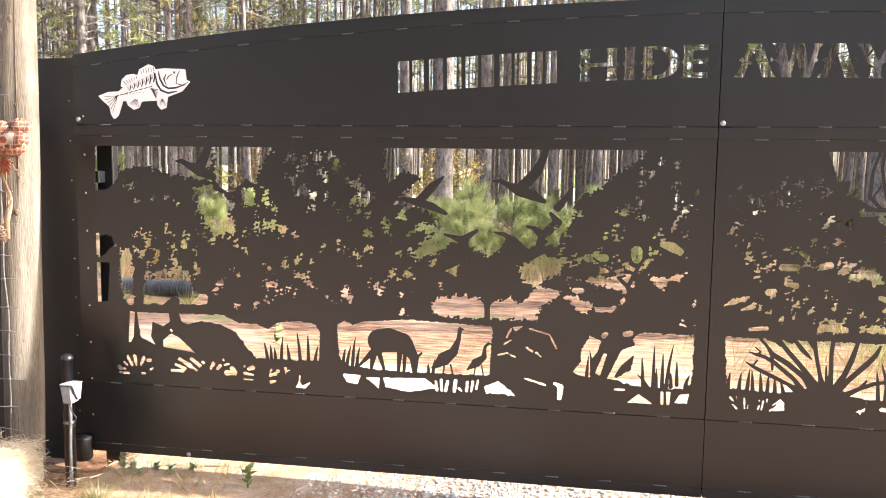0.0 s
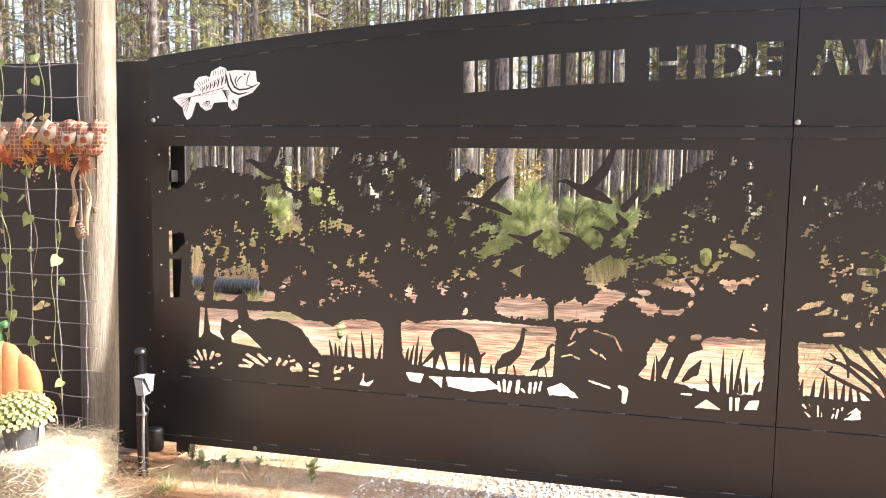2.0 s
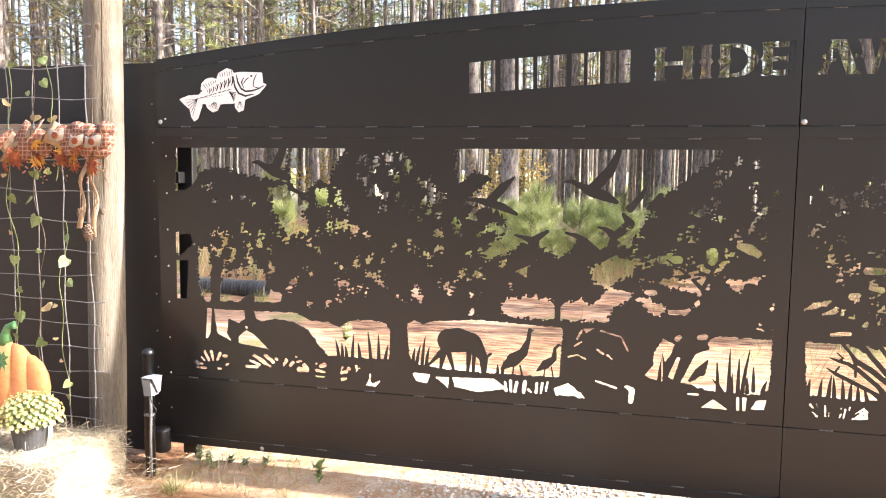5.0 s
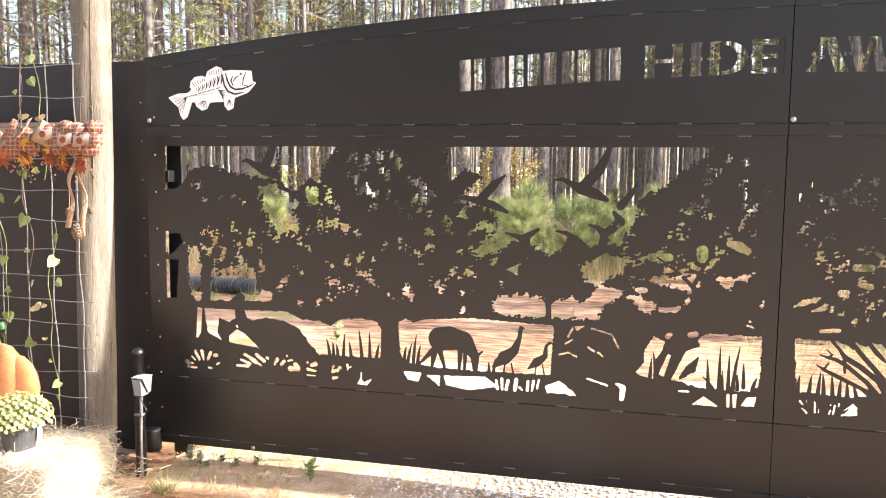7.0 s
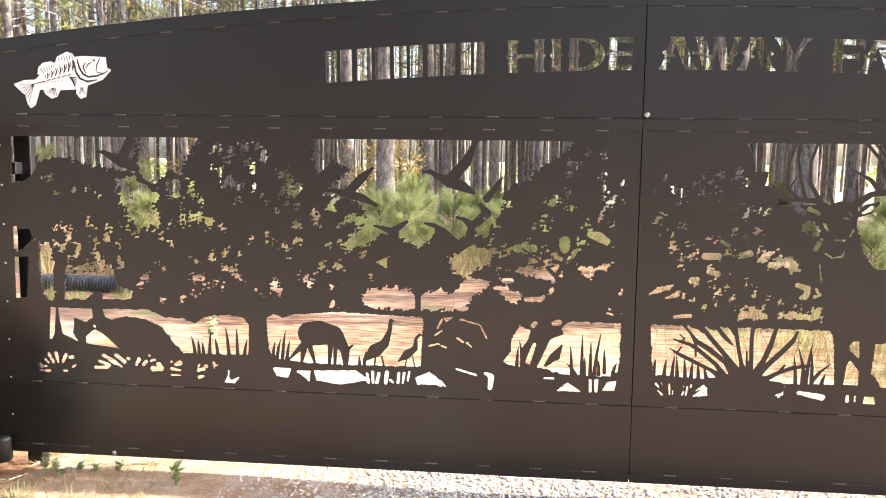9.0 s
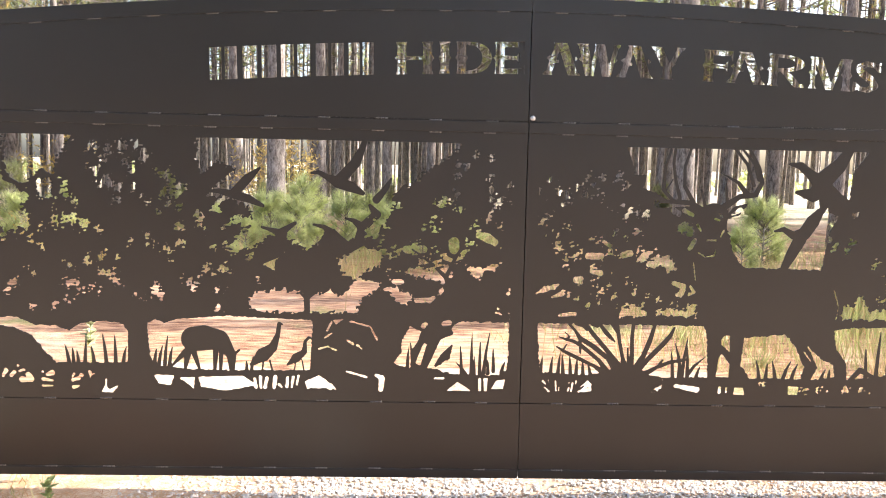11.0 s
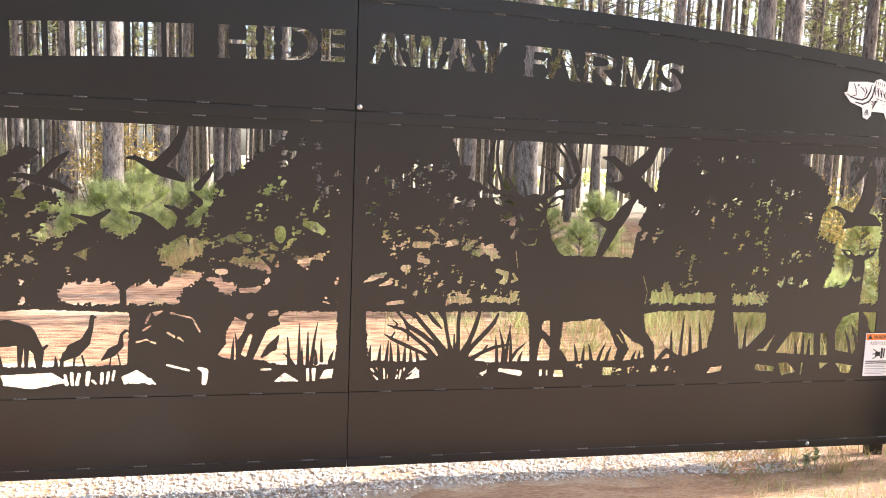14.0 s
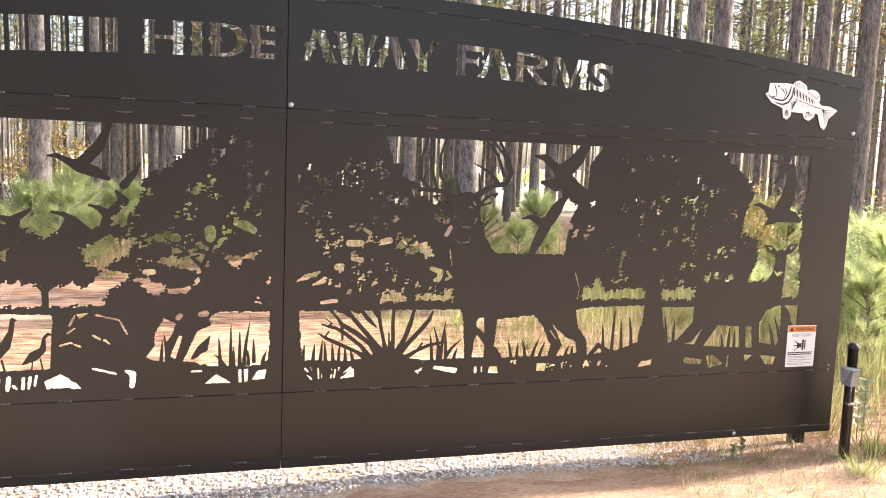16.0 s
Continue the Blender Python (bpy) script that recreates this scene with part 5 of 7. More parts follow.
def slot_text(plate, letters):
    """Cuts letters (character, from, to) through the plate along the arch; every counter keeps its bridge to the sheet."""
    tall = 0.142
    for ch, x0, x1 in letters:
        w, mid = (x1 - x0) / tall, (x0 + x1) / 2
        slope = -0.039 * mid + (0.0145 if mid < 0 else 0)

        def at(x, z):
            xx = x0 + x * tall
            return xx - 0.35 * slope * (z - 0.5) * tall, 1.988 - 0.0195 * mid * mid + 0.0145 * min(0.0, mid) + slope * (xx - mid) + z * tall
        if ch == "|":
            for k in (0.06, 0.55):
                plate.area(at(k * w, 0), at((k + 0.39) * w, 0), at((k + 0.39) * w, 1), at(k * w, 1))
        elif ch == "S":
            curve = ((0.9, 0.72, 0.05), (0.74, 0.88, 0.075), (0.45, 0.91, 0.085), (0.2, 0.77, 0.12), (0.33, 0.6, 0.125), (0.64, 0.43, 0.125), (0.8, 0.25, 0.12), (0.56, 0.09, 0.085), (0.28, 0.12, 0.07), (0.1, 0.28, 0.045))
            plate.limb(*[(*at(x * w, z), r * tall) for x, z, r in curve], keep=False)
            plate.area(at(w * 0.78, 0.9), at(w * 0.98, 1.0), at(w * 0.98, 0.64), keep=False).area(at(w * 0.22, 0.1), at(0.02, 0), at(0.02, 0.36), keep=False)
        else:
            for outline in letter_cuts(ch, w):
                plate.area(*[at(x, z) for x, z in outline])


def bead_row(parent, mesh, x0, x1, z, y, step=0.27):
    n = int((x1 - x0) / step)
    for i in range(n + 1):
        share("weld_bead", mesh, parent, pose(x0 + (i + 0.5) * (x1 - x0) / (n + 1) + random.uniform(-0.01, 0.01), y, z + random.uniform(-0.002, 0.002), 0, 0, 0))


bead = Shape()
for k in range(7):
    bead.ball((-0.024 + k * 0.008, 0, 0), 0.0038 + 0.0005 * math.sin(k * 2.4), 6, 4)
BEAD = mesh_of("weld_bead", bead.v, bead.f, WELD, True)
bolt = Shape().lathe([(0.0001, -0.007), (0.006, -0.0065), (0.011, -0.003), (0.0125, 0)], 14)
BOLT = mesh_of("bolt", [Matrix.Rotation(radians(-90), 3, "X") @ Vector(v) for v in bolt.v], bolt.f, ZINC, True)
BOLT_SMALL = mesh_of("rivet", [Matrix.Rotation(radians(-90), 3, "X") @ (Vector(v) * 0.45) for v in bolt.v], bolt.f, ZINC, True)


def gate_leaf(side):
    """side -1: the leaf hung beside the fence; 1: the leaf hung at the open end."""
    outer, inner = (-3.075, -0.0014) if side < 0 else (3.118, 0.0014)
    x0, x1 = min(outer, inner), max(outer, inner)
    leaf = thing("gate_leaf", "black powder-coated steel gate leaf with plasma-cut wildlife scene, closed", "gate", (0, 0, 0), group="driveway gate leaves")
    top = Plate(x0, x1, SEAM + 0.002, 2.34)
    gx, gz = np.meshgrid(top.x, top.z)
    top.s = np.minimum(top.s, arch(gx) - gz)
    if side < 0:
        slot_text(top, (("|", -1.434, -1.296), ("|", -1.29, -1.12), ("|", -1.12, -0.972), ("|", -0.966, -0.825), ("|", -0.82, -0.694)))
        slot_text(top, (("H", -0.603, -0.436), ("I", -0.425, -0.346), ("D", -0.335, -0.175), ("E", -0.164, -0.029)))
    else:
        slot_text(top, (("A", 0.051, 0.226), ("W", 0.208, 0.407), ("A", 0.386, 0.556), ("Y", 0.538, 0.697)))
        slot_text(top, (("F", 0.78, 0.915), ("A", 0.886, 1.07), ("R", 1.077, 1.25), ("M", 1.265, 1.464), ("S", 1.468, 1.6)))
    part("arch_panel", top.build(0.0, 0.004), BLACK, leaf, "arched top panel with cut-through lettering")
    art = Plate(x0, x1, 0.477, 1.74)
    (art_west if side < 0 else art_east)(art)
    for cx, cz, rx, rz in (((-2.5, 1.25, 0.35, 0.22), (-1.85, 1.2, 0.5, 0.28), (-0.42, 1.25, 0.32, 0.3)) if side < 0 else ((0.4, 1.25, 0.3, 0.3), (0.5, 0.98, 0.3, 0.08), (2.15, 1.3, 0.36, 0.25))):
        for _ in range(20):
            a, r = random.uniform(0, 6.28), random.random() ** 0.5
            art.dot(cx + rx * r * math.cos(a), cz + rz * r * math.sin(a), random.uniform(0.003, 0.0065))
    art.clip(*((-2.98, -0.058) if side < 0 else (0.056, 2.832)), WIN_B - 0.02, WIN_T)
    part("scene_panel", art.build(-0.001, 0.004), BLACK, leaf, "panel cut into trees, birds and deer")
    low = Shape().box(((x0 + x1) / 2, 0.0015, (0.474 + LOW) / 2), (x1 - x0, 0.005, 0.474 - LOW - 0.003), 0.0008)
    part("lower_panel", low, BLACK, leaf, "plain black lower panel")
    # square tube frame behind and between the sheets
    w = x1 - x0
    part("top_rail", Shape().box(((x0 + x1) / 2, 0.028, 1.757), (w, 0.046, 0.052), 0.004), BLACK, leaf)
    part("cap_strip", Shape().box(((x0 + x1) / 2, -0.0035, 1.750), (w, 0.005, 0.048), 0.0015), BLACK, leaf)
    part("middle_rail", Shape().box(((x0 + x1) / 2, 0.028, 0.466), (w, 0.046, 0.05), 0.004), BLACK, leaf)
    part("bottom_rail", Shape().box(((x0 + x1) / 2, 0.022, (LOW + FOOT) / 2), (w, 0.052, LOW - FOOT), 0.004), BLACK, leaf)
    for x in (x0 + 0.028, x1 - 0.028):
        part("stile", Shape().box((x, 0.029, (FOOT + 2.06) / 2 if abs(x) > 1 else 1.207), (0.05, 0.048, 2.06 - FOOT if abs(x) > 1 else 2.19), 0.004), BLACK, leaf)
    if side < 0:
        part("closing_strip", Shape().box((0.0, 0.058, 1.2), (0.05, 0.006, 2.16), 0.001), BLACK, leaf)
    edge = Shape()
    n = 40
    edge.tube([(x0 + w * i / n, 0.02, arch(x0 + w * i / n) - 0.002) for i in range(n + 1)], 0.019, 4)
    part("arch_trim", edge, BLACK, leaf)
    band = Shape()
    for i in range(n + 1):
        x = x0 + w * i / n
        band.v += [(x, y, arch(x) - d) for y, d in ((-0.0045, 0.052), (-0.0045, 0.002), (-0.0005, 0.002), (-0.0005, 0.052))]
    band.f = [(4 * i + k, 4 * i + (k + 1) % 4, 4 * i + 4 + (k + 1) % 4, 4 * i + 4 + k) for i in range(n) for k in range(4)] + [(3, 2, 1, 0), (4 * n, 4 * n + 1, 4 * n + 2, 4 * n + 3)]
    part("arch_band", band, BLACK, leaf)
    for z, y in ((SEAM, -0.001), (1.724, -0.002), (0.4755, -0.001), (LOW + 0.001, -0.001)):
        bead_row(leaf, BEAD, x0 + 0.05, x1 - 0.05, z, y)
    n = 12
    for i in range(n):
        x = x0 + w * (i + 0.5) / n
        share("weld_bead", BEAD, leaf, pose(x, -0.001, arch(x) - 0.054, 0, math.degrees(math.atan(0.043 * x)), 0))
    if side < 0:
        for x, z in ((-3.052, 1.805), (-2.499, 0.126)):
            share("bolt", BOLT, leaf, pose(x, -0.002, z))
        for i in range(9):
            share("rivet", BOLT_SMALL, leaf, pose(-3.025, -0.001, 0.3 + i * 0.19))
    else:
        for x, z in ((0.017, 1.793), (3.092, 1.81), (2.47, 0.132)):
            share("bolt", BOLT, leaf, pose(x, -0.004 if x < 1 else -0.002, z))
        for x, z in ((3.07, 0.50), (3.07, 0.475)):
            share("bolt", BOLT_SMALL, leaf, pose(x, -0.001, z))
    return leaf


gate_leaf(-1)
gate_leaf(1)


# hinge posts behind the leaves
for x, hinge in ((-2.985, -1), (3.0, 1)):
    gp = thing("gate_post", "black square steel hinge post behind the gate", "gate post", (x, 0.13, 0), group="gate posts")
    part("column", Shape().box((0, 0, 1.03), (0.09, 0.05, 2.06), 0.006), BLACK, gp)
    part("cap", Shape().box((0, 0, 2.066), (0.1, 0.06, 0.012), 0.003), BLACK, gp)
    for z in (0.42, 1.52):
        arm = Shape().box((0.03 * hinge, -0.05, z), (0.06, 0.06, 0.06), 0.004)
        part("hinge", arm, BLACK, gp)
    if hinge < 0:
        part("hinge_stub", Shape().lathe([(0.001, 0.205), (0.042, 0.202), (0.045, 0.19), (0.045, 0.09), (0.04, 0.08), (0.001, 0.08)], 20, (0.065 * hinge, -0.185, 0)), BLACK, gp, smooth=True)


def fish_badge(side):
    """A leaping bass cut from sheet, white with dark fin rays and scale marks; it looks towards the gate's middle.
    Drawn on a grid 200 units long, nose at the high end."""
    cx, cz, unit = (-2.683, 1.959, 0.00285) if side < 0 else (2.725, 1.969, 0.00275)

    def at(x, y, r=None):
        p = (cx - side * (x - 115) * unit, cz + (130 - y) * unit * 0.98)
        return p if r is None else (*p, r * unit)
    b = thing("fish_badge", "white painted steel bass with black scale marks, fixed to the gate", "fish sign", group="bass badges on the gate")
    p = Plate(cx - 0.28, cx + 0.28, cz - 0.19, cz + 0.15, 0.002, solid=False)
    p.limb(at(150, 124, 22), at(128, 127, 26), at(108, 131, 23), at(88, 137, 16), at(66, 146, 8.5))
    for outline in (((187, 101), (189, 119), (195, 121), (181, 136), (150, 147), (128, 140), (130, 101), (150, 99)),            # head and jaw
                    ((102, 108), (105, 100), (113, 96), (121, 92), (130, 95), (135, 104), (120, 112)),                          # spiny fin
                    ((70, 127), (72, 117), (80, 110), (92, 108), (104, 112), (98, 124), (82, 134)),                             # soft fin
                    ((68, 138), (45, 139), (28, 145), (36, 153), (47, 162), (50, 176), (55, 183), (62, 178), (70, 156)),        # tail
                    ((78, 149), (82, 160), (92, 167), (101, 164), (108, 150)), ((136, 148), (137, 160), (143, 167), (151, 164), (154, 147))):
        ring = [at(*q) for q in outline]
        p.edges(list(zip(ring, ring[1:] + ring[:1])), True, 0.0, 0.004)
    part("plate", p.build(-0.0045, -0.0025), WHITE, b)
    ink = Plate(cx - 0.28, cx + 0.28, cz - 0.19, cz + 0.15, 0.002, solid=False)

    def line(*pts, thick=0.9):
        ink.limb(*[at(x, y, thick * (0.5 if i in (0, len(pts) - 1) else 1)) for i, (x, y) in enumerate(pts)])
    line((139, 103), (142, 116), (148, 127), (157, 132), (170, 131), (184, 127), thick=1.5)             # gill and jaw
    line((133, 106), (136, 124), (143, 135), (156, 140), (172, 137), thick=1.6)
    line((153, 108), (149, 116), (153, 126), thick=1.1)
    line((178, 102), (173, 112), (171, 124), thick=0.9)
    line((172, 124), (183, 127), (192, 122), thick=1.0)
    line((164, 108), (158, 111), (153, 118))
    ink.limb(at(168, 105, 1.9))
    for k in range(7):                                                                                   # scale bars
        x, y = 131 - 7.5 * k, 112 + 3.0 * k
        line((x, y - 7 + 0.5 * k), (x + 1.5, y), (x - 1, y + 9 - 0.6 * k), thick=1.6 - 0.1 * k)
        line((x - 4, y - 4 + 0.5 * k), (x - 3, y + 3), thick=0.9)
    for k in range(8):
        line((127 - 9 * k, 128 + 2.2 * k), (121 - 9 * k, 130 + 2.2 * k), thick=1.3)
        line((112 - 6 * k, 138 + 0.6 * k), (109 - 6 * k, 139 + 0.6 * k), thick=0.7)
    for k in range(6):                                                                                   # fin rays
        line((108 + 4.6 * k, 106 - 0.6 * k), (107 + 4.6 * k, 99 - 0.8 * k), thick=0.8)
        line((80 + 3.5 * k, 126 - 2 * k), (74 + 5 * k, 119 - 1.6 * k), thick=0.8)
        line((62, 145), (36 + 3.2 * k, 146 + 5.5 * k), thick=0.7)
        line((94 + k, 151), (84 + 3.4 * k, 158 + 1.2 * k), thick=0.7)
        line((144 + k * 0.5, 150), (140 + 2.4 * k, 161), thick=0.6)
        line((124 + k * 0.8, 132 + k), (138 - 0.8 * k, 134 + 3.0 * k), thick=1.1)
    part("marking", ink.build(-0.0055, -0.0044), INK, b, "black scale and fin lines")


fish_badge(-1)
fish_badge(1)

ws = thing("warning_sign", "white and orange gate warning placard fixed to the gate", "sign", (2.866, -0.0025, 0.616))
part("plate", Shape().box((0, 0, 0), (0.19, 0.002, 0.236), 0.0009), WHITE, ws)
part("header", Shape().box((0, -0.0016, 0.098), (0.184, 0.0012, 0.034)), ORANGE_INK, ws, "orange header band")
for body, size, z, mat in (("WARNING", 0.027, 0.088, INK), ("KEEP CLEAR!", 0.023, 0.056, GREY_INK)):
    cu = bpy.data.curves.new("lettering", "FONT")
    cu.body, cu.size, cu.align_x, cu.extrude, cu.offset = body, size, "CENTER", 0.0003, 0.0004
    t = bpy.data.objects.new("lettering", cu)
    me = bpy.data.meshes.new_from_object(t)
    me.materials.clear()
    me.materials.append(mat)
    bpy.data.objects.remove(t)
    o = new("lettering", me)
    o.parent = ws
    o.matrix_basis = pose(0.018 if body == "WARNING" else 0, -0.0026, z, 90, 0, 0)
tri = Shape().put([(-0.084, -0.0026, 0.086), (-0.054, -0.0026, 0.086), (-0.069, -0.0026, 0.112), (-0.084, -0.0015, 0.086), (-0.054, -0.0015, 0.086), (-0.069, -0.0015, 0.112)], [(0, 1, 2), (5, 4, 3), (0, 3, 4, 1), (1, 4, 5, 2), (2, 5, 3, 0)])
part("alert_triangle", tri, INK, ws)
pic = Shape()
pic.box((0.012, -0.0016, 0.008), (0.012, 0.001, 0.058)).box((0.026, -0.0016, 0.01), (0.007, 0.001, 0.05)).box((-0.012, -0.0016, 0.004), (0.03, 0.001, 0.024))
for a in (30, -30, 0):
    pic.box((0, 0, 0), (0.036, 0.001, 0.005), 0, pose(-0.028, -0.0016, 0.004 + a * 0.0006, 0, a, 0))
part("pictogram", pic, INK, ws, "black pictogram")
for i, (wd, z) in enumerate(((0.165, -0.036), (0.16, -0.046), (0.168, -0.058), (0.12, -0.066), (0.165, -0.077), (0.10, -0.085), (0.16, -0.096), (0.11, -0.104))):
    part("text_bar", Shape().box((-0.085 + wd / 2, -0.0016, z), (wd, 0.001, 0.0055 if i < 2 else 0.003)), INK if i < 2 else GREY_INK, ws)


# ---- pine woods ----
def needle_tuft(shape, at, aim, length, count, width, spread=0.9):
    aim = Vector(aim).normalized()
    for _ in range(count):
        d = (aim + Vector((random.gauss(0, 1), random.gauss(0, 1), random.gauss(0, 1))) * spread * 0.6).normalized()
        shape.blade(at, Vector(at) + d * length * random.uniform(0.7, 1.1), width, steps=1)


def pine(height_m, radius, low, leafage, label):
    """A tall plantation pine: bare bent trunk, dead twiggy limbs below, needle crown above."""
    t = thing("pine_tree", label, "tree", group="pines behind the gate")
    n = 16
    bend = [random.uniform(-0.14, 0.14) for _ in range(4)]
    axis = []
    for i in range(n + 1):
        k = i / n
        axis.append(Vector((bend[0] * math.sin(k * 3) + bend[1] * k, bend[2] * math.sin(k * 4) + bend[3] * k, -0.1 + k * height_m)))
    rad = [radius * (1.3 if i == 0 else 1.0) * (1 - 0.75 * i / n) * random.uniform(0.96, 1.05) for i in range(n + 1)]
    part("trunk", Shape().tube(axis, rad, 14), BARK, t, smooth=True)
    limbs, crown = Shape(), Shape()
    z = low
    while z < height_m - 0.3:
        k = z / height_m
        p = axis[min(n, int(k * n))].lerp(axis[min(n, int(k * n) + 1)], k * n - int(k * n))
        a, reach = random.uniform(0, 6.28), (1.1 + 1.7 * math.sin(math.pi * min(1, max(0.05, (k - low / height_m) / (1 - low / height_m))) ** 0.7)) * random.uniform(0.6, 1.15)
        dead = z < low + 1.0
        tip = p + Vector((math.cos(a) * reach, math.sin(a) * reach, reach * random.uniform(-0.1, 0.5)))
        mid = p.lerp(tip, 0.55) + Vector((random.gauss(0, 0.1), random.gauss(0, 0.1), -0.08))
        limbs.tube([p, mid, tip], [0.028, 0.018, 0.005], 4)
        for _ in range(3):
            q = p.lerp(tip, random.uniform(0.35, 0.9))
            limbs.tube([q, q + Vector((random.gauss(0, 0.25), random.gauss(0, 0.25), random.gauss(0.1, 0.2)))], [0.009, 0.003], 3)
        for _ in range(2 if dead else 6):
            q = mid.lerp(tip, random.uniform(-0.4, 1.05)) + Vector((random.gauss(0, 0.22), random.gauss(0, 0.22), random.gauss(0.05, 0.18)))
            needle_tuft(crown, q, (q - p) + Vector((0, 0, 0.3)), 0.30, 10, 0.026)
        z += random.uniform(0.14, 0.30)
    part("branchwork", limbs, BARK, t)
    part("crown", crown, leafage, t)
    return t


def spot(r, a):
    return r * math.sin(radians(a)) - 0.5, r * math.cos(radians(a)) - 3.7


kinds = [pine(18, 0.17, 9.0, NEEDLE, "tall straight pine with grey-brown bark and a high green crown"),
         pine(20, 0.21, 10.5, NEEDLE, "thick old pine with plated grey bark and a high crown"),
         pine(14, 0.11, 3.2, NEEDLE, "slender young pine with dead lower twigs"),
         pine(16, 0.15, 4.2, AUTUMN, "pine with a browning yellow-orange crown"),
         pine(15, 0.13, 3.6, YOUNG, "slender pine with a bright yellow-green crown")]
hero = [  # bearing from the eye, distance, kind, girth
    (-26.4, 27, 1, 1.0), (-37.8, 14.5, 1, 0.95), (-12.7, 19, 0, 1.0), (-10.0, 17, 1, 1.0), (-6.9, 22, 0, 1.0), (-3.4, 26, 0, 0.9),
    (-19.8, 30, 2, 1.1), (-23.0, 27, 2, 1.0), (14.2, 18, 0, 0.85), (18.6, 15, 1, 0.9), (24.2, 24, 0, 1.0), (33.8, 13, 1, 0.72),
    (35.5, 14.5, 1, 0.85), (43.8, 13.5, 1, 0.68), (41.5, 16, 0, 0.7), (31.0, 27, 0, 1.0), (46.5, 18, 3, 1.0), (-43.5, 22, 0, 1.0), (8.0, 28, 4, 1.0),
    (-15.5, 23, 4, 0.9), (-33.0, 25, 3, 0.9), (28.0, 19, 0, 0.8)]
placed = []
for a, r, k, girth in hero:
    x, y = spot(r, a)
    m = pose(x, y, height(x, y), 0, 0, random.uniform(0, 360))
    t = copy_thing(kinds[k], m) if any(q[0] == k for q in placed) else kinds[k]
    t.matrix_basis = m
    t.scale = (girth, girth, 1)
    placed.append((k, x, y))
tries = 0
while len(placed) < 185 and tries < 6000:
    tries += 1
    a, r = random.uniform(-52, 54), 20 + 20 * random.random() ** 0.8
    x, y = spot(r, a)
    if min((x - q[1]) ** 2 + (y - q[2]) ** 2 for q in placed) < 1.7:
        continue
    k = random.choice((0, 0, 2, 2, 2, 3, 4, 4))
    t = copy_thing(kinds[k], pose(x, y, height(x, y), random.uniform(-1.5, 1.5), random.uniform(-1.5, 1.5), random.uniform(0, 360)))
    w = random.uniform(0.55, 0.95)
    t.scale = (w, w, random.uniform(0.85, 1.1))
    placed.append((k, x, y))

mid = Shape()
mid_leaf = {"green": Shape(), "yellow": Shape(), "brown": Shape()}
for i in range(760):
    a, r = random.uniform(-56, 58), 27 + 40 * random.random()
    x, y = spot(r, a)
    w, h = random.uniform(0.05, 0.125), random.uniform(12, 18)
    mid.tube([(x, y, -0.2), (x + random.uniform(-0.15, 0.15), y, h * 0.5), (x + random.uniform(-0.3, 0.3), y, h)], [w, w * 0.8, w * 0.3], 6, False)
    tint = random.choice(("green", "yellow", "yellow", "yellow", "brown"))
    for _ in range(9):
        z, b = h * random.uniform(0.22, 0.98), random.uniform(0, 6.28)
        reach = random.uniform(0.8, 1.9)
        tip = Vector((x + reach * math.cos(b), y + reach * math.sin(b), z + random.uniform(-0.3, 0.6)))
        mid.tube([(x, y, z), tip], [0.022, 0.006], 3, False)
        if z < h * 0.3 or random.random() > (1.0 if a < 5 else 0.65):
            continue
        for _ in range(3):
            q = Vector((x, y, z)).lerp(tip, random.uniform(0.4, 1.1)) + Vector((random.gauss(0, 0.3), random.gauss(0, 0.3), random.gauss(0, 0.25)))
            needle_tuft(mid_leaf[tint], q, tip - Vector((x, y, z)) + Vector((0, 0, 0.3)), 0.40, 9, 0.034)
solo("slender_pine_trunks", mid, BARK, "crowd of slender bare pine trunks deep in the wood", "woods", kind="stuff")
for tint, mat in (("green", NEEDLE), ("yellow", YOUNG), ("brown", AUTUMN)):
    solo("slender_pine_needles", mid_leaf[tint], mat, tint + " needle sprays on the slender pines deep in the wood", "woods", kind="stuff")
far_leaf = Shape()
for i in range(2600):
    a, r = random.uniform(-58, 60), 58 + 16 * random.random()
    x, y = spot(r, a)
    q = Vector((x, y, random.uniform(0.1, 0.9) + 0.5 * math.sin(a * 0.9) * random.random()))
    needle_tuft(far_leaf, q, (random.gauss(0, 0.6), random.gauss(0, 0.6), 1.0), 0.7, 8, 0.12)
solo("far_brush", far_leaf, YOUNG, "low pale brush along the far edge of the clearing", "brush", kind="stuff")


# pines added towards the sun, mostly out of view; trunks and crowns streak the clearing with shade
for i in range(13):
    x = random.uniform(9, 30)
    y = 4.0 + 0.052 * x + 7 * random.random()
    if min((x - q[1]) ** 2 + (y - q[2]) ** 2 for q in placed) < 1.5:
        continue
    k = random.choice((0, 1, 0))
    t = copy_thing(kinds[k], pose(x, y, height(x, y), random.uniform(-1.5, 1.5), random.uniform(-1.5, 1.5), random.uniform(0, 360)))
    w = random.uniform(0.7, 1.0)
    t.scale = (w, w, random.uniform(0.85, 1.1))
    placed.append((k, x, y))


# an unseen pine added beyond the gate's far end; its trunk shades the dirt in front
m = pose(9.0, 0.20, 0.0, 0, 0, 40)
copy_thing(kinds[0], m).matrix_basis = m


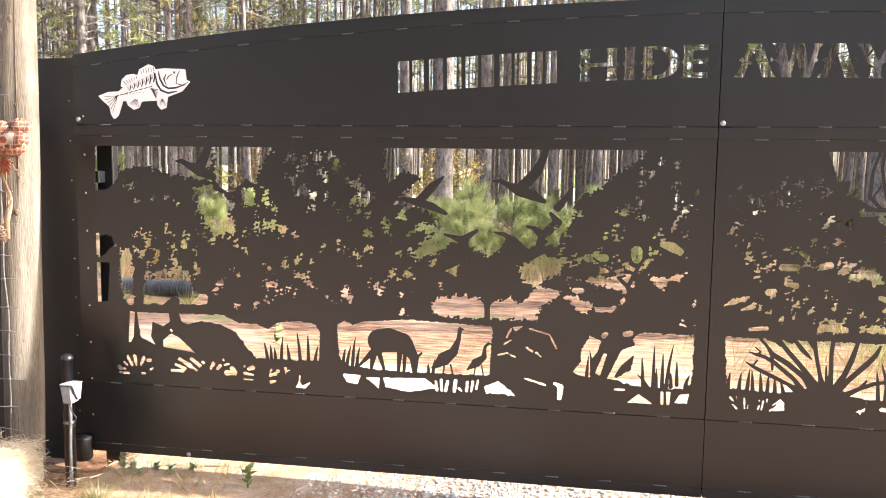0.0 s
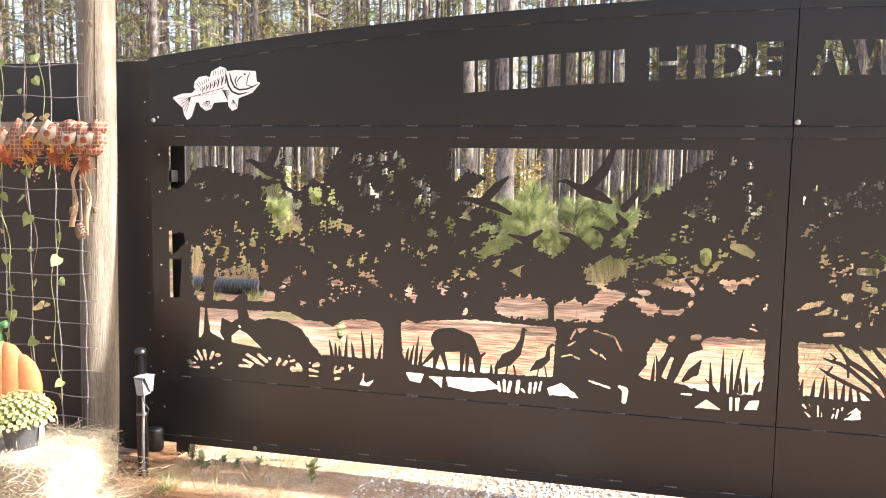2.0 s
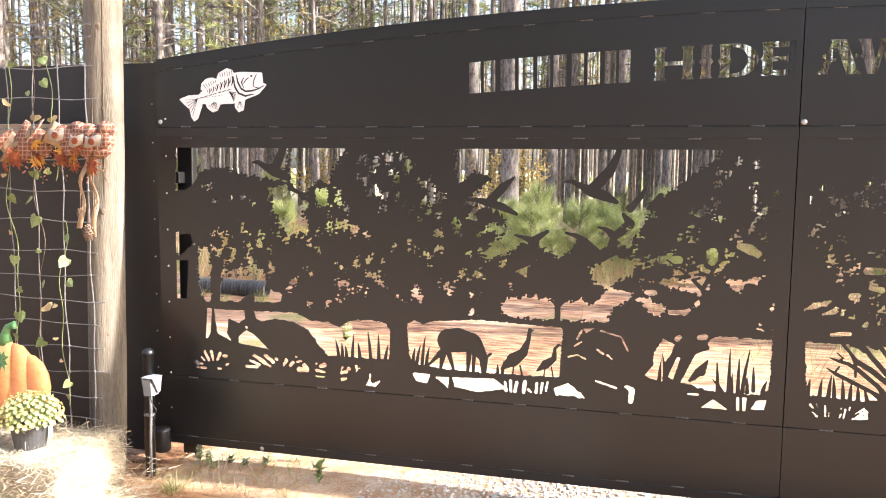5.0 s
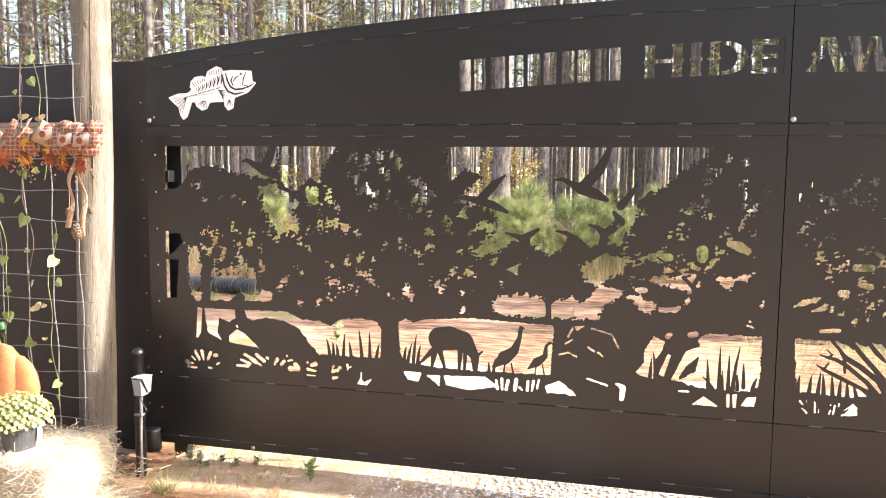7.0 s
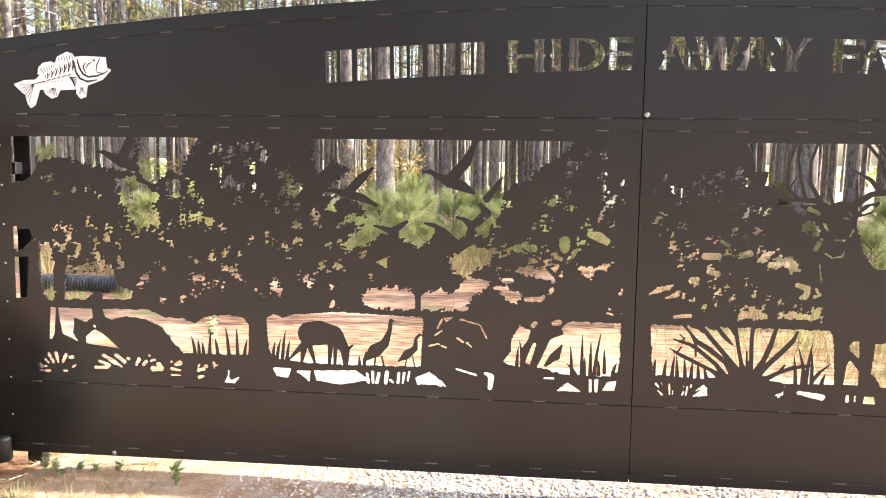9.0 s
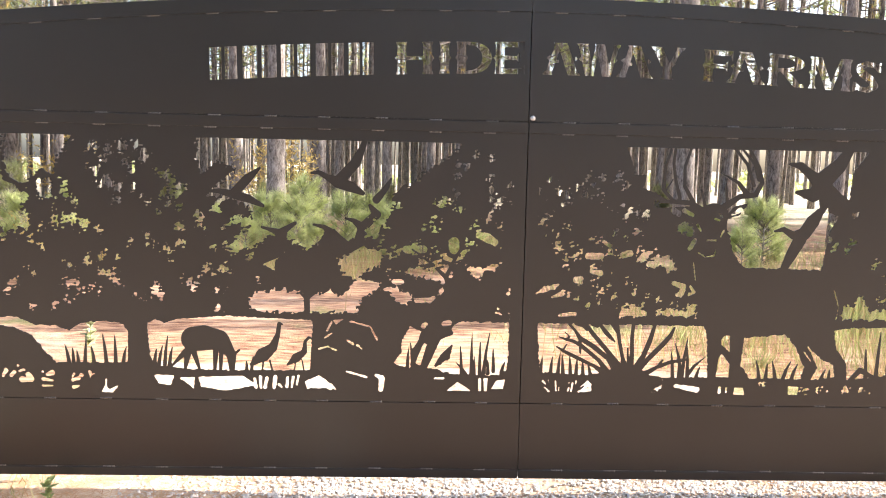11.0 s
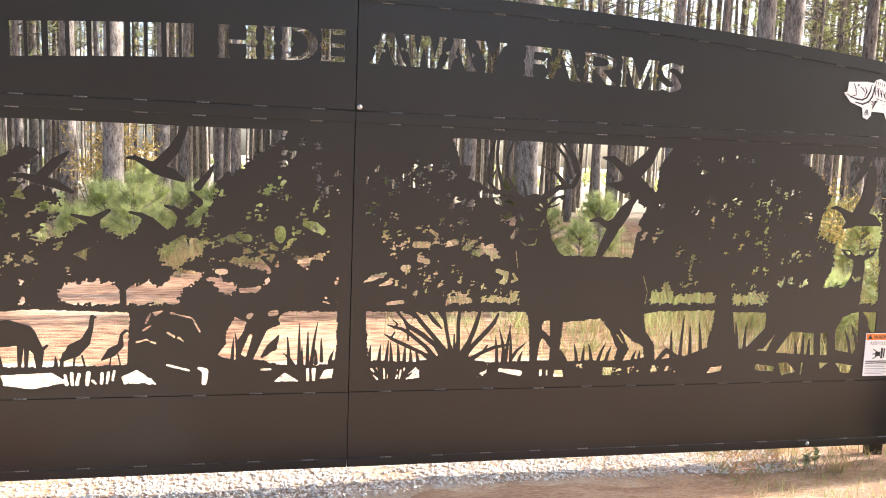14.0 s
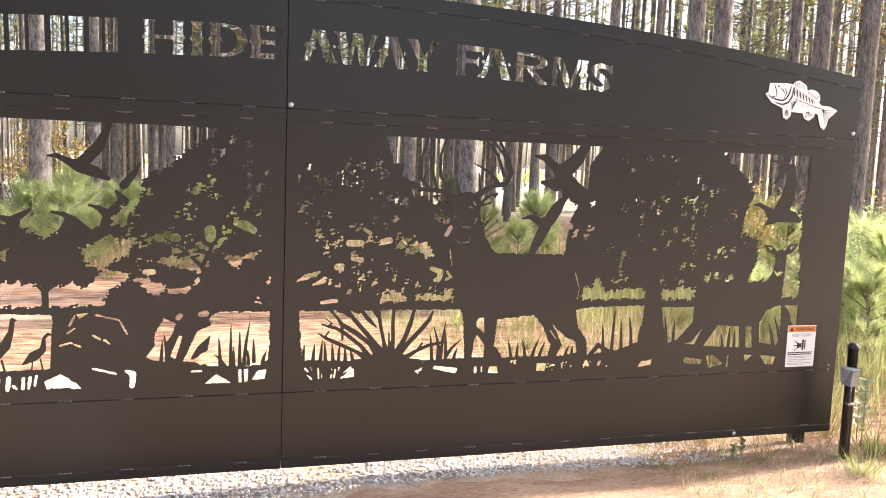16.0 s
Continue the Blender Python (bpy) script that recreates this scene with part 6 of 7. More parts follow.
# unseen pines added behind the eye to keep open sky off the gate's front
back, back_leaf = Shape(), Shape()
for i in range(90):
    x, y = random.uniform(-32, 22), random.uniform(-26, -13)
    w, h = random.uniform(0.1, 0.2), random.uniform(13, 18)
    back.tube([(x, y, -0.2), (x + random.uniform(-0.2, 0.2), y, h * 0.5), (x + random.uniform(-0.4, 0.4), y, h)], [w, w * 0.8, w * 0.2], 7, False)
    for _ in range(45):
        q = Vector((x + random.gauss(0, 1.3), y + random.gauss(0, 1.3), h * random.uniform(0.12, 1.0)))
        needle_tuft(back_leaf, q, (random.gauss(0, 1), random.gauss(0, 1), 0.3), 0.8, 7, 0.16)
solo("roadside_trunks", back, BARK, "unseen pine trunks added behind the eye to shade the gate", "woods", kind="stuff")
solo("roadside_crowns", back_leaf, NEEDLE, "unseen green pine crowns added behind the eye to shade the gate", "woods", kind="stuff")


# ---- undergrowth ----
def young_pine(h, spread_m, leafage, label):
    t = thing("young_pine", label, "young pine", group="young pines in the undergrowth")
    stem, needles = Shape(), Shape()
    stem.tube([(0, 0, -0.05), (0.02, 0.01, h * 0.5), (0, 0, h * 0.95)], [0.022, 0.015, 0.006], 6)
    for i in range(int(58 * h)):
        z = h * random.uniform(0.12, 1.0)
        a, reach = random.uniform(0, 6.28), spread_m * (1.05 - 0.55 * z / h) * random.uniform(0.5, 1.0)
        p = Vector((0, 0, z * 0.85))
        tip = Vector((math.cos(a) * reach, math.sin(a) * reach, z + reach * 0.35))
        stem.tube([p, p.lerp(tip, 0.6), tip], [0.008, 0.006, 0.003], 4)
        for _ in range(5):
            q = p.lerp(tip, random.uniform(0.45, 1.02))
            needle_tuft(needles, q, (tip - p).normalized() + Vector((0, 0, 0.5)), 0.20, 22, 0.0055, 0.95)
    part("stem", stem, BARK, t)
    part("foliage", needles, leafage, t)
    return t


def shrub(h, w, leafage, label, leaf_size=0.05):
    t = thing("shrub", label, "shrub", group="shrubs behind the gate")
    stem, leaves = Shape(), Shape()
    for i in range(16):
        a, lean = random.uniform(0, 6.28), random.uniform(0.1, 1.0) * w
        tip = Vector((math.cos(a) * lean, math.sin(a) * lean, h * random.uniform(0.55, 1.0)))
        mid = tip * 0.5 + Vector((0, 0, h * 0.12))
        stem.tube([(0, 0, -0.03), mid, tip], [0.008, 0.006, 0.002], 4)
        for _ in range(60):
            k = random.uniform(0.2, 1.05)
            q = mid.lerp(tip, (k - 0.5) * 2) if k > 0.5 else Vector((0, 0, 0)).lerp(mid, k * 2)
            q = q + Vector((random.gauss(0, 0.06), random.gauss(0, 0.06), random.gauss(0, 0.06)))
            leaves.blade(q, q + Vector((random.gauss(0, 1), random.gauss(0, 1), random.gauss(0.2, 0.8))).normalized() * leaf_size * random.uniform(0.7, 1.4), leaf_size * 0.4, steps=2)
    part("stem", stem, BARK, t)
    part("foliage", leaves, leafage, t)
    return t


def tuft(h, w, n, mat, label):
    s = Shape()
    for _ in range(n):
        a, r = random.uniform(0, 6.28), abs(random.gauss(0, 0.35)) * w
        b = Vector((math.cos(a) * r, math.sin(a) * r, -0.01))
        lean = random.uniform(0.1, 0.7) * h
        tip = b + Vector((math.cos(a) * lean, math.sin(a) * lean, h * random.uniform(0.5, 1.0)))
        s.blade(b, tip, random.uniform(0.005, 0.010), sag=0.15 * lean, steps=3)
    return solo("grass_tuft", s, mat, label, "grass", group="grass tufts by the gate")


def spread_out(first, spots, lift=0.0):
    """Sets the first of a kind at the first spot and copies at the rest."""
    for i, (x, y, size) in enumerate(spots):
        m = pose(x, y, height(x, y) + lift, 0, 0, random.uniform(0, 360))
        t = copy_thing(first, m) if i else first
        t.matrix_basis = m
        t.scale = (size, size, size * random.uniform(0.9, 1.1))


bright = young_pine(1.15, 0.55, YOUNG, "bushy young pine with long bright green needles")
spread_out(bright, [(-2.3, 8.3, 0.85), (-1.6, 8.8, 0.9), (-3.0, 8.0, 0.62), (-0.9, 8.6, 0.85), (-1.9, 7.6, 0.6), (-0.3, 9.6, 0.95), (-7.3, 10.2, 0.85), (-6.7, 10.9, 0.95), (-2.5, 10.5, 1.0), (-7.6, 9.4, 0.75), (-1.3, 9.6, 0.95), (-2.9, 9.4, 0.9), (-0.4, 8.1, 0.7), (0.3, 8.7, 0.8), (-3.6, 9.2, 0.7), (-6.1, 7.4, 0.55), (-5.4, 7.7, 0.5),
                    (3.3, 6.8, 0.45), (4.0, 7.2, 0.6), (2.5, 7.9, 0.5), (5.6, 5.4, 0.9), (6.4, 6.3, 1.0), (4.9, 8.6, 0.95), (7.5, 4.4, 1.0), (6.1, 3.4, 0.85), (3.7, 7.9, 0.85), (5.0, 6.2, 0.75), (4.9, 1.6, 0.75), (5.5, 2.0, 0.9), (4.5, 2.5, 0.6), (8.4, 6.8, 0.85), (9.2, 8.4, 0.95), (7.4, 8.4, 0.85), (10.4, 9.8, 1.0)])
dull = young_pine(1.3, 0.5, NEEDLE, "young pine with dull green needles")
spread_out(dull, [(-5.0, 12, 0.8), (-8.6, 12.5, 1.1), (1.6, 11.5, 0.6), (0.4, 12.3, 0.5), (-10.5, 12, 1.2), (3.0, 12.8, 0.6), (6.5, 12, 0.6), (9.6, 8.6, 0.7), (8.8, 10.2, 0.7), (-3.8, 14, 0.8), (11.5, 11, 0.6), (-12.6, 15, 1.4), (-6.3, 15, 1.2), (5.2, 15, 0.8), (2.2, 16, 0.8), (-1.2, 15.5, 0.7)])
gold = shrub(1.5, 0.7, AUTUMN, "yellowing autumn shrub with small leaves", 0.06)
spread_out(gold, [(-4.0, 14.2, 1.3), (-6.6, 6.9, 0.6), (5.1, 4.7, 0.7), (7.2, 8.0, 1.0), (-9.5, 17, 1.8), (5.6, 3.0, 0.6), (10.5, 6.5, 1.0), (-3.5, 15.0, 1.6), (-6.3, 6.6, 0.62), (-5.5, 6.9, 0.55), (-4.8, 7.3, 0.5), (7.6, 6.6, 0.8), (8.8, 7.6, 0.9), (9.6, 9.4, 1.0), (6.4, 7.6, 0.7)])
green = shrub(1.1, 0.6, LEAF, "leafy green shrub beside the gate end", 0.038)
spread_out(green, [(4.9, 1.9, 0.7), (5.5, 2.4, 1.15), (4.2, 2.7, 0.8), (6.4, 1.6, 1.1), (-5.8, 6.2, 0.5), (6.9, 3.0, 1.3), (8.0, 2.4, 1.3), (9.0, 4.0, 1.5), (5.3, 3.6, 0.9)])
lush = tuft(0.42, 0.22, 110, GRASS, "tuft of green grass growing by the gate")
spread_out(lush, [(3.7, 3.9, 1.2), (3.3, 3.6, 1.0), (4.3, 3.5, 1.1), (2.9, 4.4, 0.9), (3.55, 0.5, 0.8), (3.9, 1.4, 0.9), (3.2, 1.2, 0.6), (4.5, 1.0, 0.9), (4.0, -0.1, 0.6), (3.45, -0.45, 0.5), (3.75, -0.7, 0.7), (2.75, 0.6, 0.5),
                  (-2.78, -0.36, 0.3), (-5.3, 4.4, 0.5), (-5.7, 4.5, 0.6), (-4.9, 4.6, 0.5), (2.3, 2.6, 0.45), (2.0, 3.6, 0.5), (1.4, 5.0, 0.5), (4.9, 4.6, 1.1), (2.95, -0.42, 0.45), (3.3, -0.15, 0.5)])
dry = tuft(0.5, 0.25, 100, DRYGRASS, "tuft of dry straw-coloured grass")
spread_out(dry, [(4.2, 4.3, 1.3), (3.5, 4.6, 1.1), (4.9, 3.9, 1.2), (2.6, 3.4, 0.6), (3.1, 2.2, 0.7), (3.75, 2.0, 0.9), (2.45, 0.25, 0.35), (3.3, 0.2, 0.6), (4.3, 0.3, 0.8), (-5.9, 6.3, 1.0), (-5.2, 6.5, 1.1), (-1.5, 7.0, 0.8), (-0.2, 8.0, 0.9), (0.6, 9.0, 0.9),
                 (1.5, 8.4, 0.8), (5.6, 4.1, 1.2), (2.6, -0.1, 0.3), (3.6, -0.3, 0.5), (-6.6, 6.0, 0.9), (5.0, 5.6, 1.3), (2.0, 9.4, 0.9)])


for nm, mat, count, label in (("tall_grass", GRASS, 22000, "tall pale green grass and weeds under the pines"), ("tall_dry_grass", DRYGRASS, 18000, "tall straw-coloured grass under the pines")):
    tg = Shape()
    for i in range(count):
        k = random.random()
        if k < 0.38:
            x, y = random.gauss(4.6, 1.7), random.gauss(4.6, 1.6)
        elif k < 0.60:
            x, y = random.gauss(8.2, 1.8), random.gauss(7.5, 2.0)
        elif k < 0.72:
            x, y = random.gauss(4.6, 0.8), random.gauss(1.2, 0.9)
        else:
            x = random.uniform(-8, 3)
            y = random.uniform(6.5, 10.5) + 0.9 * max(0.0, x + 1.5)
        if (x < 3.3 and y < 2.4) or noise.noise(Vector((x * 0.9, y * 0.9, 7))) < random.uniform(-0.5, 0.1):
            continue
        h = random.uniform(0.15, 0.55) * (1.25 if x < 3 else 1.0)
        a, lean = random.uniform(0, 6.28), random.uniform(0.1, 0.6) * h
        z = height(x, y) - 0.01
        tg.blade((x, y, z), (x + math.cos(a) * lean, y + math.sin(a) * lean, z + h), random.uniform(0.003, 0.008), sag=0.1 * lean, steps=3)
    solo(nm, tg, mat, label, "grass", kind="stuff")


# ---- corrugated drain pipe lying in the grass ----
c = thing("drain_pipe", "black corrugated plastic drain pipe lying on the ground", "pipe", (-6.15, 5.2, 0.0), -3)
prof = []
n = 27
for i in range(n + 1):
    prof += [(0.080, i * 0.039), (0.100, i * 0.039 + 0.009), (0.100, i * 0.039 + 0.020), (0.080, i * 0.039 + 0.029)]
body = Shape().lathe(prof + [(0.074, n * 0.039 + 0.029), (0.074, 0.0), (0.084, 0.0)], 24)
turn = Matrix.Rotation(radians(90), 3, "Y")
body.v = [tuple(turn @ Vector(v) + Vector((0, 0, 0.098))) for v in body.v]
part("tube", body, PIPE, c, smooth=False)


# ---- sensor posts ----
def sensor_post(x, y, side):
    t = thing("sensor_post", "black round steel post carrying a grey gate sensor box", "post", (x, y, 0), group="sensor posts")
    part("pole", Shape().lathe([(0.027, -0.05), (0.027, 0.632), (0.030, 0.632), (0.030, 0.642), (0.026, 0.654), (0.014, 0.663), (0.0005, 0.666)], 20), BLACK, t, smooth=True)
    bx = 0.036 * side
    box = part("sensor_box", Shape().put(
        [(bx - 0.021, -0.06, 0.435), (bx + 0.020, -0.06, 0.435), (bx + 0.020, 0.0, 0.435), (bx - 0.021, 0.0, 0.435),
         (bx - 0.025, -0.075, 0.522), (bx + 0.024, -0.075, 0.522), (bx + 0.024, 0.0, 0.529), (bx - 0.025, 0.0, 0.529)],
        [(3, 2, 1, 0), (4, 5, 6, 7), (0, 1, 5, 4), (1, 2, 6, 5), (2, 3, 7, 6), (3, 0, 4, 7)]), GREY_BOX, t, "grey plastic sensor box")
    part("hood", Shape().box((bx + 0.008 * side, -0.038, 0.530), (0.068, 0.085, 0.005), 0.0015), GREY_BOX, box)
    part("cheek", Shape().put([(bx + 0.041 * side, -0.078, 0.529), (bx + 0.041 * side, 0.0, 0.529), (bx + 0.031 * side, 0.0, 0.447), (bx + 0.031 * side, -0.02, 0.447),
                               (bx + 0.038 * side, -0.078, 0.529), (bx + 0.038 * side, 0.0, 0.529), (bx + 0.028 * side, 0.0, 0.447), (bx + 0.028 * side, -0.02, 0.447)],
                              [(0, 1, 2, 3), (7, 6, 5, 4), (0, 4, 5, 1), (1, 5, 6, 2), (2, 6, 7, 3), (3, 7, 4, 0)]), GREY_BOX, box)
    part("conduit", Shape().tube([(bx * 0.9, -0.035, 0.436), (bx * 0.9, -0.035, 0.36), (bx * 0.7, -0.034, 0.2), (bx * 0.7, -0.034, -0.05)], 0.0085, 10), CONDUIT if side > 0 else BLACK, t, smooth=True)
    part("clamp", Shape().box((bx * 0.5, -0.026, 0.33), (0.045, 0.034, 0.012), 0.002), ZINC, t)
    part("cable", Shape().tube([(bx, -0.05, 0.455), (bx + 0.03 * side, -0.07, 0.40), (bx + 0.045 * side, -0.06, 0.37), (bx + 0.02 * side, -0.05, 0.31)], 0.003, 6), INK, t)
    return t


sensor_post(-3.022, -0.20, 1)
sensor_post(3.08, -0.16, -1)


# ---- timber post, rail and woven wire ----
PX, PY = -3.333, -0.13
tp = thing("timber_post", "round pale treated-pine fence post with knots and cracks", "fence post", (PX, PY, 0))
tp.matrix_basis = pose(PX, PY, 0, 0, 1.6, 0)
pv = Shape()
seg = 28
for i in range(25):
    z = -0.2 + i * 0.13
    for k in range(seg):
        a = 2 * math.pi * k / seg
        r = 0.090 + 0.003 * math.sin(3 * a + z * 1.3) + 0.002 * math.sin(7 * a - z * 3) + 0.0025 * math.sin(z * 4 + a)
        pv.v.append((r * math.cos(a) + 0.004 * math.sin(z * 1.7), r * math.sin(a), z))
pv.f = [(i * seg + k, i * seg + (k + 1) % seg, (i + 1) * seg + (k + 1) % seg, (i + 1) * seg + k) for i in range(24) for k in range(seg)] + [tuple(range(24 * seg, 25 * seg))]
part("shaft", pv, POSTWOOD, tp, smooth=True)
for a, z, r in ((-75, 2.26, 0.014), (-62, 1.35, 0.012), (-100, 1.02, 0.013), (-50, 0.72, 0.011), (-110, 1.95, 0.010), (-60, 1.86, 0.008)):
    m = pose(0.0885 * math.cos(radians(a)), 0.0885 * math.sin(radians(a)), z, 90, 0, a + 90)
    k = Shape().lathe([(0.0005, 0.0022), (r * 0.5, 0.0018), (r, 0.0004), (r * 1.1, -0.003)], 12)
    k.v = [tuple(m @ Vector((v[0], v[1] * 1.3, v[2]))) for v in k.v]
    part("knot", k, KNOT, tp, smooth=True)
for a, z0, z1 in ((-70, 0.2, 1.0), (-95, 1.2, 2.3), (-58, 1.4, 2.6), (-115, 0.4, 1.6)):
    pts = [(0.0895 * math.cos(radians(a + 2 * math.sin(z * 5))), 0.0895 * math.sin(radians(a + 2 * math.sin(z * 5))), z) for z in np.linspace(z0, z1, 9)]
    part("crack", Shape().tube(pts, [0.0004] + [0.0022] * 7 + [0.0004], 4), KNOT, tp)

stub = thing("timber_stake", "short weathered brown timber stake in the grass", "stake", (3.42, -0.62, 0))
part("shaft", Shape().lathe([(0.05, -0.05), (0.05, 0.2), (0.045, 0.23), (0.001, 0.235)], 14), DEADWOOD, stub, smooth=True)

rl = thing("fence_rail", "weathered horizontal timber rail behind the wire", "fence rail", (-4.5, -0.155, 1.745))
part("board", Shape().box((0, 0, 0), (2.15, 0.03, 0.085), 0.004), PLANK, rl)

WY = -0.25
wf = thing("wire_fence", "galvanised woven wire fence stapled to the timber post", "wire fence", (0, WY, 0))


def wobble(seed, t, amp=0.006):
    return amp * (math.sin(t * 7.1 + seed * 1.7) + 0.6 * math.sin(t * 15.3 + seed * 2.9))


ROWS_Z = [0.16 + 0.123 * i for i in range(9)] + [1.30 + 0.152 * i for i in range(6)]
COLS_X = [-3.30 - 0.156 * i for i in range(14)]
for i, z in enumerate(ROWS_Z):
    end = -3.22 - 0.02 * (i % 3)
    part("line_wire", Shape().tube([(x, wobble(i, x, 0.003), z + wobble(i, x)) for x in np.linspace(-5.4, end, 60)], 0.0026, 5), WIRE, wf)
for i, x in enumerate(COLS_X):
    part("stay_wire", Shape().tube([(x + wobble(i + 20, z, 0.007), 0.003 + wobble(i, z, 0.003), z) for z in np.linspace(0.12, 2.08, 50)], 0.0029, 5), WIRE, wf)
kn = Shape().box((0, 0, 0), (0.014, 0.009, 0.010), 0.002)
KNOTWIRE = mesh_of("wire_knot", kn.v, kn.f, WIRE)
for i, z in enumerate(ROWS_Z):
    for j, x in enumerate(COLS_X):
        share("wire_knot", KNOTWIRE, wf, pose(x + wobble(j + 20, z, 0.007), 0.001, z + wobble(i, x), 0, random.uniform(-15, 15), 0))
for z in (2.20, 2.26):
    bw = thing("barbed_wire", "twisted barbed wire strand wrapped on the post", "barbed wire", (0, WY, z), group="barbed wire strands")
    for ph in (0, math.pi):
        part("strand", Shape().tube([(x, 0.003 * math.cos(x * 90 + ph), 0.003 * math.sin(x * 90 + ph) + 0.008 * math.sin(x * 3)) for x in np.linspace(-5.3, -3.26, 260)], 0.0018, 4), WIRE, bw)
    for x in (-3.55, -3.68, -3.95, -4.2):
        part("barb", Shape().tube([(x - 0.01, 0, 0.016), (x, -0.006, 0), (x + 0.01, 0, -0.016)], 0.0015, 4), WIRE, bw)

# ---- climbing vine on the wire ----
vine = thing("climbing_vine", "thin climbing vine with pale green leaves on the wire fence", "vine", (0, WY - 0.008, 0))
leaf = Shape()
outline = [(0, 0), (0.02, -0.008), (0.03, 0.008), (0.024, 0.03), (0, 0.06), (-0.024, 0.03), (-0.03, 0.008), (-0.02, -0.008)]
leaf.v = [(x, 0.006 * abs(x) / 0.03 - 0.0006, z) for x, z in outline] + [(0, 0, 0.02)] + [(x, 0.006 * abs(x) / 0.03 + 0.0006, z) for x, z in outline] + [(0, 0.0012, 0.02)]
leaf.f = [(8, (i + 1) % 8, i) for i in range(8)] + [(17, 9 + i, 9 + (i + 1) % 8) for i in range(8)] + [(i, (i + 1) % 8, 9 + (i + 1) % 8, 9 + i) for i in range(8)]
VLEAF = mesh_of("leaf", leaf.v, leaf.f, LEAF)
DRYLEAF = mesh_of("leaf", leaf.v, leaf.f, DRYGRASS)
for i, (x, z0, z1) in enumerate(((-3.46, 0.35, 1.3), (-3.60, 0.2, 2.15), (-3.75, 0.25, 2.1), (-3.93, 0.2, 1.6), (-3.5, 1.5, 2.2), (-4.15, 0.3, 2.1))):
    pts = [(x + 0.022 * math.sin(z * 6 + i) + 0.012 * math.sin(z * 17), 0.008 * math.sin(z * 11 + i), z) for z in np.linspace(z0, z1, 40)]
    part("stem", Shape().tube(pts, 0.0022, 4), KNOT if i % 2 else LEAF, vine)
    z = z0 + 0.05
    while z < z1:
        s = random.uniform(0.45, 1.15)
        dead = random.random() < 0.35
        m = pose(x + 0.022 * math.sin(z * 6 + i) + random.uniform(-0.035, 0.035), -0.006, z, random.uniform(-30, 40), random.uniform(110, 250), random.uniform(-50, 50)) @ Matrix.Diagonal((s, s, s * (0.5 if dead else 1), 1))
        share("leaf", DRYLEAF if dead else VLEAF, vine, m)
        z += random.uniform(0.07, 0.2)

# ---- autumn garland on the rail ----
gl = thing("autumn_garland", "autumn garland of plaid ribbon, maple leaves and berries on the fence", "garland", (0.05, WY - 0.02, 1.70))


def ribbon(path, width, mat, name="ribbon", label=""):
    """A band with thickness along a path of (point, across) pairs."""
    s = Shape()
    for p, across in path:
        p, across = Vector(p), Vector(across).normalized() * width / 2
        s.v += [tuple(p - across), tuple(p + across)]
    n = len(path)
    off = Vector((0, 0.0016, 0.0008))
    s.v += [tuple(Vector(v) + off) for v in s.v]
    for i in range(n - 1):
        a = 2 * i
        s.f += [(a, a + 1, a + 3, a + 2), (2 * n + a + 2, 2 * n + a + 3, 2 * n + a + 1, 2 * n + a), (a, a + 2, 2 * n + a + 2, 2 * n + a), (a + 3, a + 1, 2 * n + a + 1, 2 * n + a + 3)]
    return part(name, s, mat, gl, label, smooth=True)


def plaid(name, ground, stripe, light, pitch):
    m = bpy.data.materials.new(name)
    m.use_nodes = True
    n, l = m.node_tree.nodes, m.node_tree.links
    tc = n.new("ShaderNodeTexCoord")
    col = None
    for axis, c, s in (("X", stripe, pitch), ("Z", stripe, pitch), ("X", light, pitch * 0.5), ("Z", light, pitch * 0.5)):
        w, r, mx = n.new("ShaderNodeTexWave"), n.new("ShaderNodeValToRGB"), n.new("ShaderNodeMix")
        w.bands_direction, w.inputs["Scale"].default_value, w.inputs["Distortion"].default_value = axis, s, 2.2
        l.new(tc.outputs["Object"], w.inputs[0])
        r.color_ramp.elements[0].position, r.color_ramp.elements[1].position = (0.55, 0.7) if c is stripe else (0.91, 0.96)
        l.new(w.outputs[1], r.inputs[0])
        mx.data_type = "RGBA"
        mx.inputs[7].default_value = (*c, 1)
        l.new(r.outputs[0], mx.inputs[0])
        if col:
            l.new(col, mx.inputs[6])
        else:
            mx.inputs[6].default_value = (*ground, 1)
        col = mx.outputs[2]
    l.new(col, n["Principled BSDF"].inputs["Base Color"])
    n["Principled BSDF"].inputs["Roughness"].default_value = 0.75
    return m


PLAID = plaid("rust_plaid_ribbon", (0.15, 0.040, 0.020), (0.24, 0.090, 0.050), (0.36, 0.27, 0.20), 30.0)


def pouf(cx, cz, r, mat, seed):
    """A gathered puff of ribbon with deep folds."""
    s = Shape()
    u, v = 26, 12
    for i in range(v + 1):
        ph = math.pi * i / v
        for k in range(u):
            th = 2 * math.pi * k / u
            fold = 1 + 0.26 * math.sin(4 * th + seed + 2.5 * math.cos(ph)) * math.sin(ph) + 0.10 * math.sin(9 * th - seed + 3 * math.cos(ph))
            s.v.append((cx + r * fold * math.sin(ph) * math.cos(th) * 1.15, -0.065 - 0.6 * r * fold * math.sin(ph) * math.sin(th) + 0.02, cz + 0.82 * r * math.cos(ph) * (1 + 0.1 * math.sin(3 * th + seed))))
    s.f = [(i * u + k, i * u + (k + 1) % u, (i + 1) * u + (k + 1) % u, (i + 1) * u + k) for i in range(v) for k in range(u)]
    return part("ribbon_pouf", s, mat, gl, smooth=True)


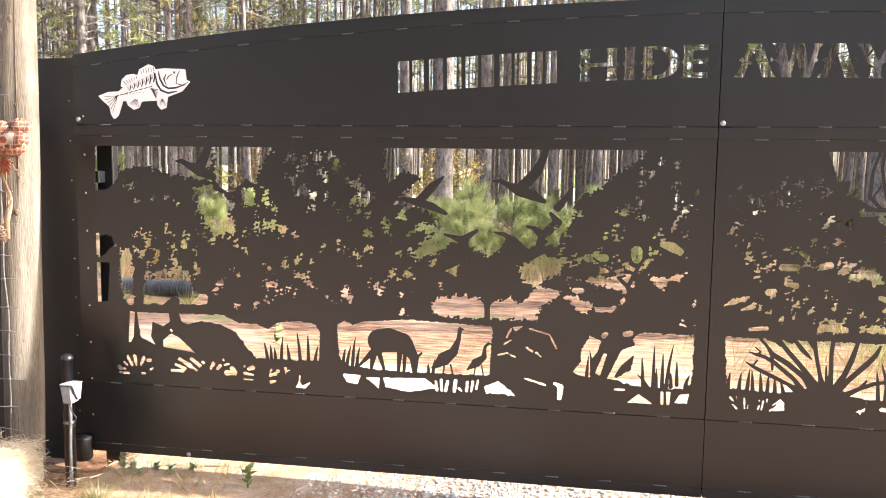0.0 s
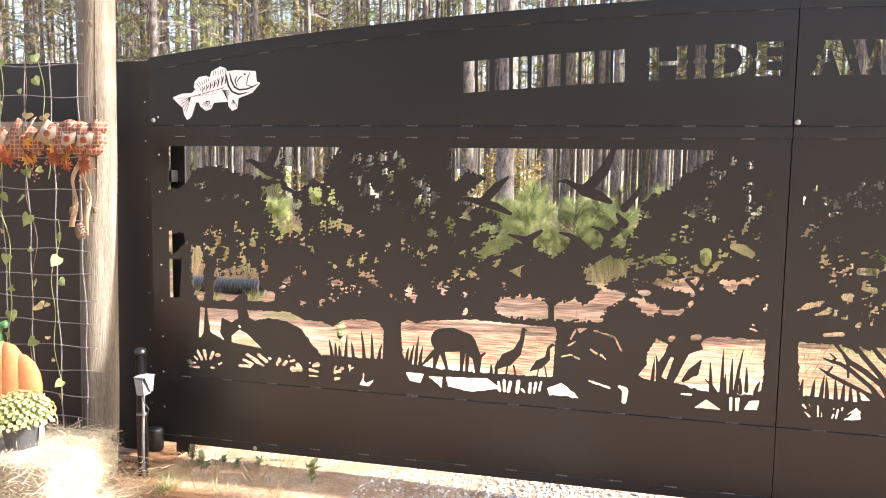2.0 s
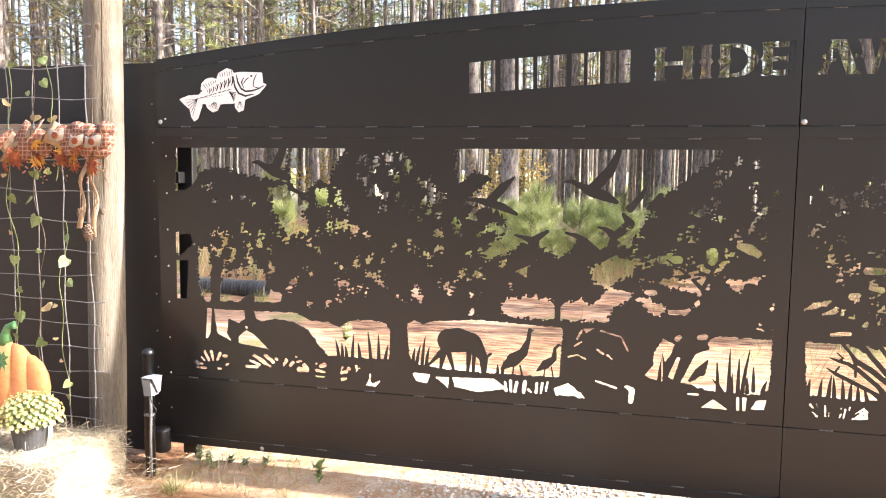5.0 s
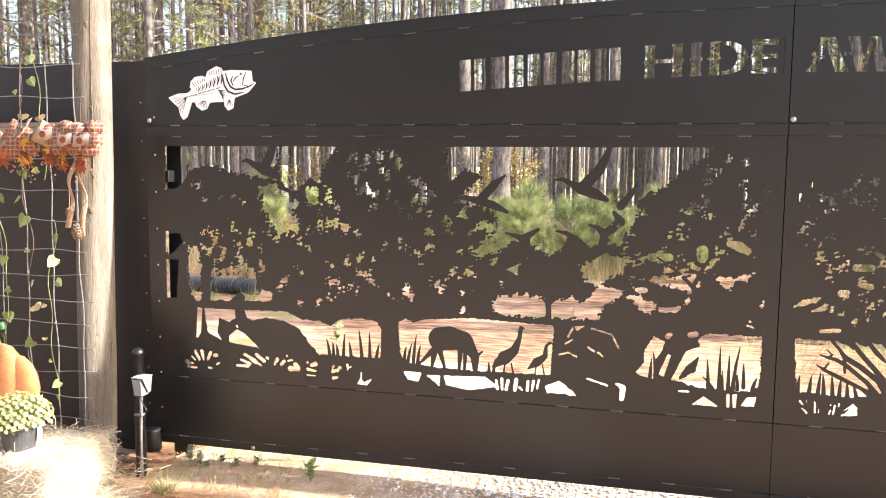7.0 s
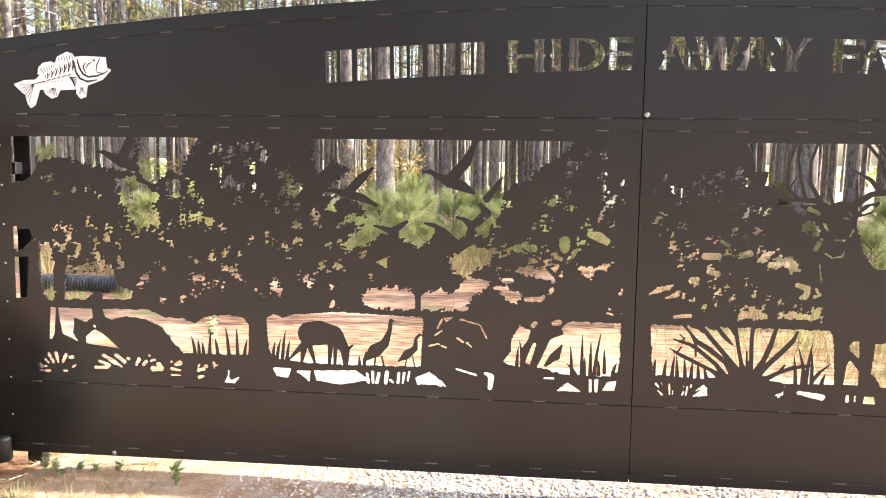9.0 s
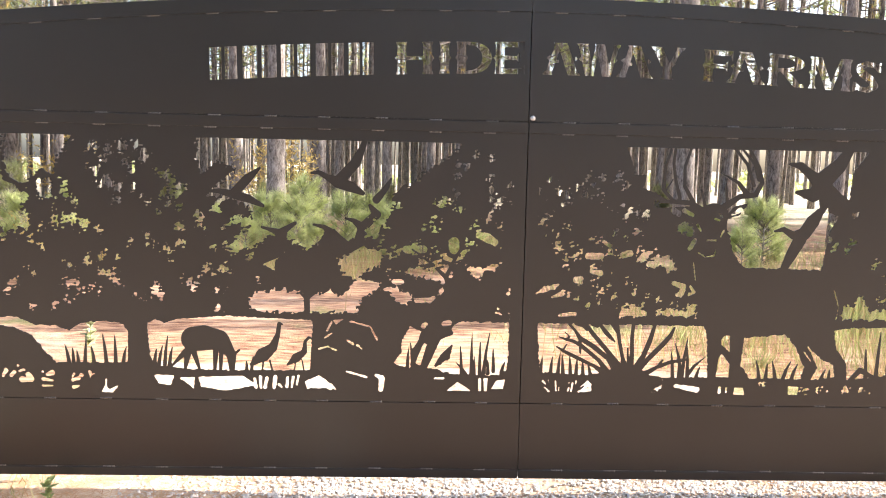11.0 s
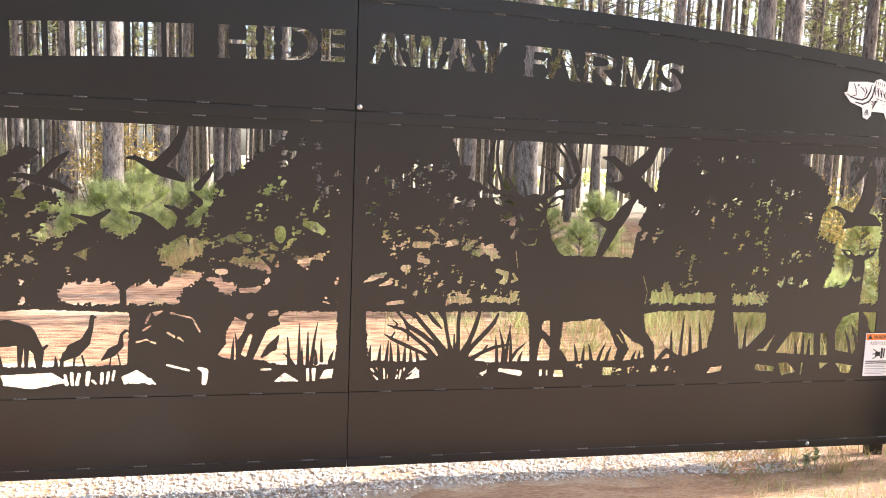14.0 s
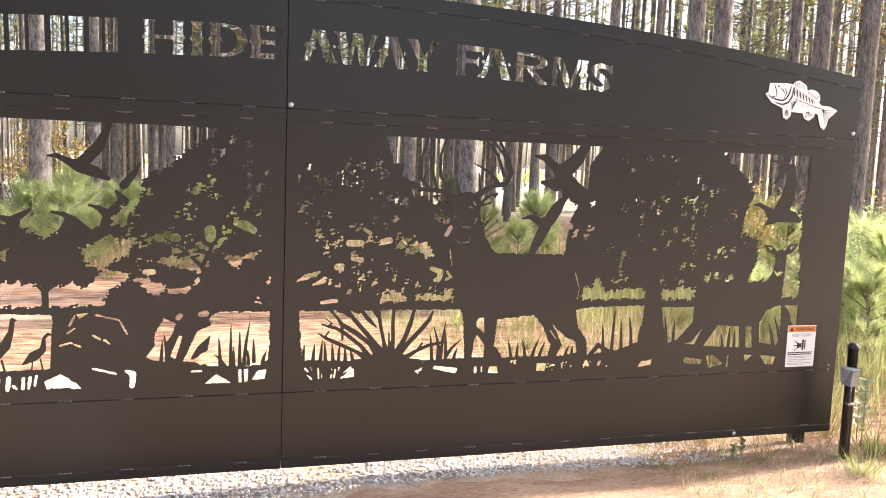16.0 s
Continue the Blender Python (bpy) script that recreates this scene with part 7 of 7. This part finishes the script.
for n_p, (cx, cz, r) in enumerate(((-3.43, 0.025, 0.055), (-3.36, -0.005, 0.06), (-3.29, 0.03, 0.058), (-3.22, 0.0, 0.06), (-3.19, 0.05, 0.045), (-3.40, -0.045, 0.045), (-3.30, -0.04, 0.05), (-3.22, -0.05, 0.045), (-3.35, 0.055, 0.04))):
    pouf(cx, cz, r, PLAID, n_p * 1.9)
for cx, cz, w_ in ((-3.385, 0.018, 0.085), (-3.275, -0.008, 0.075), (-3.185, -0.012, 0.085)):
    path = [((cx + w_ * (k / 8 - 0.5), -0.150 - 0.010 * math.sin(math.pi * k / 8), cz + 0.006 * math.sin(k * 0.8 + cx * 9)), (0.12, 0.1, 1)) for k in range(9)]
    p = ribbon(path, 0.052, PRINT, "print_band", "cream ribbon printed with pumpkins")
    pp = Shape().lathe([(0.0005, -0.016), (0.013, -0.013), (0.0195, 0.0), (0.013, 0.013), (0.0005, 0.016)], 14)
    pp.v = [(cx + v[0], -0.1605 + v[1] * 0.12, cz + v[2]) for v in pp.v]
    part("pumpkin_print", pp, MAPLE_B, p, smooth=True)
for i in range(9):
    x = -3.52 - i * 0.085
    path = [((x + 0.075 * k / 8 + 0.03 * math.sin(k), -0.04 - 0.03 * math.sin(math.pi * k / 8), 0.015 * math.sin(i) - 0.01 + 0.055 * math.sin(math.pi * k / 8 + i)), (0.5, 0.2, 0.85)) for k in range(9)]
    ribbon(path, 0.11, PLAID if i % 3 else BURLAP, "ribbon_swag")
for x, ph, ln in ((-3.30, 0.0, 0.40), (-3.265, 1.4, 0.44)):
    path = [((x - 0.05 * k / 14 * (1 - ph * 0.7) + 0.014 * math.sin(k * 0.7 + ph), -0.05 + 0.012 * math.sin(k * 0.9 + ph), -0.03 - ln * k / 14), (1, 0.5 * math.sin(k * 0.6 + ph), 0)) for k in range(15)]
    ribbon(path, 0.026, BURLAP, "ribbon_tail", "hanging tan ribbon tail")
mp = []
for i in range(20):
    a = math.pi / 2 + 2 * math.pi * i / 20
    r = (0.052, 0.03, 0.042, 0.022)[i % 4]
    mp.append((r * math.cos(a), 0.012 * (r / 0.05) ** 2, r * math.sin(a)))
mapl = Shape()
mapl.v = mp + [(0, 0, 0)] + [(x, y + 0.0012, z) for x, y, z in mp] + [(0, 0.0012, 0)]
mapl.f = [(20, (i + 1) % 20, i) for i in range(20)] + [(41, 21 + i, 21 + (i + 1) % 20) for i in range(20)] + [(i, (i + 1) % 20, 21 + (i + 1) % 20, 21 + i) for i in range(20)]
MAPLES = [mesh_of("maple_leaf", mapl.v, mapl.f, m) for m in (MAPLE_A, MAPLE_B)]
for i in range(30):
    x = -3.24 - 0.9 * random.random() ** 1.2
    s = random.uniform(0.6, 1.15)
    share("maple_leaf", MAPLES[i % 2], gl, pose(x, -0.05 - random.uniform(0, 0.04), random.uniform(-0.14, 0.0), random.uniform(-40, 30), random.uniform(0, 360), random.uniform(-40, 40)) @ Matrix.Diagonal((s, s, s, 1)))
bs = Shape().ball((0, 0, 0), 0.0045, 8, 5)
BERRYM = mesh_of("berry", bs.v, bs.f, BERRY, True)
for i in range(46):
    spray = (-3.49, -3.26, -3.62)[i % 3]
    k = random.random()
    share("berry", BERRYM, gl, pose(spray + 0.10 * k * (1 if i % 2 else -0.4) + random.gauss(0, 0.012), -0.065 + random.gauss(0, 0.012), -0.07 - 0.14 * k + random.gauss(0, 0.012)))
for spray in (-3.49, -3.26, -3.62):
    part("berry_stem", Shape().tube([(spray, -0.05, -0.03), (spray + 0.03, -0.065, -0.1), (spray + 0.08, -0.06, -0.2)], 0.0018, 4), KNOT, gl)


def pine_cone(x, y, z, r, h):
    t = thing("pine_cone", "brown open pine cone hanging from a ribbon", "pine cone", (x, y, z), group="hanging pine cones")
    part("core", Shape().lathe([(0.0005, -h), (r * 0.5, -h * 0.8), (r * 0.62, -h * 0.5), (r * 0.45, -h * 0.1), (0.0005, 0.0)], 12), CONE, t, smooth=True)
    sc = Shape().put([(0, -0.007, 0), (0, 0.007, 0), (0.02, 0.006, 0.004), (0.024, 0, 0.006), (0.02, -0.006, 0.004), (0.018, 0, -0.003)], [(0, 4, 3, 2, 1), (0, 5, 4), (4, 5, 3), (3, 5, 2), (2, 5, 1), (1, 5, 0)])
    scale_mesh = mesh_of("scale", sc.v, sc.f, CONE)
    for i in range(60):
        k = (i + 0.5) / 60
        rr = r * (0.35 + 0.65 * math.sin(math.pi * (0.12 + 0.8 * k)))
        m = pose(0, 0, -h * k, 0, 0, i * 137.5) @ pose(rr * 0.42, 0, 0, 0, -20 + 40 * k, 0) @ Matrix.Diagonal((rr / 0.045, 1.0, 1, 1))
        share("scale", scale_mesh, t, m)
    part("string", Shape().tube([(0, 0, -0.01), (0.003, 0, 0.09)], 0.0012, 4), BURLAP, t)
    return t


pine_cone(-3.25, WY - 0.07, 1.285, 0.034, 0.072)
pine_cone(-3.325, WY - 0.03, 1.36, 0.022, 0.045)


# ---- hay bale, pumpkin and potted flowers ----
BX, BY, BH = -3.42, -0.74, 0.325
bale = thing("hay_bale", "loose straw hay bale, sunlit, against the fence", "hay bale", (BX, BY, 0), 4)
bm = bmesh.new()
bmesh.ops.create_cube(bm, size=1, matrix=Matrix.Translation((0, 0, BH / 2)) @ Matrix.Diagonal((0.92, 0.44, BH, 1)))
bmesh.ops.subdivide_edges(bm, edges=bm.edges[:], cuts=14, use_grid_fill=True)
for v in bm.verts:
    q = Vector(v.co)
    v.co += Vector((noise.noise(q * 7), noise.noise(q * 7 + Vector((5, 0, 0))), noise.noise(q * 6 + Vector((0, 9, 0))))) * 0.035
    edge = max(0, abs(q.x) - 0.40) * max(0, q.z - 0.2) * 2.5
    v.co.z -= edge
bm.verts.index_update()
core = Shape().put([v.co for v in bm.verts], [[v.index for v in f.verts] for f in bm.faces])
bm.free()
part("core", core, HAY, bale, smooth=True)
straws = Shape()
for i in range(9500):
    face = random.random()
    if face < 0.45:
        p = Vector((random.uniform(-0.46, 0.47), random.uniform(-0.23, 0.23), BH + random.gauss(0, 0.008)))
    elif face < 0.8:
        p = Vector((random.uniform(-0.46, 0.47), -0.22 + random.gauss(0, 0.012), random.uniform(0, BH)))
    else:
        p = Vector((0.465 + random.gauss(0, 0.014), random.uniform(-0.22, 0.22), random.uniform(0, BH)))
    dv = Vector((random.gauss(0, 1), random.gauss(0, 0.7), random.gauss(0, 0.45))).normalized() * random.uniform(0.04, 0.13)
    straws.blade(p - dv / 2, p + dv / 2 + Vector((0, 0, random.uniform(-0.01, 0.03))), random.uniform(0.0013, 0.003), steps=1)
for i in range(2600):
    a = random.uniform(0, 6.28)
    p = Vector((random.gauss(0.2, 0.3), -0.22 - abs(random.gauss(0, 0.14)), 0.006)) if i % 3 else Vector((0.47 + abs(random.gauss(0, 0.1)), random.gauss(0, 0.18), 0.006))
    p.z += max(0.0, 0.13 * random.random() * (1 - abs(p.x - 0.4)))
    straws.blade(p, p + Vector((math.cos(a), math.sin(a), random.uniform(-0.1, 0.25))) * random.uniform(0.05, 0.14), 0.0022, steps=1)
tagged(part("loose_straw", straws, HAY, bale), "loose straw stalks", kind="stuff")

pk = thing("pumpkin_cutout", "orange painted pumpkin decoration with green stem standing on the bale", "pumpkin", (-3.505, -0.60, BH + 0.0))
pk.scale = (1.1, 1.0, 1.08)
pb = Shape()
lobes = 5
for i, u in enumerate(np.linspace(-1, 1, lobes)):
    cx, w = 0.15 * u, 0.088 - 0.02 * abs(u)
    hh = 0.20 - 0.055 * u * u
    prof = []
    verts, faces = [], []
    for a in range(9):
        ph = -math.pi / 2 + math.pi * a / 8
        for b in range(14):
            th = 2 * math.pi * b / 14
            verts.append((cx * (0.55 + 0.45 * math.cos(ph) ** 0.6 if math.cos(ph) > 0 else 0.55 * cx) + w * math.cos(ph) * math.cos(th), 0.06 * math.cos(ph) * math.sin(th) * (1 - 0.4 * abs(u)), 0.205 + hh * math.sin(ph)))
    for a in range(8):
        for b in range(14):
            faces.append((a * 14 + b, a * 14 + (b + 1) % 14, (a + 1) * 14 + (b + 1) % 14, (a + 1) * 14 + b))
    part("rib", Shape().put(verts, faces), PUMPKIN, pk, smooth=True)
part("stem", Shape().tube([(0.0, 0, 0.385), (0.005, -0.005, 0.43), (0.025, -0.01, 0.46), (0.055, -0.01, 0.475), (0.06, -0.01, 0.455)], [0.03, 0.02, 0.017, 0.015, 0.01], 10), STEM, pk, "green curled stem", smooth=True)
lf = Shape()
lf.v = [(x * 1.05 + 0.03, -0.066 - y, z * 1.2 + 0.33) for x, y, z in mapl.v]
lf.f = list(mapl.f)
part("leaf", lf, STEM, pk, "green painted leaf")

mum = thing("potted_mum", "yellow chrysanthemum in a black nursery pot on the hay bale", "potted plant", (-3.205, -0.80, BH + 0.008))
mum.scale = (0.86, 0.86, 0.88)
part("pot", Shape().lathe([(0.0005, 0.0), (0.068, 0.0), (0.072, 0.004), (0.093, 0.125), (0.100, 0.127), (0.100, 0.145), (0.092, 0.145), (0.086, 0.12), (0.0005, 0.12)], 28), POT, mum, smooth=False)
tag_ = part("plant_tag", Shape().box((0.097, 0.03, 0.09), (0.002, 0.03, 0.075), 0.0005, None), WHITE, mum, "white plant label tag")
fol = Shape()
for i in range(900):
    a, b = random.uniform(0, 6.28), math.acos(random.uniform(-0.15, 1))
    r = 0.135 * random.uniform(0.5, 0.98)
    p = Vector((math.sin(b) * math.cos(a) * r * 1.12, math.sin(b) * math.sin(a) * r * 1.12, 0.15 + math.cos(b) * r * 0.95))
    fol.blade(p, p + Vector((random.gauss(0, 1), random.gauss(0, 1), random.gauss(0.3, 0.8))).normalized() * 0.03, 0.014, steps=2)
part("foliage", fol, LEAF, mum)
fl = Shape()
for ring, (num, rad_, up) in enumerate(((9, 0.014, 0.003), (7, 0.009, 0.007))):
    for k in range(num):
        a = 2 * math.pi * k / num + ring * 0.3
        fl.blade((0.002 * math.cos(a), 0.002 * math.sin(a), 0.0), (rad_ * math.cos(a), rad_ * math.sin(a), up), 0.0075, Vector((-math.sin(a), math.cos(a), 0)), steps=2)
fl.ball((0, 0, 0.003), 0.004, 6, 4)
FLOWER = mesh_of("flower", fl.v, fl.f, PETAL)
for i in range(190):
    a, b = i * 2.39996, math.acos(1 - 1.08 * (i + 0.5) / 190)
    r = 0.14 * random.uniform(0.95, 1.05)
    n_ = Vector((math.sin(b) * math.cos(a), math.sin(b) * math.sin(a), math.cos(b)))
    p = Vector((n_.x * r * 1.12, n_.y * r * 1.12, 0.15 + n_.z * r * 0.95))
    s = random.uniform(0.6, 1.15)
    m = Matrix.Translation(p) @ (n_ + Vector((random.gauss(0, 0.2), random.gauss(0, 0.2), 0.2))).to_track_quat("Z", "Y").to_matrix().to_4x4() @ Matrix.Diagonal((s, s, s, 1))
    share("flower", FLOWER, mum, m)


# ---- small plants under the gate ----
# leaf with the sunlight in its colour
PLEAF = mesh_of("leaf", leaf.v, leaf.f, LITLEAF)


def sprout(x, y, h, n, size, label, blade=VLEAF):
    t = thing("sprout", label, "weed", (x, y, height(x, y)), random.uniform(0, 360), group="weeds under the gate")
    part("stem", Shape().tube([(0, 0, -0.02), (0.006, 0, h * 0.5), (0.0, 0.006, h)], [0.004, 0.003, 0.0015], 5), LEAF, t)
    for i in range(n):
        z = h * (0.25 + 0.75 * i / n)
        s = size * random.uniform(0.7, 1.2)
        share("leaf", blade, t, pose(0, 0, z, random.uniform(35, 80), 0, i * 137.5) @ Matrix.Diagonal((s * 0.75, s, s, 1)))


sprout(-2.13, -0.12, 0.12, 9, 0.75, "small broad-leaved seedling on the sunny ground")
for x, y, h in ((-2.80, 0.10, 0.07), (-2.70, 0.16, 0.05), (-2.88, 0.14, 0.09), (-2.60, 0.12, 0.05), (2.46, 0.10, 0.08), (2.54, 0.13, 0.10), (-2.74, 0.06, 0.05), (-2.5, 0.16, 0.05)):
    sprout(x, y - 0.12, h, 13, 0.6, "low pale leafy weed at the foot of the gate", PLEAF)
for x, y, h in ((3.30, -0.05, 0.42), (3.38, 0.06, 0.36)):
    sprout(x, y, h, 16, 0.9, "upright pale leafy weed beside the sensor post", PLEAF)

sprout(-2.98, 2.45, 0.5, 22, 1.7, "pale sunlit leafy plant behind the gate", PLEAF)

# ---- loose cover: gravel, fallen needles, twigs ----
octa = [(1, 0, 0), (-1, 0, 0), (0, 1, 0), (0, -1, 0), (0, 0, 1), (0, 0, -1)]
otri = [(4, 0, 2), (4, 2, 1), (4, 1, 3), (4, 3, 0), (5, 2, 0), (5, 1, 2), (5, 3, 1), (5, 0, 3)]
gr = Shape()
for i in range(34000):
    x, y = random.uniform(-1.9, 2.5), random.uniform(-0.42, 0.75) if i % 4 else random.uniform(0.7, 2.2)
    edge = max(-1.3 - x, x - 1.9, (-0.02 - 0.07 * max(0, 1.2 - x) - y) * 16, 0.0)
    if random.random() < edge * 1.3 or noise.noise(Vector((x * 1.7, y * 1.7, 3))) > random.uniform(0.2, 0.7):
        continue
    if y > 0.75 and x > -0.4 + random.gauss(0, 0.25):
        continue
    r = 0.0045 + 0.0085 * random.random() ** 1.6
    rot = Euler((random.gauss(0, 0.35), random.gauss(0, 0.35), random.uniform(0, 6.28))).to_matrix()
    sx = Vector((random.uniform(0.7, 1.4), random.uniform(0.6, 1.1), random.uniform(0.4, 0.7)))
    c0 = Vector((x, y, height(x, y) + 0.016 + r * 0.2))
    gr.put([c0 + rot @ Vector((v[0] * sx.x, v[1] * sx.y, v[2] * sx.z)) * r for v in octa], otri)
solo("gravel", gr, STONE, "pale angular gravel stones under the gate", "gravel", kind="stuff")
ns = Shape()
for i in range(21000):
    if i > 15000:
        x, y = random.uniform(-3.2, -1.3), random.uniform(-0.45, 0.6)
    elif i % 3:
        x, y = (random.uniform(-3.3, -1.0) if i % 2 else random.uniform(1.2, 3.6)), random.uniform(-0.9, 1.2)
    else:
        x, y = random.uniform(-4.5, 4.5), random.uniform(0.8, 5.0)
    a, ln = random.uniform(0, 6.28), random.uniform(0.05, 0.13)
    z = height(x, y) + random.uniform(0.004, 0.022)
    dx, dy = math.cos(a) * ln / 2, math.sin(a) * ln / 2
    ns.blade((x - dx, y - dy, z), (x + dx, y + dy, z + random.uniform(-0.004, 0.02)), 0.0032, Vector((-dy, dx, 0)), steps=1)
solo("fallen_needles", ns, STRAWNEEDLE, "scattered orange-brown fallen pine needles", "pine straw", kind="stuff")
for nm, mat, count, label in (("short_grass", GRASS, 4600, "thin short green grass around the gate"), ("short_dry_grass", DRYGRASS, 6500, "thin short straw-coloured grass around the gate")):
    gs = Shape()
    for i in range(count):
        k = random.random()
        if k < 0.55:
            x, y = 1.9 + abs(random.gauss(0, 1.1)), random.uniform(-0.9, 2.6)
        elif k < 0.60:
            x, y = -2.2 - abs(random.gauss(0, 0.5)), random.uniform(-0.35, 0.7)
        else:
            x, y = random.gauss(3.4, 1.4), random.gauss(4.0, 1.0)
        if x < -3.2:
            continue
        h = random.uniform(0.03, 0.11) * (1.6 if k >= 0.7 else 1.0)
        a, lean = random.uniform(0, 6.28), random.uniform(0.2, 0.9) * h
        z = height(x, y) - 0.004
        gs.blade((x, y, z), (x + math.cos(a) * lean, y + math.sin(a) * lean, z + h), random.uniform(0.003, 0.006), steps=2)
    solo(nm, gs, mat, label, "grass", kind="stuff")
for i, (x, y, ln, a) in enumerate(((-2.45, 0.10, 0.28, 15), (-2.95, 0.12, 0.2, 70), (2.2, 0.3, 0.25, 160), (-1.8, 0.35, 0.18, 100))):
    tw = Shape().tube([(-ln / 2, 0, 0), (0, 0.012, 0.006), (ln / 2, -0.008, 0.002)], [0.006, 0.007, 0.003], 6)
    o = solo("fallen_twig", tw, DEADWOOD, "short fallen dead twig on the ground", "twig", group="fallen twigs")
    o.matrix_basis = pose(x, y, height(x, y) + 0.014, 0, 0, a)
